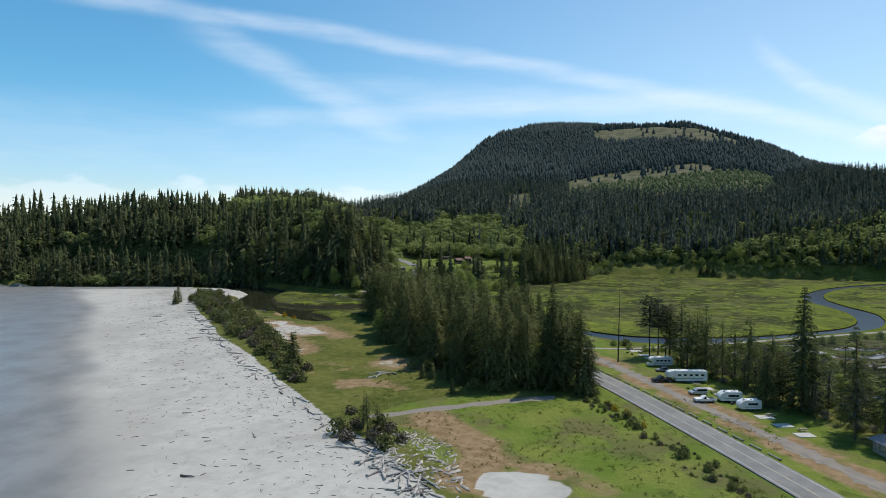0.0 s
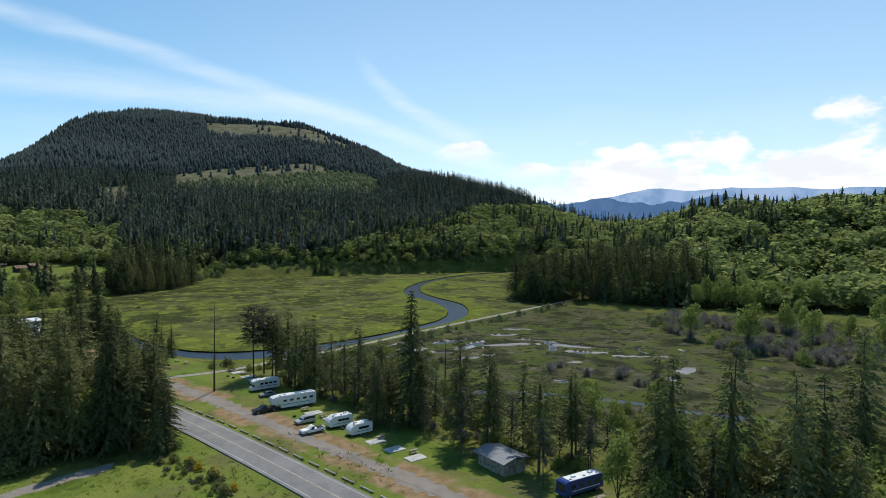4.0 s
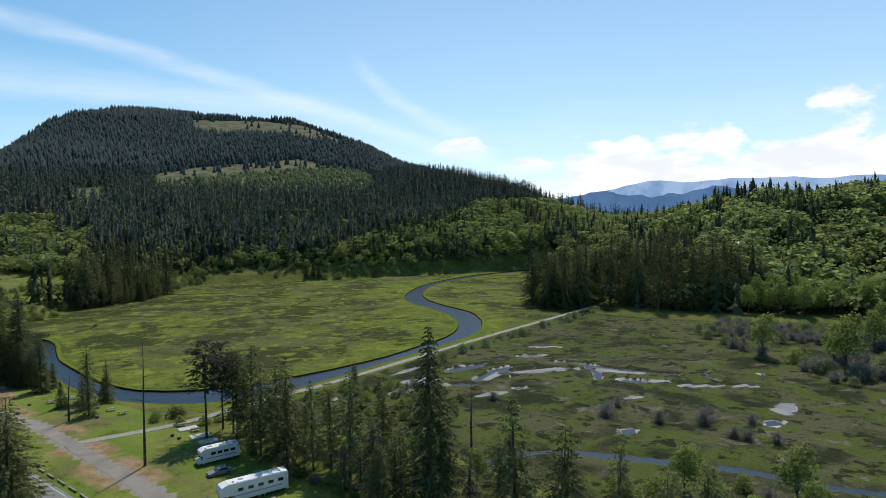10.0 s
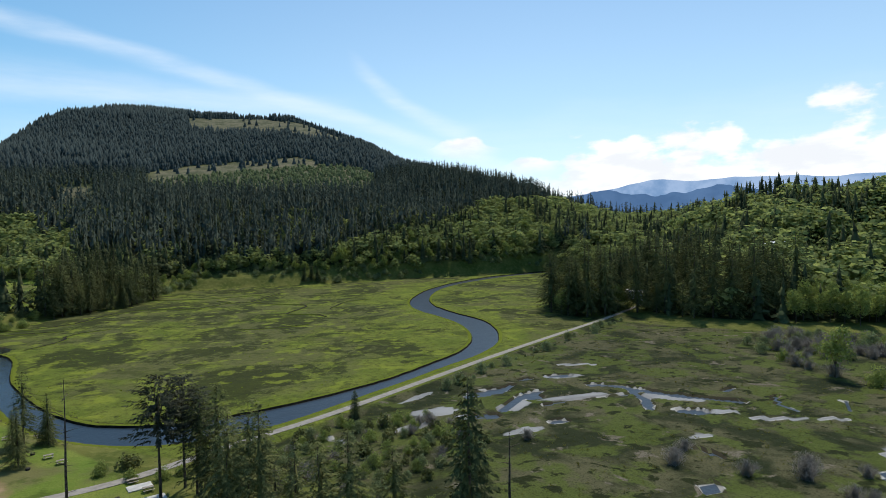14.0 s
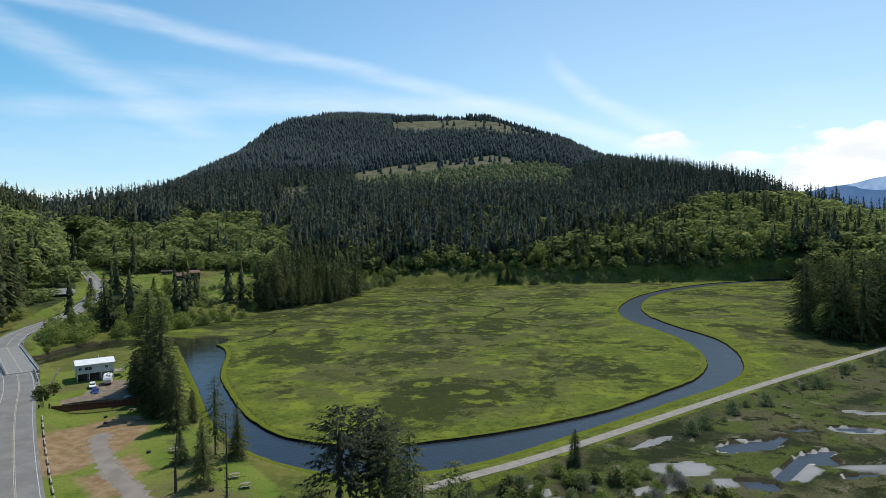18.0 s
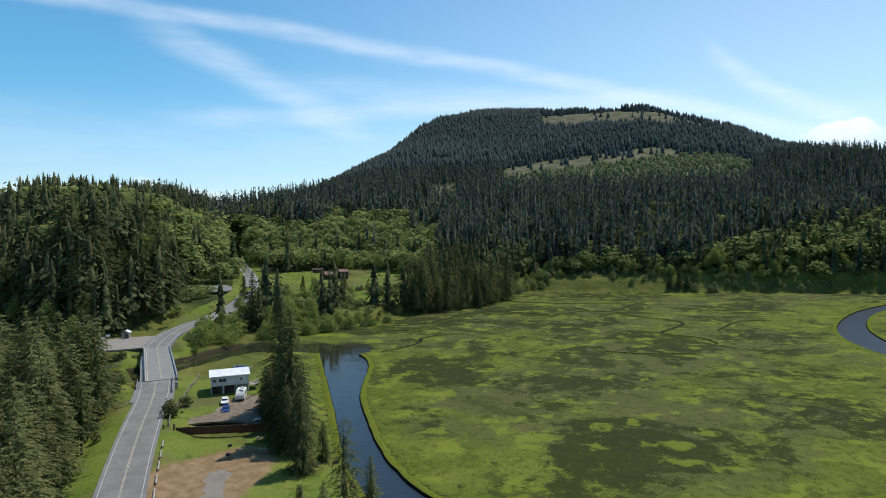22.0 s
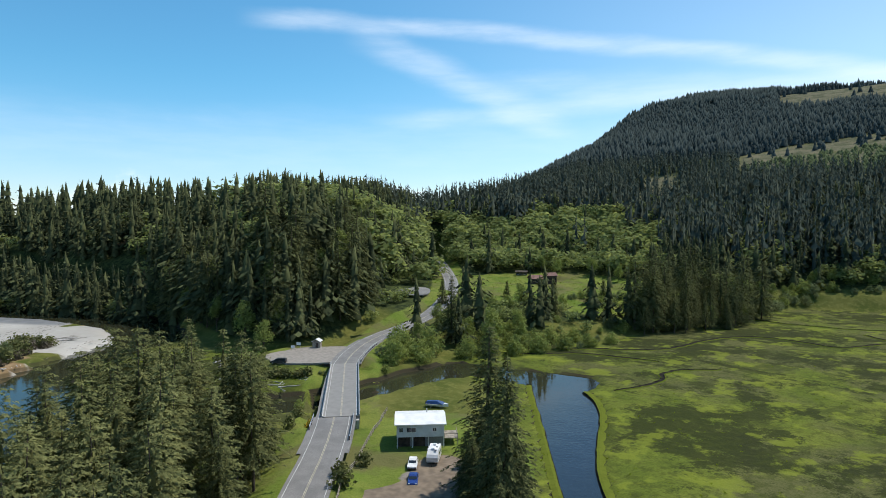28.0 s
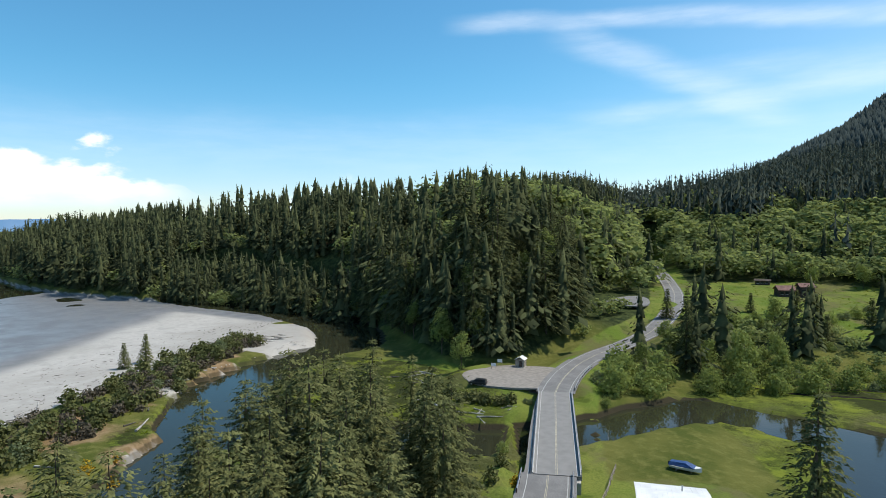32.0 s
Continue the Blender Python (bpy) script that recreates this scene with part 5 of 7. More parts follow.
plant(SPRUCE_B, [(-47, 283.5, 0.62), (-55, 291.5, 0.85), (-63.5, 304, 0.95), (-72, 318, 0.85), (-61, 310, 0.8), (-46.3, 290.9, 0.5), (-14, 165, 0.95), (43, 264, 0.44), (-75, 323, 0.7), (-52, 292, 0.75), (32.1, 169.4, 0.9)])
plant(YOUNG, [(-50.8, 153, 0.45), (-61.5, 166.7, 0.5), (-58, 168, 0.55), (-65, 167, 0.45), (-108.8, 163.3, 1.25), (-267.8, 286.2, 0.85), (-272.2, 293.8, 1.0), (-27.2, 268.7, 0.68), (-15, 163, 0.9), (-180, 470, 1.2), (-160, 500, 0.8), (-150, 520, 0.9), (-36, 262, 0.7)])
plant(HEMLOCKS[1], [(-31, 267, 0.62), (-60, 116.4, 0.56), (-62, 118.5, 0.44), (-58, 118, 0.4)])
plant(PINE, [(6.5, 230.6, 1.06), (3.3, 224.1, 1.08), (9, 226, 0.9)])
plant(FIRS[2], [(-26.9, 251.4, 0.52), (-25.8, 266, 0.5), (-30, 258, 0.42)])
s = [(13.5, 213.8), (15, 206), (18, 210), (22, 205), (20, 200), (25, 199), (28, 194), (31, 190), (29, 184), (34, 182), (38, 178), (36, 172), (44, 174), (45, 163), (41, 158), (48, 152), (46, 146), (52, 147), (55, 141), (58, 134), (60, 146), (50, 160),
     (64, 137), (66, 129), (56, 128), (72, 132), (70, 141), (77, 126), (52, 168), (57, 156), (10, 222), (12, 228)]
mixed(s, [(THIN, 3), (FIRS[1], 2), (FIRS[3], 2), (FIRS[0], 1)], 0.62, 0.95, 5, "trees behind the campsites")
s, _ = scatter_in([(60, 112), (78, 118), (100, 112), (116, 108), (122, 90), (112, 70), (80, 80), (66, 100)], 5.0, 33)
mixed(s, [(ALDER[0], 3), (ALDER[1], 2), (FIRS[0], 1), (FIRS[2], 1), (THIN, 1)], 0.75, 1.2, 6, "trees by the lower campsites")
s, _ = scatter_in([(14, 238), (26, 232), (40, 218), (54, 196), (66, 172), (62, 160), (46, 172), (34, 190), (24, 206), (12, 224)], 5.0, 34)
mixed(s, [(THICKET[0], 3), (THICKET[1], 3), (THIN, 0.3), (TWIG, 2.5), (ALDER[0], 0.3)], 0.6, 1.05, 7)
s, _ = scatter_in([(62, 172), (70, 150), (84, 128), (130, 118), (150, 128), (110, 160), (80, 184)], 6.5, 35)
mixed(s, [(THICKET[0], 3), (ALDER[0], 1.5), (TWIG, 2)], 0.6, 1.0, 8)
# dune shrubs behind the drift line and on the spit
s, _ = scatter_in([(-88, 138), (-132, 178), (-176, 216), (-236, 272), (-268, 300), (-290, 332), (-276, 338), (-246, 306), (-214, 282), (-196, 262), (-168, 232), (-140, 202), (-120, 180)], 3.8, 36, lambda x, y: (value_noise(x, y, 16, 91) > 0.24))
mixed(s, [(BUSH[0], 3), (BUSH[1], 3), (THICKET[1], 0.4)], 0.75, 1.45, 9, "shrubs of the dune")
plant(BUSH[1], [(-56, 112, 1.3), (-62, 110, 1.2), (-64, 118, 1.1), (-55, 118, 1.1), (-50, 113, 1.0), (-70, 128, 1.0), (-101, 150.7, 1.1), (-104.5, 164.8, 1.2), (-109, 160, 1.2)])
plant(BUSH[0], [(-52, 108, 1.0), (-58, 120, 1.1), (-66, 114, 1.2), (-113, 165, 1.1), (-46, 160, 1.0), (-40, 158, 1.1), (-66, 176, 1.1), (-72, 178, 1.0), (-94, 310.5, 0.85), (-92, 302, 0.8), (-89, 299, 0.9)])
# roadside scrub, dike and bridge bushes
r = random.Random(12)
line = cut_line([(-12, 162), (0, 143), (12, 122), (20, 108), (30, 90)], 3.2)
plant(BUSH[0], [(x + r.uniform(-4, 1), y + r.uniform(-2, 2), r.uniform(0.3, 0.65)) for x, y in line], rng=r)
plant(BUSH[1], [(x + r.uniform(-5, 1.5), y + r.uniform(-3, 2), r.uniform(0.2, 0.5)) for x, y in line], rng=r)
plant(THICKET[0], [(x + r.uniform(-6, 0), y + r.uniform(-3, 2), r.uniform(0.14, 0.3)) for x, y in line + line], rng=r)
line = cut_line([(70, 286), (99, 309), (135, 336), (186, 372)], 7.0)
plant(THICKET[1], [(x + r.uniform(2, 4), y + r.uniform(-6, -2), r.choice((0.3, 0.45, 0.6, 1.1))) for x, y in line], rng=r)
plant(THICKET[0], [(-143, 383, 2.03), (-147, 389, 2.03), (-155.9, 404, 2.16), (-142.7, 404, 2.43), (-149, 397, 2.16), (-138, 392, 1.89), (-130, 409, 1.76), (-125, 418, 2.16), (-133, 415, 1.76), (-118, 424, 1.76), (-112, 432, 1.89), (-122, 436, 2.03), (-106, 442, 1.76), (-133, 430, 1.89),
                   (-4, 238, 0.6), (2, 236, 0.7), (-10, 241, 0.6), (8, 240, 0.8), (-185.7, 364.7, 0.5), (-139, 374, 0.6), (-100, 452, 1.3), (-108, 458, 1.4), (-94, 462, 1.2), (-115, 450, 1.6), (-96, 484, 1.4), (-90, 500, 1.3), (-88, 520, 1.5)], rng=r)
plant(ALDER[0], [(-185.7, 364.7, 0.9), (-152, 410, 0.7), (-139, 425, 0.8), (-170, 590, 0.9), (-150, 600, 1.0), (-185, 600, 0.9), (-130, 590, 0.8)], rng=r)
line = cut_line([(-181, 352), (-170, 347), (-152, 360)], 2.6)
plant(THICKET[1], [(x + r.uniform(-1.5, 1), y + r.uniform(-1, 1.5), r.uniform(0.4, 0.6)) for x, y in line], rng=r)
plant(TWIG, [(99.8, 213.2, 1.05), (102, 216, 0.9), (109.5, 204.3, 1.0), (118.6, 199.3, 1.25), (122, 202, 1.2), (120.5, 187.5, 0.9), (125.5, 184.4, 0.8), (119, 190, 0.9), (107, 219, 0.8), (130, 196, 0.8), (60, 252, 0.9), (78, 236, 0.8)], rng=r)
s, _ = scatter_in([(196, 300), (190, 270), (186, 232), (178, 205), (250, 170), (300, 190), (270, 280), (232, 312)], 6.2, 38, lambda x, y: value_noise(x, y, 26, 93) > 0.36)
mixed(s, [(TWIG, 4), (THICKET[1], 1.2), (THICKET[0], 1), (ALDER[0], 0.5)], 0.9, 1.7, 13, "shrubs at the marsh edge")

# understorey behind the campsites
s, _ = scatter_in([(9, 216), (17, 204), (26, 190), (34, 176), (44, 160), (52, 146), (60, 132), (72, 128), (66, 150), (56, 168), (46, 186), (34, 204), (22, 220), (12, 228)], 4.4, 39)
mixed(s, [(THICKET[0], 2), (BUSH[0], 2), (THIN, 1.0), (FIRS[1], 0.3), (TWIG, 1.6)], 0.5, 0.85, 14, "understorey behind the campsites")
# bushes along the far edge of the marsh
r = random.Random(15)
line = cut_line([(-62, 572), (-32, 618), (9, 636), (42, 628), (80, 626), (137, 638), (189, 652), (290, 655)], 4.2)
plant(THICKET[1], [(x + r.uniform(-4, 4), y + r.uniform(-1, 13), r.uniform(0.8, 1.7)) for x, y in line], rng=r)
plant(THICKET[0], [(x + r.uniform(-4, 4), y + r.uniform(3, 18), r.uniform(0.9, 1.9)) for x, y in line[::2]], rng=r)
plant(ALDER[0], [(x + r.uniform(-3, 3), y + r.uniform(10, 24), r.uniform(0.45, 0.8)) for x, y in line[::2]], rng=r)
plant(SPRUCE_B, [(56, 628, 0.75), (62, 630, 0.8), (67, 629, 0.7), (-80, 505, 0.8), (-73, 520, 0.85), (-88, 500, 0.8), (-95, 508, 0.75), (-68, 540, 0.9), (-74, 548, 0.85)], rng=r)

# dense scrub between the lane's end and the dike
s, _ = scatter_in([(-12, 244), (4, 250), (14, 252), (30, 256), (46, 262), (60, 262), (70, 240), (60, 215), (40, 222), (22, 236), (8, 236)], 4.3, 40)
mixed(s, [(THICKET[0], 2), (THICKET[1], 3), (BUSH[0], 2), (TWIG, 1)], 0.5, 0.9, 16, "scrub beside the dike")
# rough bushes over the meadow and round the bridge end
s, _ = scatter_in([(-150, 385), (-140, 400), (-120, 415), (-100, 445), (-90, 500), (-80, 560), (-120, 560), (-150, 500), (-165, 440), (-160, 410)], 6.8, 41, lambda x, y: value_noise(x, y, 14, 99) > 0.45)
mixed(s, [(THICKET[0], 3), (THICKET[1], 2), (ALDER[0], 0.6), (YOUNG, 0.5)], 0.6, 1.3, 17, "bushes of the meadow")
# hedge and shrubs between car park and river
r = random.Random(18)
line = cut_line([(-182, 350), (-172, 345), (-160, 351), (-154, 355)], 2.0)
plant(BUSH[0], [(x + r.uniform(-1.5, 1.5), y + r.uniform(-1.5, 1.5), r.uniform(0.6, 1.0)) for x, y in line], rng=r)
# spruces in a clump beside the house
plant(SPRUCE_B, [(-67, 306, 0.8), (-70.5, 309.5, 0.75), (-59, 302.5, 0.85), (-66, 317, 0.7)], rng=r)

# firs and alders round the house at the far end of the dike
s, _ = scatter_in([(206, 380), (222, 352), (262, 338), (290, 356), (285, 408), (244, 442), (212, 430)], 9.0, 42, lambda x, y: np.hypot(x - 232, y - 418) > 9)
mixed(s, [(HEMLOCKS[0], 3), (HEMLOCKS[1], 2), (SPRUCE_B, 0.6)], 0.95, 1.35, 19, "firs at the end of the dike")
s, _ = scatter_in([(166, 398), (176, 387), (206, 381), (214, 428), (196, 442), (178, 428)], 6.6, 44)
mixed(s, [(HEMLOCKS[0], 3), (HEMLOCKS[1], 2), (ALDER[0], 0.8)], 0.85, 1.3, 21, "firs at the end of the dike")
s, _ = scatter_in([(250, 330), (270, 312), (312, 298), (335, 310), (322, 350), (285, 352)], 7.0, 43)
mixed(s, [(ALDER[0], 3), (ALDER[1], 2)], 0.9, 1.3, 20, "alders at the end of the dike")
# the headland's edge above the car park and the river mouth
s, _ = scatter_in([(-300, 398), (-264, 391), (-240, 382), (-206, 371), (-189, 386), (-190, 432), (-230, 474), (-246, 470), (-212, 428), (-210, 400), (-242, 402), (-300, 414)], 7.5, 45)
mixed(s, [(HEMLOCKS[0], 4), (HEMLOCKS[1], 3), (SPRUCE_B, 1.5), (ALDER[1], 1.6), (ALDER[0], 1.2)], 0.95, 1.25, 23, "trees on the edge of the headland")
# dark firs between the meadow and the marsh
s, _ = scatter_in([(-88, 486), (-58, 520), (-44, 560), (-52, 590), (-84, 580), (-98, 540), (-100, 500)], 7.0, 46)
mixed(s, [(HEMLOCKS[0], 3), (HEMLOCKS[1], 2), (SPRUCE_B, 1), (ALDER[0], 0.7)], 0.75, 1.05, 24, "firs between meadow and marsh")
# alders and bushes where the hill comes down to the marsh
s, _ = scatter_in([(80, 636), (150, 646), (220, 658), (300, 662), (330, 700), (240, 694), (160, 682), (84, 664)], 7.6, 47)
mixed(s, [(THICKET[0], 2), (THICKET[1], 2), (ALDER[0], 2), (ALDER[1], 1)], 0.8, 1.35, 25, "alders under the hill")
# brush along the grove's roadside edge and the verge before the bridge
r = random.Random(22)
line = cut_line([(-20, 178), (-43, 209), (-68, 242), (-93, 276), (-108, 297), (-124, 318), (-128, 330)], 6.0)
plant(BUSH[0], [(x + r.uniform(-2, 2), y + r.uniform(-2, 2), r.uniform(0.4, 0.9)) for x, y in line], rng=r)
plant(THICKET[0], [(x + r.uniform(-4, 0), y + r.uniform(-2, 2), r.uniform(0.35, 0.7)) for x, y in line[::3]], rng=r)

# ---- more materials ----
M["glass"] = plain("dark_window_glass", (0.02, 0.025, 0.03), 0.08, grain=0.05, spec=0.6)
M["tyre"] = plain("tyre_rubber", (0.02, 0.02, 0.02), 0.85, grain=0.1)
M["steel"] = plain("galvanised_steel", (0.42, 0.43, 0.44), 0.45, 0.6, grain=0.12)
M["rv_white"] = plain("rv_shell", (0.74, 0.74, 0.73), 0.35, grain=0.05, scale=0.7)
M["rv_grey"] = plain("grey_graphics", (0.22, 0.23, 0.25), 0.4, grain=0.08)
M["silver"] = plain("silver_paint", (0.46, 0.47, 0.48), 0.3, 0.3, grain=0.05)
M["blue"] = plain("blue_paint", (0.02, 0.05, 0.22), 0.3, grain=0.08)
M["tarp"] = plain("blue_tarpaulin", (0.03, 0.08, 0.22), 0.55, grain=0.2)
M["red_lamp"] = plain("red_lamp_lens", (0.35, 0.02, 0.015), 0.25, grain=0.05)
M["lamp_clear"] = plain("clear_lamp_lens", (0.6, 0.6, 0.58), 0.15, grain=0.05)
M["siding"] = plain("white_siding", (0.66, 0.67, 0.68), 0.6, grain=0.07, scale=0.5)
M["roof_metal"] = plain("white_metal_roof", (0.80, 0.80, 0.79), 0.4, grain=0.06, scale=0.4)
M["dark_wood"] = plain("dark_stained_wood", (0.07, 0.05, 0.04), 0.8, grain=0.25, scale=1.2)
M["red_wood"] = plain("red_brown_boards", (0.12, 0.038, 0.026), 0.8, grain=0.25, scale=1.2)
M["red_roof"] = plain("red_brown_shingles", (0.20, 0.105, 0.085), 0.85, grain=0.18, scale=1.0)
M["wood"] = plain("grey_timber", (0.30, 0.26, 0.21), 0.85, grain=0.22, scale=1.4)
M["concrete"] = plain("pale_concrete", (0.46, 0.45, 0.42), 0.9, grain=0.1, scale=0.8)
M["drift"] = plain("bleached_driftwood", (0.40, 0.375, 0.34), 0.9, grain=0.25, scale=1.0)
M["drift_dark"] = plain("wet_driftwood", (0.13, 0.115, 0.10), 0.9, grain=0.25, scale=1.0)
M["iron"] = plain("rusty_iron", (0.03, 0.025, 0.022), 0.8, grain=0.3)


# ---- bridge ----
ax, ay = BRIDGE_A
bx, by = BRIDGE_B
blen = math.hypot(bx - ax, by - ay)
bdir = math.degrees(math.atan2(by - ay, bx - ax))
bridge = thing("bridge", (ax + bx) / 2, (ay + by) / 2, 4.82, bdir, "two-lane concrete road bridge with low steel railings", "bridge")
part("deck", made((box, (0, 0, -0.42), (blen, 8.8, 0.8))), M["deck"], bridge)
part("wearing_surface", made((box, (0, 0, 0.06), (blen + 0.6, 8.2, 0.1))), M["deck"], bridge)
for off, mat, nm in ((-3.6, "line_white", "edge_line"), (3.6, "line_white", "edge_line"), (-0.12, "line_yellow", "centre_line"), (0.12, "line_yellow", "centre_line")):
    part(nm, made((box, (0, off, 0.118), (blen + 0.6, 0.12, 0.008))), M[mat], bridge)
for sg in (-1, 1):
    part("kerb", made((box, (0, sg * 4.25, 0.14), (blen, 0.3, 0.3), 0, 1, 0.03)), M["concrete"], bridge)
    part("girder", made((box, (0, sg * 3.9, -1.3), (blen, 0.5, 1.0)), (box, (0, sg * 3.9, -1.85), (blen, 0.8, 0.12))), M["dark_wood"], bridge)
    rail = part("railing", made((box, (0, sg * 4.28, 1.08), (blen, 0.14, 0.16), 0, 1, 0.02)), M["steel"], bridge)
    part("lower_rail", made((box, (0, sg * 4.28, 0.72), (blen, 0.08, 0.22), 0, 1, 0.02)), M["steel"], rail)
    n = 24
    for k in range(n + 1):
        part("post", made((box, (-blen / 2 + blen * k / n, sg * 4.33, 0.62), (0.14, 0.1, 0.86))), M["steel"], rail)
for u in (-0.28, 0.28):
    part("pier_cap", made((box, (u * blen, 0, -2.1), (1.0, 9.0, 0.5), 0, 1, 0.05)), M["concrete"], bridge)
    for q in (-3, 0, 3):
        part("pile", made((rod, (u * blen, q, -2.2), (u * blen, q, -7.5), 0.35, 0.35, 10)), M["concrete"], bridge)
for u in (-0.5, 0.5):
    part("abutment", made((box, (u * blen + (0.6 if u > 0 else -0.6), 0, -1.9), (1.4, 8.4, 2.4))), M["concrete"], bridge)


def guard_rail(line, z_up=0.0, label="galvanised steel guardrail beside the bridge end"):
    """A steel beam on posts along a line of places."""
    x0, y0 = line[0]
    g = thing("guardrail", x0, y0, road_z(x0, y0), 0, label, "guardrail")
    loc = [(x - x0, y - y0, road_z(x, y) - road_z(x0, y0)) for x, y in line]
    for a, b in zip(loc, loc[1:]):
        dx, dy = b[0] - a[0], b[1] - a[1]
        l = math.hypot(dx, dy)
        nx, ny = dy / l, -dx / l
        bm = bmesh.new()
        ends = [[bm.verts.new((p[0] + nx * o, p[1] + ny * o, p[2] + h)) for o, h in ((0.0, 0.44), (0.09, 0.5), (0.0, 0.62), (0.09, 0.76), (0.0, 0.84), (-0.04, 0.84), (0.04, 0.76), (-0.04, 0.62), (0.04, 0.5), (-0.04, 0.44))] for p in (a, b)]
        for k in range(10):
            bm.faces.new((ends[0][k], ends[0][(k + 1) % 10], ends[1][(k + 1) % 10], ends[1][k]))
        part("beam", bm, M["steel"], g)
    for x, y, z in loc:
        part("post", made((box, (x, y, z + 0.25), (0.16, 0.16, 1.1))), M["dark_wood"], g)
    return g


def off_line(line, off):
    out = []
    for i, (x, y) in enumerate(line):
        p, q = line[max(0, i - 1)], line[min(len(line) - 1, i + 1)]
        l = math.hypot(q[0] - p[0], q[1] - p[1])
        out.append((x + (q[1] - p[1]) / l * off, y - (q[0] - p[0]) / l * off))
    return out


near = [p for p in road_line if 312 < p[1] < 327]
guard_rail(off_line(near, 4.45))
guard_rail(off_line([p for p in road_line if 318 < p[1] < 327], -4.7))
guard_rail(off_line([p for p in road_line if 366 < p[1] < 392], 4.8))


# ---- vehicles ----
def wheel(parent, x, y, r, w=0.24):
    t = part("wheel", made((rod, (x, y - w / 2, r), (x, y + w / 2, r), r, r, 16)), M["tyre"], parent)
    part("rim", made((rod, (x, y - w / 2 - 0.01, r), (x, y + w / 2 + 0.01, r), r * 0.58, r * 0.58, 12)), M["steel"], t)


def car(name, x, y, rz, paint, label, L=4.6, W=1.85, H=1.5, style="sedan"):
    ob = thing(name, x, y, None, rz, label, "car")
    h = L / 2
    lower = {"sedan": [(-h, 0.35), (-h, 0.92), (-h + 0.15, 1.0), (h - 1.35, 0.98), (h - 0.1, 0.8), (h, 0.6), (h, 0.35)],
             "van": [(-h, 0.35), (-h, 1.05), (h - 1.2, 1.05), (h - 0.1, 0.8), (h, 0.6), (h, 0.35)],
             "pickup": [(-h, 0.55), (-h, 1.15), (h - 1.5, 1.15), (h - 0.15, 1.08), (h, 0.9), (h, 0.5)]}[style]
    cab = {"sedan": [(-h + 0.5, 0.97), (-h + 1.0, H), (h - 2.3, H), (h - 1.3, 0.97)],
           "van": [(-h + 0.05, 1.03), (-h + 0.2, H), (h - 2.0, H), (h - 1.05, 1.03)],
           "pickup": [(-0.3, 1.12), (-0.15, H), (h - 2.4, H), (h - 1.55, 1.12)]}[style]
    part("body", made((prism, lower, -W / 2, W / 2, 0.06, 0.85)), M[paint], ob)
    roof = part("cabin", made((prism, cab, -W / 2 + 0.06, W / 2 - 0.06, 0.16, 1.2)), M[paint], ob)
    x0, x1 = cab[0][0], cab[-1][0]
    x2, x3 = cab[1][0], cab[2][0]
    for sg in (-1, 1):
        part("side_window", made((prism, [(x0 + 0.35, 1.08), (x2 + 0.2, H - 0.12), (x3 - 0.1, H - 0.12), (x1 - 0.45, 1.08)], sg * (W / 2 - 0.10) - 0.05, sg * (W / 2 - 0.10) + 0.05)), M["glass"], roof)
    part("windscreen", made((prism, [(x1 - 0.06, 1.04), (x3 + 0.05, H - 0.08), (x3 + 0.09, H - 0.08), (x1 + 0.0, 1.04)], -W / 2 + 0.22, W / 2 - 0.22)), M["glass"], roof)
    part("rear_window", made((prism, [(x0 + 0.02, 1.08), (x2 - 0.04, H - 0.1), (x2 - 0.0, H - 0.1), (x0 + 0.06, 1.08)], -W / 2 + 0.24, W / 2 - 0.24)), M["glass"], roof)
    if style == "pickup":
        part("cargo_bed", made((box, (-h + 1.05, 0, 1.16), (1.7, W - 0.3, 0.06))), M["black"], ob)
    for sx in (-1, 1):
        for sg in (-1, 1):
            wheel(ob, sx * (h - 0.85), sg * (W / 2 - 0.12), 0.38 if style == "pickup" else 0.33)
    for sg in (-1, 1):
        part("headlight", made((box, (h - 0.05, sg * (W / 2 - 0.28), 0.72), (0.14, 0.34, 0.14), 0, 1, 0.03)), M["lamp_clear"], ob)
        part("tail_light", made((box, (-h + 0.02, sg * (W / 2 - 0.16), 0.86), (0.08, 0.16, 0.26), 0, 1, 0.02)), M["red_lamp"], ob)
    part("bumper", made((box, (h, 0, 0.45), (0.16, W - 0.1, 0.22), 0, 1, 0.04)), M["black"], ob)
    return ob


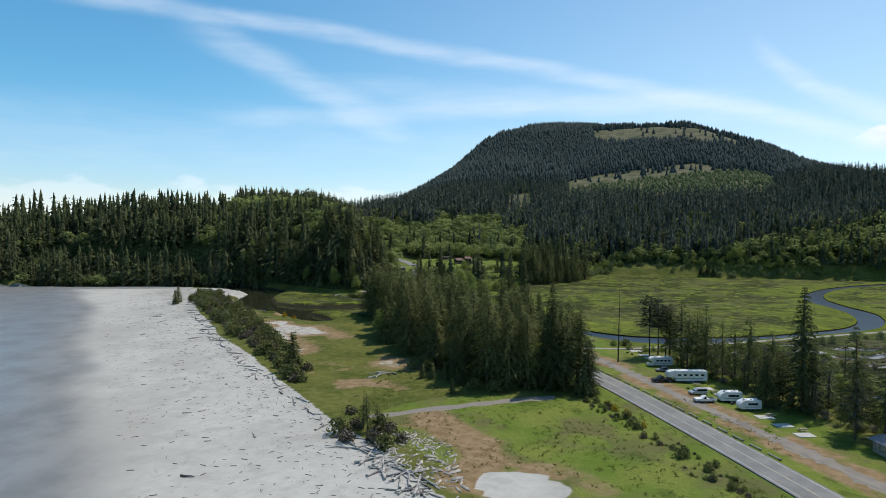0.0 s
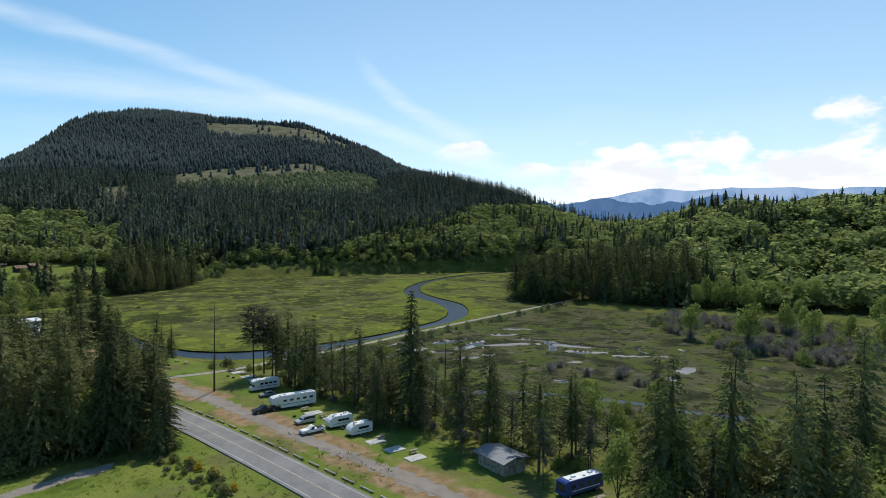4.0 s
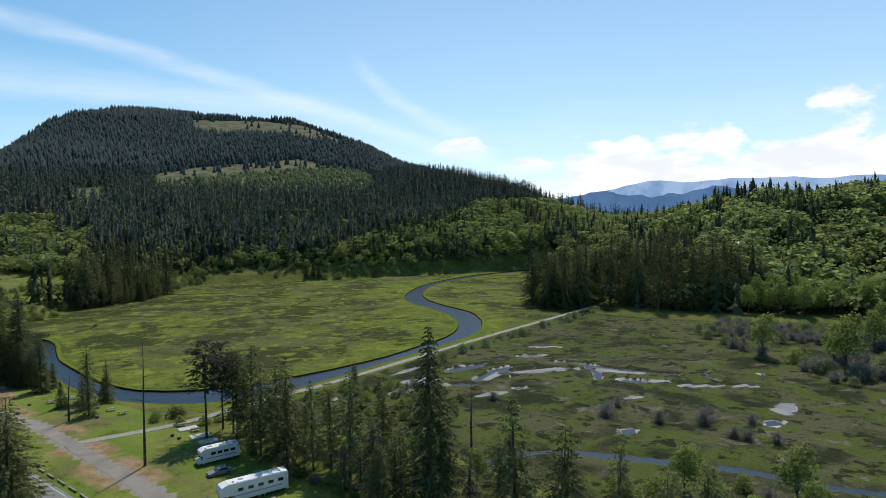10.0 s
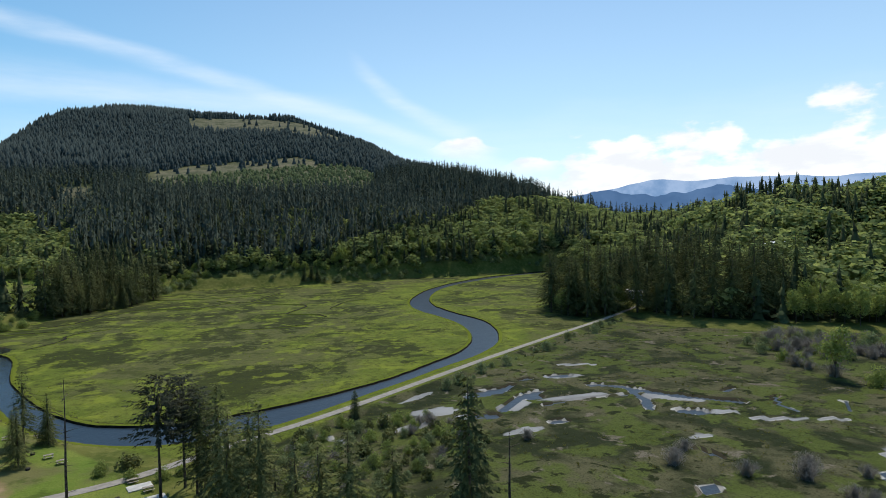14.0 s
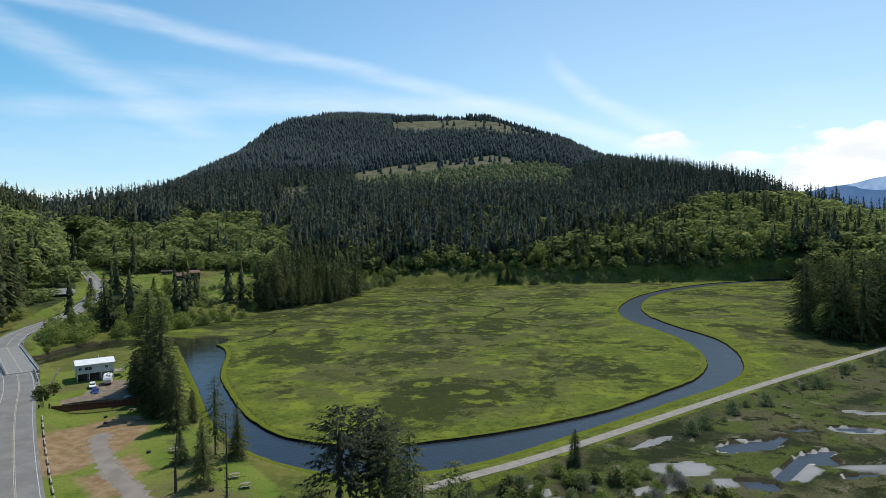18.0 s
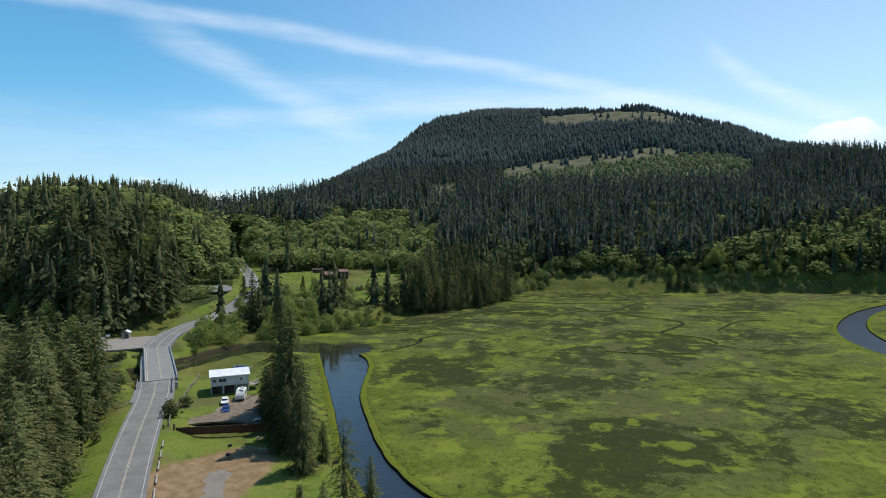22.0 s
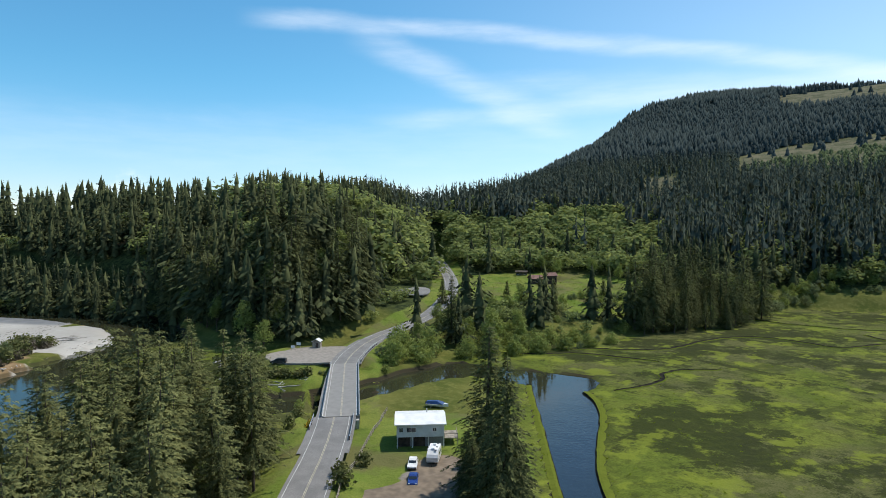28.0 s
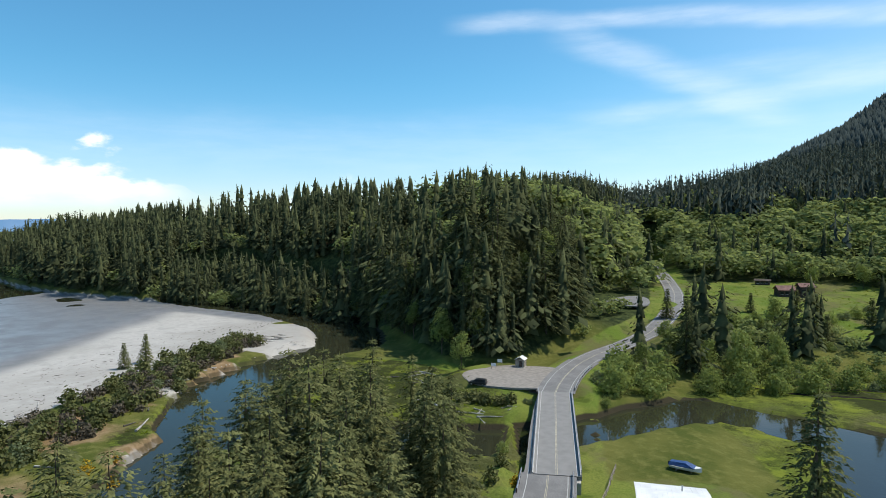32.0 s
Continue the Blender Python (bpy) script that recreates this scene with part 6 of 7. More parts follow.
def trailer(name, x, y, rz, L, H, W, label, style="travel", paint="rv_white"):
    """A caravan, fifth-wheel, motorhome or bus; it faces +x."""
    ob = thing(name, x, y, None, rz, label, "camper")
    h = L / 2
    out = {"travel": [(-h, 0.55), (-h, H - 0.25), (-h + 0.25, H), (h - 1.3, H), (h - 0.35, H - 0.55), (h, H * 0.62), (h - 0.05, 0.9), (h - 0.4, 0.55)],
           "fifth": [(-h, 0.6), (-h, H - 0.15), (-h + 0.15, H), (h - 1.2, H - 0.05), (h - 0.3, H - 0.35), (h, H - 1.0), (h - 0.05, 1.75), (h - 2.3, 1.7), (h - 2.5, 0.6)],
           "motor": [(-h, 0.5), (-h, H - 0.2), (-h + 0.2, H), (h - 1.3, H), (h - 0.55, H - 0.4), (h - 0.5, 2.05), (h - 1.0, 1.95), (h - 0.95, 1.2), (h - 0.1, 1.05), (h, 0.5)],
           "bus": [(-h, 0.6), (-h, H - 0.2), (-h + 0.2, H), (h - 0.6, H), (h - 0.2, H - 0.25), (h, 1.2), (h, 0.6)]}[style]
    body = part("body", made((prism, out, -W / 2, W / 2, 0.08, H - 0.12)), M[paint], ob)
    part("roof_cap", made((box, (-0.3, 0, H + 0.03), (L - 2.2, W - 0.35, 0.08), 0, 0.97, 0.02)), M["roof_metal"], ob)
    for u in (-0.25, 0.18):
        part("air_conditioner", made((box, (u * L, 0, H + 0.2), (0.9, 0.7, 0.28), 0, 0.8, 0.05)), M["rv_white"], ob)
    for u in (-0.38, -0.05, 0.3):
        part("roof_vent", made((box, (u * L, 0.55, H + 0.12), (0.4, 0.4, 0.12), 0, 0.85)), M["rv_grey"], ob)
    n = max(3, int(L / 2.1))
    for sg in (-1, 1):
        for k in range(n):
            u = -h + 1.1 + (L - (3.2 if style != "bus" else 1.6)) * k / n
            part("window", made((box, (u + 0.35, sg * (W / 2 + 0.005), H * 0.66), (0.95, 0.05, 0.55), 0, 1, 0.015)), M["glass"], body)
        part("stripe", made((box, (-0.4, sg * (W / 2 + 0.004), H * 0.40), (L * 0.72, 0.025, 0.16))), M["rv_grey" if paint != "blue" else "rv_white"], body)
    part("door", made((box, (h * 0.25, -W / 2 - 0.012, H * 0.46), (0.68, 0.04, 1.75), 0, 1, 0.015)), M["white"], body)
    part("awning", made((rod, (-h * 0.5, -W / 2 - 0.1, H - 0.25), (h * 0.25, -W / 2 - 0.1, H - 0.25), 0.09, 0.09, 8)), M["rv_grey"], body)
    if style in ("motor", "bus"):
        part("windscreen", made((prism, [(h - 0.93, 1.25), (h - 0.98, 1.9), (h - 0.92, 1.9), (h - 0.80, 1.25)] if style == "motor" else [(h - 0.02, 1.3), (h - 0.2, H - 0.4), (h - 0.14, H - 0.4), (h + 0.05, 1.3)], -W / 2 + 0.25, W / 2 - 0.25)), M["glass"], body)
        spots = (-h + 1.6, h - 1.2)
    else:
        spots = (-h * 0.28, -h * 0.28 + 0.95)
        part("hitch", made((rod, (h - 0.4, 0.4, 0.55), (h + 0.9, 0, 0.5), 0.06), (rod, (h - 0.4, -0.4, 0.55), (h + 0.9, 0, 0.5), 0.06)), M["iron"], ob)
        part("jack", made((rod, (h + 0.5, 0, 0), (h + 0.5, 0, 0.9), 0.05)), M["iron"], ob)
    for u in spots:
        for sg in (-1, 1):
            wheel(ob, u, sg * (W / 2 - 0.15), 0.38)
    part("chassis", made((box, (0, 0, 0.5), (L - 1.2, W - 0.5, 0.2))), M["iron"], ob)
    return ob


def facing(ax, ay, bx, by):
    """Centre and heading of a thing that reaches from its rear to its nose."""
    return (ax + bx) / 2, (ay + by) / 2, math.degrees(math.atan2(by - ay, bx - ax))


cx, cy, hd = facing(19.6, 192.4, 7.7, 188.4)
trailer("fifth_wheel_trailer", cx, cy, hd, 12.2, 3.7, 2.5, "long white fifth-wheel trailer with dark windows", "fifth")
cx, cy, hd = facing(9.6, 188.2, 3.4, 185.4)
car("pickup_truck", cx, cy, hd, "black", "black pickup truck hitched to the long trailer", 6.0, 2.0, 1.9, "pickup")
cx, cy, hd = facing(10.6, 211.6, 2.4, 208.6)
trailer("motorhome", cx, cy, hd, 8.4, 3.2, 2.4, "white motorhome with a cab-over bunk and grey stripe", "motor")
cx, cy, hd = facing(18.2, 176.6, 13.6, 174.6)
car("minivan", cx, cy, hd, "silver", "silver minivan parked on the grass", 5.0, 1.95, 1.75, "van")
cx, cy, hd = facing(19.6, 168.6, 14.4, 166.8)
car("pickup_truck", cx, cy, hd, "white", "white pickup truck parked by the gravel lane", 5.6, 1.95, 1.8, "pickup")
cx, cy, hd = facing(26.4, 172.4, 20.6, 170.4)
trailer("travel_trailer", cx, cy, hd, 6.2, 2.9, 2.4, "small white travel trailer with a rounded nose", "travel")
cx, cy, hd = facing(30.0, 165.8, 24.6, 163.6)
trailer("travel_trailer", cx, cy, hd, 5.8, 2.8, 2.3, "small white travel trailer under the spruces", "travel")
cx, cy, hd = facing(65.4, 124.4, 56.4, 122.0)
trailer("camper_bus", cx, cy, hd, 9.4, 3.1, 2.5, "blue converted bus with a grey roof", "bus", "blue")
cx, cy, hd = facing(9.5, 203.5, 5.0, 201.8)
car("car", cx, cy, hd, "rv_grey", "dark grey car beside the motorhome", 4.5, 1.8, 1.5, "sedan")
cx, cy, hd = facing(-85.0, 322.0, -82.6, 317.0)
trailer("camper_trailer", cx, cy, hd, 5.2, 2.7, 2.2, "small white camper trailer beside the house", "travel")
cx, cy, hd = facing(-87.0, 317.2, -84.6, 313.2)
car("car", cx, cy, hd, "white", "white car parked on the drive by the house", 4.4, 1.8, 1.5, "sedan")
cx, cy, hd = facing(-83.2, 312.0, -80.8, 308.2)
car("car", cx, cy, hd, "blue", "blue car parked on the drive by the house", 4.3, 1.8, 1.5, "sedan")
cx, cy, hd = facing(-68.2, 306.0, -72.6, 303.6)
car("car", cx, cy, hd, "silver", "silver car parked behind the board fence", 4.5, 1.8, 1.45, "sedan")
cx, cy, hd = facing(-166.2, 357.6, -171.0, 354.6)
car("car", cx, cy, hd, "black", "dark car on the gravel car park", 5.0, 1.9, 1.7, "van")
cx, cy, hd = facing(354, 342, 359, 343)
car("car", cx, cy, hd, "white", "white car on the far roadside", 5.0, 1.9, 1.7, "van")


# ---- picnic tables, pads, fire rings ----
def picnic_table():
    ob = tagged(new("picnic_table"), "weathered grey timber picnic table with two benches", "table", "picnic tables of the campground")
    for k in range(5):
        part("tabletop_board", made((box, (0, -0.34 + 0.17 * k, 0.76), (1.9, 0.155, 0.045))), M["wood"], ob)
    for sg in (-1, 1):
        part("bench", made((box, (0, sg * 0.78, 0.45), (1.9, 0.28, 0.045), 0, 1, 0.01)), M["wood"], ob)
        part("brace", made((box, (sg * 0.7, 0, 0.43), (0.05, 1.75, 0.1))), M["wood"], ob)
        for q in (-1, 1):
            part("leg", made((rod, (sg * 0.7, q * 0.62, 0.0), (sg * 0.7, q * 0.22, 0.74), 0.05, 0.05, 5)), M["wood"], ob)
    return ob


def set_out(proto, spots, dz=0.0):
    """Put a thing at the first (x, y, turn) and copies at the others."""
    zs = heights([(s[0], s[1]) for s in spots])
    for k, ((x, y, rz), z) in enumerate(zip(spots, zs)):
        m = pose(x, y, z + dz, 0, 0, rz)
        if k == 0:
            proto.matrix_basis = m
        else:
            copy_thing(proto, m)


set_out(picnic_table(), [(-3.4, 236.4, 20), (0.2, 231.0, 20), (16.6, 186.6, 25), (20.5, 179.5, 20), (14.5, 200, 20), (31.5, 160, 25), (36.5, 149.5, 20), (62.7, 119, 15), (-63.5, 295.8, 30), (-59.2, 289.6, 25), (-40.2, 268.2, 30),
                         (-22.6, 254.9, 20), (-19, 250.6, 20), (-36, 272, 10), (-30, 274, 40)], 0.0)


def concrete_pad():
    ob = new("concrete_pad", None)
    tagged(ob, "flat pale concrete pad on the grass", "pad", "concrete pads of the campsites")
    part("slab", made((box, (0, 0, 0.03), (4.2, 2.8, 0.24), 0, 1, 0.03)), M["concrete"], ob)
    return ob


set_out(concrete_pad(), [(-1.6, 233.2, 20), (1.6, 227.2, 20), (3.8, 222.5, 20), (18.5, 183.5, 20), (30, 158.4, 22), (33, 152.4, 22), (36.2, 146.6, 22), (62.6, 115.4, 14), (22.5, 178, 20)], 0.02)


def fire_ring():
    ob = tagged(new("fire_ring"), "low rusty iron fire ring on the grass", "fire ring", "fire rings of the campsites")
    bm = bmesh.new()
    rod(bm, (0, 0, 0), (0, 0, 0.38), 0.42, 0.42, 14)
    part("ring", bm, M["iron"], ob)
    part("grate", made((box, (0, 0.1, 0.41), (0.7, 0.45, 0.03))), M["iron"], ob)
    return ob


set_out(fire_ring(), [(-4.5, 229, 0), (-2.8, 226.6, 0), (13.6, 181, 0), (-68, 291, 0), (-65.5, 286.5, 0), (-45, 267, 0), (-24.5, 249, 0), (24, 169, 0), (-26.5, 258, 0)])

# ---- snag and dead tree ----
for x, y, H, n, lab in ((-7.3, 211.0, 26.5, 22, "tall bare dead pole of a tree beside the lane"), (-30.6, 248.2, 12.0, 16, "leafless dead tree with crooked limbs"), (60, 204, 15, 14, "thin grey dead tree above the creek")):
    sn = thing("dead_tree", x, y, None, 0, lab, "tree")
    part("trunk", trunk_mesh(tr, H, 0.30, 0.35, n), M["bark"], sn)
    for k in range(5):
        a = tr.random() * 6.28
        z = H * (0.5 + 0.09 * k)
        part("limb", made((rod, (0, 0, z), (1.6 * math.cos(a), 1.6 * math.sin(a), z + 0.5), 0.08, 0.03, 5), (rod, (1.6 * math.cos(a), 1.6 * math.sin(a), z + 0.5), (2.5 * math.cos(a + 0.3), 2.5 * math.sin(a + 0.3), z + 0.4), 0.04, 0.015, 4)), M["bark"], sn)


# ---- house by the river ----
def house():
    cx, cy = -92.4, 327.0
    ob = thing("house", cx, cy, 2.95, math.degrees(math.atan2(5.7, 7.7)), "white two-storey house with a low white metal roof", "house")
    W, D, H = 9.8, 8.2, 5.0
    lower = part("lower_wall", made((box, (0, 0.5, 1.2), (W - 0.3, D - 1.2, 2.4))), M["rv_grey"], ob)
    upper = part("upper_wall", made((box, (0, 0, 3.7), (W, D, 2.6))), M["siding"], ob)
    for k in range(11):
        part("siding_board", made((box, (0, -D / 2 - 0.012, 2.5 + 0.235 * k), (W + 0.02, 0.03, 0.215), 0, 1)), M["siding"], upper)
    bm = bmesh.new()
    prism(bm, [(-D / 2 - 0.55, 5.0), (-D / 2 - 0.55, 5.16), (0, 6.0), (D / 2 + 0.55, 5.16), (D / 2 + 0.55, 5.0), (0, 5.8)], -W / 2 - 0.45, W / 2 + 0.45)
    bmesh.ops.rotate(bm, verts=bm.verts, cent=(0, 0, 0), matrix=Matrix.Rotation(radians(90), 3, "Z"))
    roof = part("roof", bm, M["roof_metal"], ob)
    slope = math.atan2(0.84, D / 2 + 0.55)
    for sg in (-1, 1):
        for k in range(15):
            bm = bmesh.new()
            x = -W / 2 - 0.3 + (W + 0.6) * k / 14
            rod(bm, (x, sg * (D / 2 + 0.5), 5.19), (x, 0, 6.02), 0.03, 0.03, 4)
            part("seam", bm, M["roof_metal"], roof)
        part("gable_wall", made((prism, [(-D / 2, 4.9), (0, 5.82), (D / 2, 4.9)], -0.05, 0.05)), M["siding"], ob).matrix_local = pose(sg * (W / 2 - 0.06), 0, 0, 0, 0, 90)
    for x, w, h in ((-1.9, 1.9, 1.0), (2.9, 0.8, 0.8), (-4.0, 0.8, 0.9)):
        win = part("window", made((box, (x, -D / 2 - 0.03, 3.9), (w, 0.08, h))), M["glass"], ob)
        for fx, fz, fw, fh in ((x, 3.9 + h / 2, w + 0.16, 0.08), (x, 3.9 - h / 2, w + 0.16, 0.08), (x - w / 2, 3.9, 0.08, h), (x + w / 2, 3.9, 0.08, h), (x, 3.9, 0.05, h)):
            part("frame_bar", made((box, (fx, -D / 2 - 0.07, fz), (fw, 0.06, fh))), M["white"], win)
    for x in (-3.4, -0.2):
        part("garage_door", made((box, (x, -D / 2 + 1.08, 1.1), (2.4, 0.06, 2.1))), M["dark_wood"], ob)
    for x in (-W / 2 + 0.1, -1.7, 1.6, W / 2 - 0.1):
        part("post", made((box, (x, -D / 2 + 0.15, 1.2), (0.16, 0.16, 2.4))), M["white"], ob)
    deck = part("deck", made((box, (W / 2 + 1.5, -0.5, 1.5), (3.0, 4.5, 0.16))), M["wood"], ob)
    for u, v in ((0.2, -2.6), (2.9, -2.6), (2.9, 1.6), (2.9, -0.5), (1.5, -2.6)):
        part("deck_post", made((box, (W / 2 + u, v, 1.2), (0.1, 0.1, 2.6))), M["wood"], deck)
    part("handrail", made((box, (W / 2 + 1.5, -2.6, 2.45), (3.0, 0.08, 0.08)), (box, (W / 2 + 2.9, -0.5, 2.45), (0.08, 4.3, 0.08))), M["wood"], deck)
    part("chimney_pipe", made((rod, (1.5, 1.5, 5.4), (1.5, 1.5, 6.6), 0.12, 0.12, 10)), M["steel"], ob)


house()


# ---- fences ----
def board_fence():
    """The red-brown board wall across the end of the field."""
    a, b = Vector((-82.6, 292.4)), Vector((-62.0, 300.6))
    L = (b - a).length
    ob = thing("board_fence", *(a + b) / 2, 2.6, math.degrees(math.atan2(b.y - a.y, b.x - a.x)), "dark red-brown board fence at the end of the field", "fence")
    n = 60
    mesh = None
    for k in range(n):
        x = -L / 2 + L * (k + 0.5) / n
        if mesh is None:
            first = part("board", made((box, (0, 0, 0.85), (L / n * 0.94, 0.05, 1.7))), M["red_wood"], ob)
            mesh = first.data
        else:
            first = new("board", mesh)
            first.parent = ob
        first.location = (x, 0.02 * (k % 2), 0.0)
    for k in range(9):
        part("post", made((box, (-L / 2 + L * k / 8, 0.12, 0.95), (0.16, 0.16, 2.1))), M["dark_wood"], ob)
    part("top_rail", made((box, (0, 0.02, 1.74), (L, 0.18, 0.06))), M["dark_wood"], ob)
    part("gate_post", made((box, (-L / 2 - 0.4, 0, 1.2), (0.3, 0.3, 2.8), 0, 1, 0.02)), M["dark_wood"], ob)
    part("gate_post", made((box, (-L / 2 - 2.6, 0, 1.2), (0.3, 0.3, 2.8), 0, 1, 0.02)), M["dark_wood"], ob)


board_fence()


def rail_fence(line, label, h=1.1):
    line = cut_line(line, 2.6)
    zs = heights(line)
    x0, y0, z0 = line[0][0], line[0][1], zs[0]
    ob = thing("rail_fence", x0, y0, z0, 0, label, "fence")
    loc = [(x - x0, y - y0, z - z0) for (x, y), z in zip(line, zs)]
    for p in loc:
        part("post", made((box, (p[0], p[1], p[2] + h / 2 - 0.1), (0.14, 0.14, h + 0.2))), M["wood"], ob)
    for p, q in zip(loc, loc[1:]):
        for dz in (0.35, 0.68, 1.0):
            part("rail", made((rod, (p[0], p[1], p[2] + dz * h), (q[0], q[1], q[2] + dz * h), 0.05, 0.05, 5)), M["wood"], ob)


rail_fence([(-112.8, 341.5), (-105.5, 328.0), (-98.6, 315.4), (-93.5, 306.5), (-88.6, 298.2), (-84.6, 292.6)], "grey timber post-and-rail fence beside the road")


def log_barrier(line, label):
    """Low squared logs end to end along the verge."""
    pts = cut_line(line, 6.0)
    zs = heights(pts)
    for (p, q), (z, z2) in zip(zip(pts, pts[1:]), zip(zs, zs[1:])):
        ob = thing("barrier_log", p[0], p[1], z, 0, label, "log", "barrier logs along the road")
        v = Vector((q[0] - p[0], q[1] - p[1], z2 - z)) * 0.66
        part("log", made((rod, (0, 0, 0.28), tuple(v + Vector((0, 0, 0.28))), 0.17, 0.15, 7)), M["drift"], ob)
        for u in (0.12, 0.88):
            part("block", made((box, (v.x * u, v.y * u, v.z * u + 0.08), (0.3, 0.3, 0.26))), M["dark_wood"], ob)


log_barrier([p for p in off_line(cut_line(ROAD, 6.0), 5.6) if 122 < p[1] < 226], "long grey log laid as a low road barrier")
log_barrier([p for p in off_line(cut_line(ROAD, 6.0), 5.4) if 234 < p[1] < 288], "pale log laid as a low road barrier")


# ---- kiosk, signs, boat ----
kio = thing("kiosk", -175.2, 380.0, None, 25, "small pale kiosk with a gable roof by the car park", "kiosk")
part("wall", made((box, (0, 0, 1.2), (2.8, 2.2, 2.4))), M["wood"], kio)
bm = made((prism, [(-1.6, 2.3), (0, 3.2), (1.6, 2.3), (1.6, 2.45), (0, 3.35), (-1.6, 2.45)], -1.5, 1.5))
part("roof", bm, M["roof_metal"], kio)
part("door", made((box, (0.3, -1.12, 1.0), (0.9, 0.06, 1.95))), M["dark_wood"], kio)
part("plinth", made((box, (0, 0, 0.0), (3.0, 2.4, 0.3))), M["concrete"], kio)
for x, y, rz in ((-180.5, 376.0, 30), (-178, 371, 30)):
    sg = thing("notice_board", x, y, None, rz, "white notice board on two timber posts", "sign")
    part("panel", made((box, (0, 0, 1.5), (1.5, 0.06, 1.0))), M["white"], sg)
    for u in (-0.7, 0.7):
        part("post", made((box, (u, 0.06, 1.0), (0.1, 0.1, 2.1))), M["wood"], sg)
boat = thing("motor_boat", -104.0, 351.0, None, 15, "white motor boat under a blue cover on the lawn", "boat")
bm = bmesh.new()
rows = []
for x, w, z in ((-2.8, 1.0, 0.95), (-1.0, 1.15, 0.95), (1.2, 0.95, 1.05), (2.4, 0.45, 1.2), (3.0, 0.03, 1.3)):
    rows.append([bm.verts.new((x, -w, z)), bm.verts.new((x, -w * 0.75, 0.45)), bm.verts.new((x, 0, 0.25 + 0.04 * max(0, x))), bm.verts.new((x, w * 0.75, 0.45)), bm.verts.new((x, w, z))])
for r, s in zip(rows, rows[1:]):
    for k in range(4):
        bm.faces.new((r[k], r[k + 1], s[k + 1], s[k]))
    bm.faces.new((r[4], r[0], s[0], s[4]))
bm.faces.new(rows[0])
part("hull", bm, M["rv_white"], boat)
part("cover", made((prism, [(-2.9, 0.95), (-2.7, 1.5), (0.2, 1.75), (1.6, 1.2), (1.9, 1.05)], -0.95, 0.95, 0.35, 1.2)), M["tarp"], boat)
part("cradle", made((box, (-1.5, 0, 0.2), (0.2, 1.6, 0.5)), (box, (1.2, 0, 0.2), (0.2, 1.2, 0.5))), M["wood"], boat)
part("outboard", made((box, (-3.0, 0, 0.9), (0.35, 0.35, 0.8), 0, 0.8, 0.05)), M["black"], boat)
# a mooring pole leans in the river
pole = thing("mooring_pole", -124.0, 354.5, -1.0, 0, "thin pale leaning pole in the river", "pole")
part("shaft", made((rod, (0, 0, 0), (-1.2, 1.5, 4.2), 0.08, 0.05, 6)), M["drift"], pole)


# ---- car parks ----
def pad_mesh(outline, z, thick):
    bm = bmesh.new()
    top = [bm.verts.new((x, y, z)) for x, y in outline]
    low = [bm.verts.new((x, y, z - thick)) for x, y in outline]
    n = len(outline)
    bm.faces.new(top)
    bm.faces.new(low[::-1])
    for k in range(n):
        bm.faces.new((top[k], low[k], low[(k + 1) % n], top[(k + 1) % n]))
    return bm


tagged(finish("parking_lot_1", pad_mesh(rounded([(-184, 362), (-177, 378), (-170, 386), (-161, 388), (-151, 370), (-158, 361), (-170, 354)], True), 4.72, 0.5), M["gravel"]), "pale gravel car park by the bridge", "car park", kind="structure")
tagged(finish("parking_lot_2", pad_mesh(rounded([(-214, 470), (-196, 466), (-190, 474), (-206, 498), (-218, 502)], True), 13.45, 0.5), M["asphalt"]), "grey asphalt car park above the road", "car park", kind="structure")
tagged(finish("drive", pad_mesh(rounded([(-91, 297), (-86, 296), (-80, 302), (-66, 304), (-66, 312), (-76, 322), (-84, 324), (-87, 318), (-82, 308)], True), 3.12, 0.4), M["dirt"]), "brown gravel drive in front of the house", "drive", kind="structure")


# ---- far houses ----
def cottage(x, y, rz, L, D, H, wall, roof_m, label, z=None):
    ob = thing("cottage", x, y, z, rz, label, "house")
    part("wall", made((box, (0, 0, H / 2 - 0.3), (L, D, H + 0.6))), M[wall], ob)
    bm = made((prism, [(-D / 2 - 0.6, H), (0, H + D * 0.28), (D / 2 + 0.6, H), (D / 2 + 0.6, H + 0.2), (0, H + D * 0.28 + 0.2), (-D / 2 - 0.6, H + 0.2)], -L / 2 - 0.6, L / 2 + 0.6))
    bmesh.ops.rotate(bm, verts=bm.verts, cent=(0, 0, 0), matrix=Matrix.Rotation(radians(90), 3, "Z"))
    part("roof", bm, M[roof_m], ob)
    for sg in (-1, 1):
        part("gable_wall", made((prism, [(-D / 2, H - 0.05), (0, H + D * 0.28 - 0.06), (D / 2, H - 0.05)], -0.05, 0.05)), M[wall], ob).matrix_local = pose(sg * (L / 2 - 0.06), 0, 0, 0, 0, 90)
    for u in (-0.3, 0.0, 0.3):
        win = part("window", made((box, (u * L, -D / 2 - 0.03, H * 0.6), (1.3, 0.08, 1.1))), M["glass"], ob)
        part("sill", made((box, (u * L, -D / 2 - 0.1, H * 0.6 - 0.6), (1.5, 0.12, 0.08))), M["white"], win)
    part("door", made((box, (0.16 * L, -D / 2 - 0.04, 1.0), (0.95, 0.08, 2.0))), M["dark_wood"], ob)
    return ob


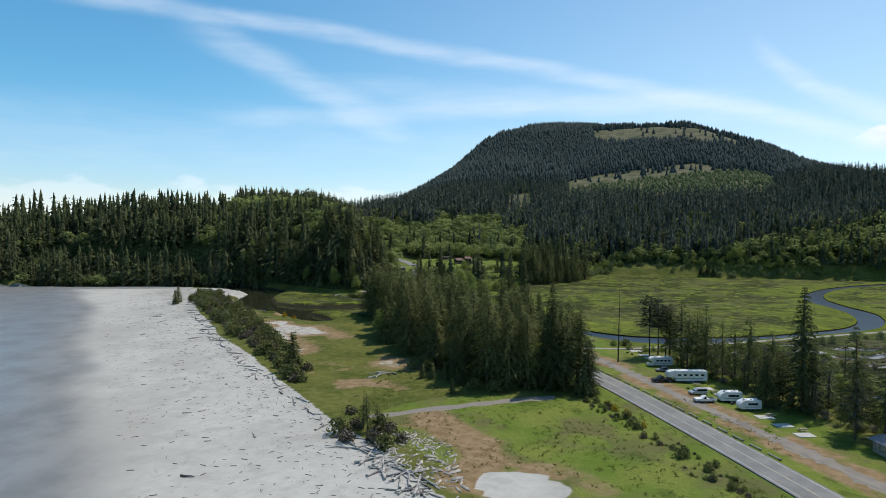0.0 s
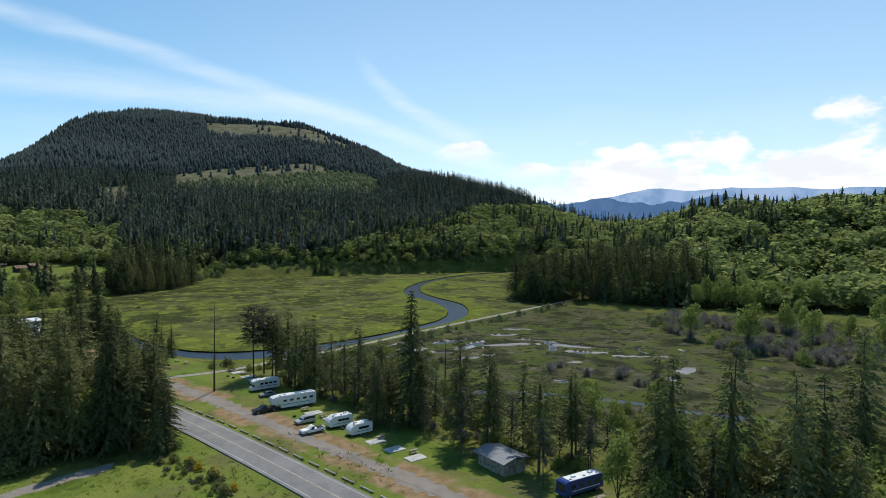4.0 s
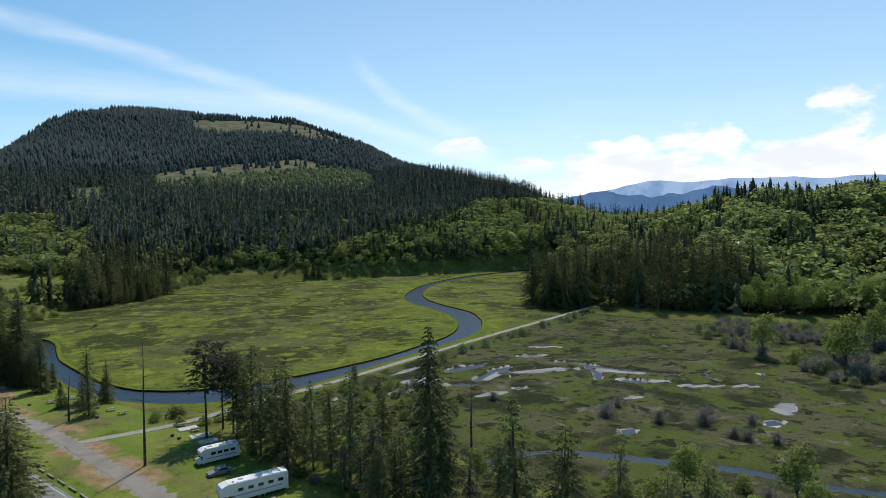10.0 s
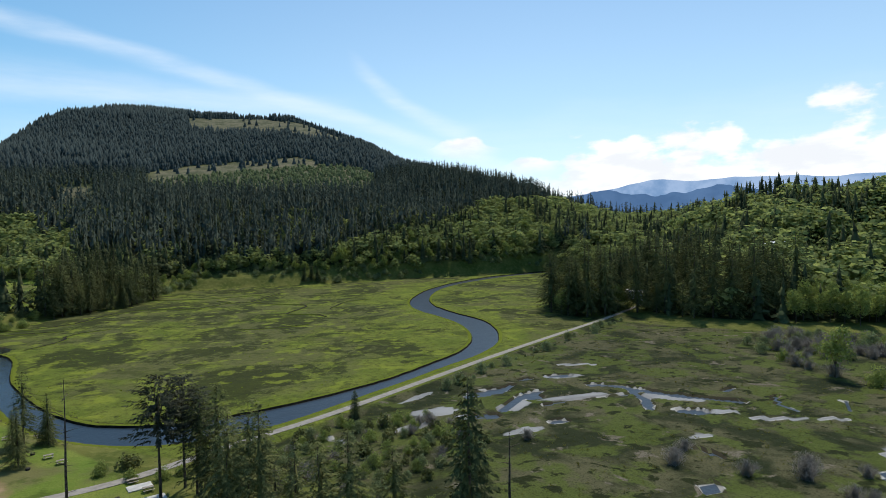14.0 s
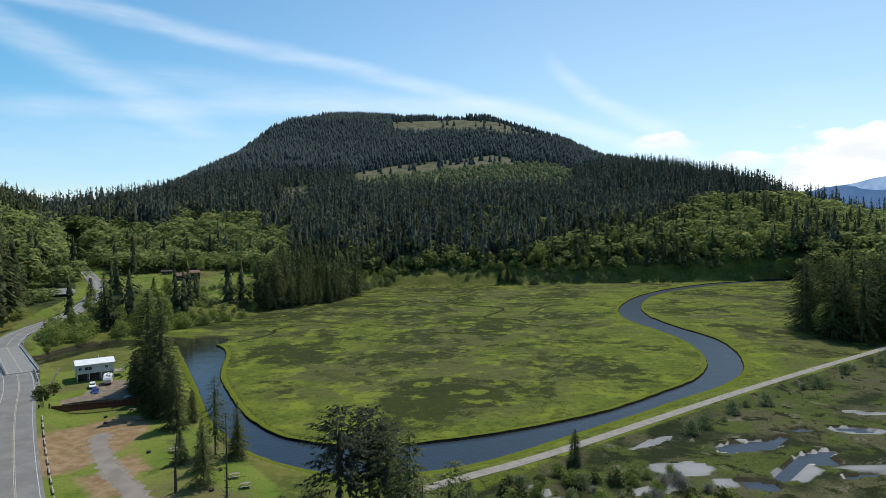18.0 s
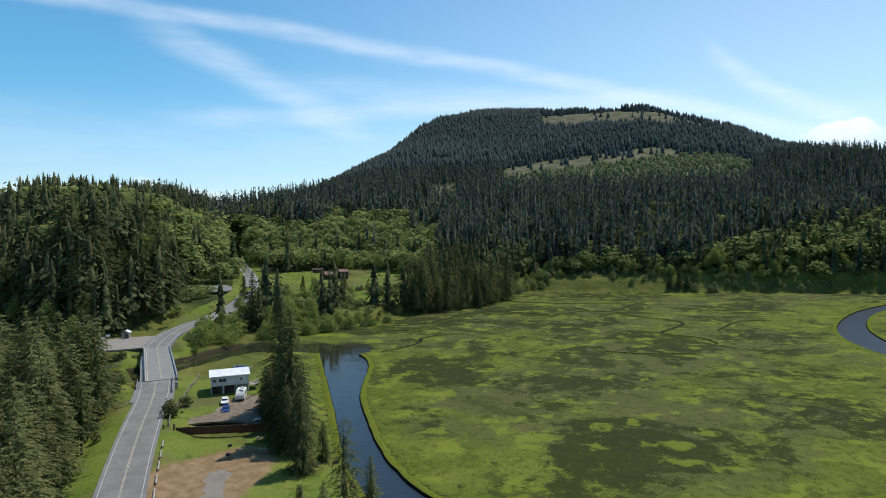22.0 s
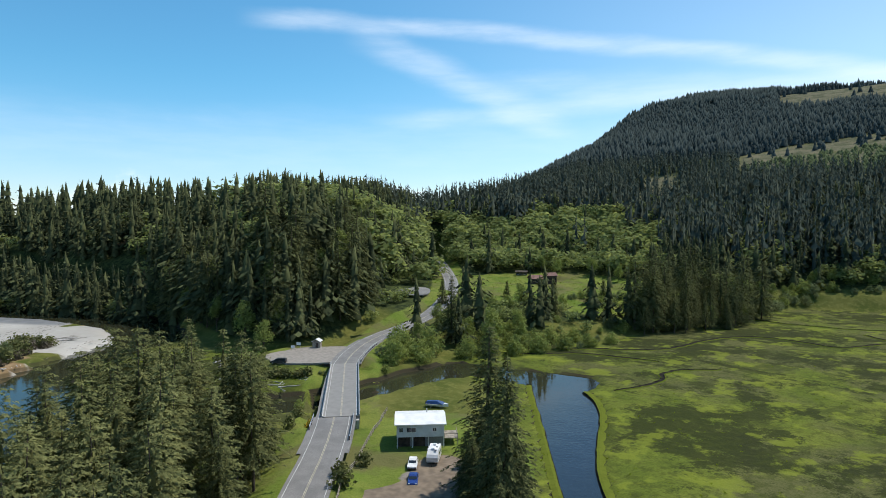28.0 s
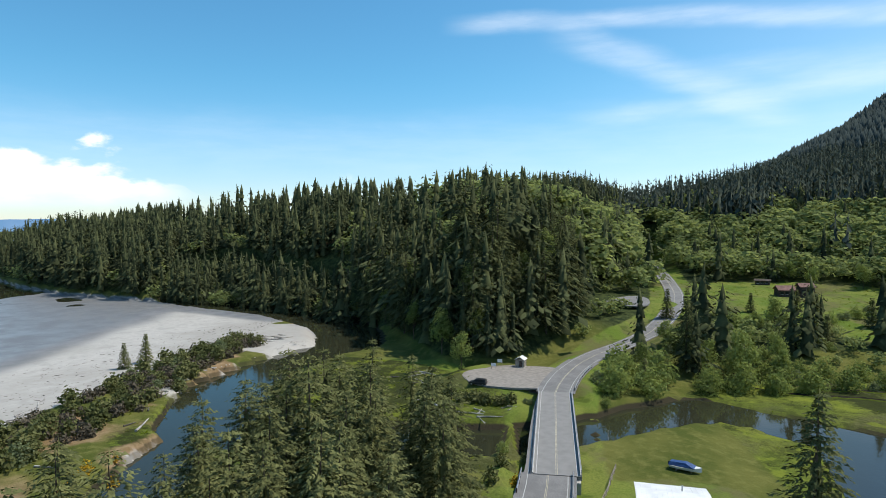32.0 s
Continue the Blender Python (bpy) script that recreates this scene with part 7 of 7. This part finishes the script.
cottage(-169.5, 556, 40, 7, 7, 3.0, "dark_wood", "red_roof", "brown cottage with a red-brown roof on the meadow")
cottage(-162.5, 562, 40, 6, 6, 4.8, "dark_wood", "red_roof", "taller brown cottage wing with a red-brown gable")
cottage(-192, 584, 20, 7, 3, 2.0, "dark_wood", "dark_wood", "low dark open shed on the meadow")
cottage(-62, 668, 0, 17, 8, 3.0, "dark_wood", "red_roof", "long brown house under the hill firs")
cottage(18, 676, 0, 10, 6, 3.0, "siding", "rv_grey", "small white house under the hill firs")
cottage(150, 690, 0, 10, 7, 3.6, "siding", "dark_wood", "small pale house above the marsh")
cottage(344, 429, -30, 16, 8, 3.2, "siding", "roof_metal", "long house with a pale metal roof among trees")
cottage(232, 418, -30, 12, 8, 3.4, "siding", "rv_grey", "pale house half hidden by firs")
sh = thing("park_shelter", 51.5, 137.5, None, 20, "low grey-roofed shelter under the firs", "shelter")
part("roof", made((prism, [(-3.6, 2.7), (0, 3.5), (3.6, 2.7), (3.6, 2.85), (0, 3.65), (-3.6, 2.85)], -4.6, 4.6)), M["rv_grey"], sh)
part("wall", made((box, (0, 0, 1.3), (5.6, 7.6, 2.8))), M["wood"], sh)


# ---- driftwood ----
def log_shape(r, L, rad):
    bm = bmesh.new()
    p, d = Vector((-L / 2, 0, rad * 0.7)), Vector((1, 0, 0))
    n = 4
    for k in range(n):
        q = p + Vector((L / n, r.uniform(-0.06, 0.06) * L / n * 2, r.uniform(-0.03, 0.05) * L / n))
        rod(bm, p, q, rad * (1 - 0.16 * k), rad * (1 - 0.16 * (k + 1)), 7)
        p = q
    if r.random() < 0.6:
        for _ in range(5):
            a = r.uniform(0, 6.28)
            rod(bm, (-L / 2, 0, rad * 0.7), (-L / 2 - 0.3 * r.random(), rad * 2.0 * math.cos(a), rad * 0.7 + rad * 2.0 * math.sin(a)), rad * 0.4, rad * 0.1, 4)
    return bm


dr = random.Random(77)
LOGS = []
for L, rad, mat, lab in ((6.5, 0.26, "drift", "long bleached driftwood log"), (4.0, 0.2, "drift", "pale driftwood log"), (9.0, 0.3, "drift", "very long bleached driftwood trunk"), (3.0, 0.24, "drift_dark", "short dark driftwood log"), (2.2, 0.14, "drift", "small pale driftwood piece")):
    ob = new("driftwood_log", None)
    tagged(ob, lab + " lying on sand", "driftwood", "driftwood logs")
    part("log", log_shape(dr, L, rad), M[mat], ob)
    LOGS.append(ob)
spots = []
for x, y in cut_line([(-26, 76), (-33, 87), (-41, 96), (-53, 104), (-76, 123), (-92, 136), (-109, 150), (-137, 174), (-178, 208), (-240, 269), (-280, 320)], 2.6):
    for _ in range(2 if y < 110 else 1):
        spots.append((x + dr.uniform(-3, 2), y + dr.uniform(-3, 2), 136 + dr.gauss(0, 32)))
for x, y in cut_line([(-258, 307), (-272, 326), (-283, 349)], 2.2) + cut_line([(-230, 291), (-240, 296)], 2.5):
    spots.append((x + dr.uniform(-4, 4), y + dr.uniform(-4, 4), 55 + dr.gauss(0, 40)))
for x, y, n, s in ((-196, 353, 12, 5), (-164, 341, 9, 4), (-155, 349, 8, 5), (-78, 168, 6, 1.5), (-205, 272, 5, 6), (-180, 256, 3, 6)):
    for _ in range(n):
        spots.append((x + dr.gauss(0, s), y + dr.gauss(0, s), dr.uniform(0, 180)))
for _ in range(12):
    u = dr.random()
    spots.append((-40 - 200 * u + dr.gauss(0, 8) - 16, 82 + 190 * u + dr.gauss(0, 8) - 16, dr.uniform(0, 180)))
for _ in range(56):
    u = dr.random()
    spots.append((-27 - 30 * u + dr.gauss(0, 2.2), 82 + 26 * u + dr.gauss(0, 2.2), dr.uniform(0, 180)))
for x, y in cut_line([(-262, 312), (-276, 332), (-284, 350)], 1.6):
    spots.append((x + dr.uniform(-6, 5), y + dr.uniform(-5, 5), dr.uniform(20, 110)))
picks = [[] for _ in LOGS]
for s in spots:
    picks[dr.choices(range(5), (4, 5, 1, 2, 4))[0]].append(s)
for ob, ss in zip(LOGS, picks):
    set_out(ob, ss, 0.02)
# small litter of sticks and weed on the sand
x, y, rs = jitter_grid(-330, 40, 20, 380, 2.1, 91)
d, _ = poly_dist(x, y, COAST)
sea = inside(x, y, COAST + [(-3000, 1450), (-3000, -3000), (300, -3000)])
ok = sea & (d > 0.5) & (d < 46) & (rs.rand(x.size) < 1.2 * np.exp(-d / 24) * (0.4 + 1.2 * value_noise(x, y, 12, 95)))
ok |= (np.hypot((x + 42) / 8, (y - 103) / 9) < 1)
x, y = x[ok], y[ok]
sv = np.array([(-0.5, -0.05, 0.02), (0.5, -0.04, 0.02), (0.5, 0.05, 0.02), (-0.5, 0.05, 0.02), (-0.45, 0, 0.12), (0.4, 0, 0.1)])
st = np.array([(0, 1, 5), (0, 5, 4), (2, 3, 4), (2, 4, 5), (1, 2, 5), (3, 0, 4)])
spread("beach_litter", [(sv, st)], x, y, height(x, y), 0.4 + 1.2 * rs.rand(x.size) ** 2, np.full(x.size, 1.0), M["drift_dark"], "small dark sticks and seaweed on the sand", "debris")

# fan of bleached driftwood thrown over the grass, and the drift behind the spit
x, y, rs = jitter_grid(-62, -28, 90, 124, 1.05, 93)
fan = [(-57, 116), (-49, 120), (-40, 116), (-34, 102), (-30, 94), (-36, 93), (-44, 98), (-52, 105)]
ok = (signed(x, y, fan) < 1.5 * (value_noise(x, y, 4, 94) - 0.3)) & (rs.rand(x.size) < 0.85)
x2, y2, rs2 = jitter_grid(-300, -222, 285, 362, 1.5, 94)
d, _ = poly_dist(x2, y2, [(-226, 288), (-240, 310), (-253, 332), (-266, 350)])
ok2 = (d < 3 + 6 * value_noise(x2, y2, 9, 97)) & (rs2.rand(x2.size) < 0.55)
x, y = np.concatenate([x[ok], x2[ok2]]), np.concatenate([y[ok], y2[ok2]])
spread("driftwood_fan", [(sv * (1, 1.6, 1.8), st)], x, y, height(x, y), 0.5 + 2.2 * rs.rand(x.size) ** 3, np.full(x.size, 1.0), M["drift"], "bleached driftwood sticks thrown up behind the beach", "driftwood")

# tussocks over the marshes and the rough grass
def tuft_template(rng, n):
    v, t = [], []
    for k in range(n):
        a, l = rng.random() * 6.283, 0.55 + 0.5 * rng.random()
        ca, sa = math.cos(a), math.sin(a)
        b = len(v)
        v += [(0.12 * ca - 0.1 * sa, 0.12 * sa + 0.1 * ca, -0.1), (0.12 * ca + 0.1 * sa, 0.12 * sa - 0.1 * ca, -0.1), (l * ca, l * sa, 0.3 + 0.45 * rng.random())]
        t.append((b, b + 1, b + 2))
    return np.array(v), np.array(t)


TUFTS = [tuft_template(tr, 7) for _ in range(4)]
x, y, rs = jitter_grid(20, 250, 150, 380, 2.6, 92)
ok = inside(x, y, BRACKISH) & (pond_field(x, y) > 1.15) & (pond_field(x, y, MUD) > 1.1) & (poly_dist(x, y, TRAIL)[0] > 3) & (poly_dist(x, y, CREEK)[0] > 4) & (value_noise(x, y, 11, 96) > 0.44)
x, y = x[ok], y[ok]
spread("marsh_tussocks", TUFTS, x, y, height(x, y), 0.3 + 0.5 * rs.rand(x.size) ** 2, np.full(x.size, 1.5), M["tuft"], "brown and olive sedge tussocks in the wet marsh", "grass")
x, y, rs = jitter_grid(-110, 140, 265, 460, 2.9, 94)
e = signed(x, y, RIVER)
ok = inside(x, y, MARSH) & ~inside(x, y, BRACKISH) & (e > 0.6) & (rs.rand(x.size) < 0.25 + 0.75 * np.exp(-e / 6)) & (poly_dist(x, y, TRAIL)[0] > 3)
x, y = x[ok], y[ok]
spread("green_tussocks", TUFTS, x, y, height(x, y), 0.25 + 0.35 * rs.rand(x.size) ** 2, np.full(x.size, 1.6), M["tuft_green"], "bright green salt-marsh sedge tufts", "grass")
x, y, rs = jitter_grid(-75, 30, 80, 172, 1.9, 97)
ok = (np.hypot((x + 20) / 11, (y - 99) / 8) > 1) & (poly_dist(x, y, ROAD)[0] > 5) & (poly_dist(x, y, PATHWAY)[0] > 2) & ~inside(x, y, COAST + [(-3000, 1450), (-3000, -3000), (300, -3000)]) & (poly_dist(x, y, COAST)[0] > 4) & (value_noise(x, y, 9, 98) > 0.4)
x, y = x[ok], y[ok]
spread("field_grass", TUFTS, x, y, height(x, y), 0.25 + 0.5 * rs.rand(x.size) ** 2, np.full(x.size, 1.8), M["tuft"], "dry tufts of long grass in the field", "grass")

x, y, rs = jitter_grid(-235, -85, 255, 620, 2.7, 99)
mead = (np.hypot((x + 150) / 76, (y - 545) / 62) < 1.05) | (np.hypot((x + 192) / 52, (y - 318) / 46) < 1) | (np.hypot((x + 150) / 30, (y - 300) / 40) < 1)
ok = mead & (poly_dist(x, y, ROAD)[0] > 6) & (rs.rand(x.size) < 0.7) & (height(x, y) > 0.3)
x, y = x[ok], y[ok]
spread("meadow_grass", TUFTS, x, y, height(x, y), 0.25 + 0.6 * rs.rand(x.size) ** 2, np.full(x.size, 1.8), M["tuft_green"], "rough green tufts of meadow grass", "grass")

# gorse along the road and yellow broom by the bridge and lagoon
GORSE = make_tree("broom_bush", trunk_mesh(tr, 1.2, 0.05, 0.2), leafy_mesh(tr, 1.7, 1.3, 260, 0.15, 0.05), "gorse", "yellow flowering broom bush", "shrub")
plant(GORSE, [(-119.8, 322, 1.2), (-118.6, 320.5, 0.9), (-6, 152, 0.8), (-3, 148, 0.9), (1, 141, 0.7), (-8, 156, 0.7), (-176, 262, 1.1), (-172, 266, 1.0), (-180, 268, 0.9), (-168, 258, 0.9)])

# ---- far mountains, a backdrop beyond the valley ----
def ridge(name, az0, az1, dist, base_el, top_el, seed, mat, label):
    n = 90
    v, t = [], []
    for k in range(n + 1):
        u = k / n
        az = radians(az0 + (az1 - az0) * u)
        rough = 0.0
        for o in range(5):
            rough += (float(value_noise(np.array([u * 60 * 2 ** o]), np.array([seed * 7.3]), 9.0, seed + o, 1)[0]) - 0.5) / 1.7 ** o
        el = base_el + (top_el - base_el) * (0.75 + 0.42 * rough) * min(1, 8 * u + 0.3, 8 * (1 - u) + 0.3)
        for dd, hh in ((0, -60.0), (0, 50 + dist * math.tan(radians(el)))):
            dd = 0 if hh < 0 else 250
            v.append(((dist + dd) * math.sin(az), (dist + dd) * math.cos(az), hh))
    for k in range(n):
        a = 2 * k
        t += [(a, a + 2, a + 3), (a, a + 3, a + 1)]
    tagged(new(name, mesh_of(name, np.array(v), np.array(t), mat)), label, "mountains", kind="structure")


# Air haze painted as a glow: black surface that emits mottled blue.
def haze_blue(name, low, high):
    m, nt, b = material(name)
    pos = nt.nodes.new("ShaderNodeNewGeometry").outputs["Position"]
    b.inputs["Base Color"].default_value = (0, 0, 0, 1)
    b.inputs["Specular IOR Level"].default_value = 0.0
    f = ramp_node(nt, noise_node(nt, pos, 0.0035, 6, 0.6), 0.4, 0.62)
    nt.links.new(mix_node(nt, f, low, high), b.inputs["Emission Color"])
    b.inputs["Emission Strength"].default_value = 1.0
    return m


M["haze_far"] = haze_blue("hazed_mountains", (0.20, 0.34, 0.58), (0.36, 0.50, 0.74))
M["haze_near"] = haze_blue("hazed_ridge", (0.075, 0.155, 0.31), (0.105, 0.20, 0.38))
M["haze_sea"] = haze_blue("hazed_shore", (0.16, 0.32, 0.56), (0.20, 0.36, 0.60))
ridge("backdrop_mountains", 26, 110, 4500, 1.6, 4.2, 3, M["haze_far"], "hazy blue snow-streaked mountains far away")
ridge("backdrop_ridge", 24, 46, 3600, 1.0, 3.1, 8, M["haze_near"], "hazy dark blue wooded ridge far up the valley")
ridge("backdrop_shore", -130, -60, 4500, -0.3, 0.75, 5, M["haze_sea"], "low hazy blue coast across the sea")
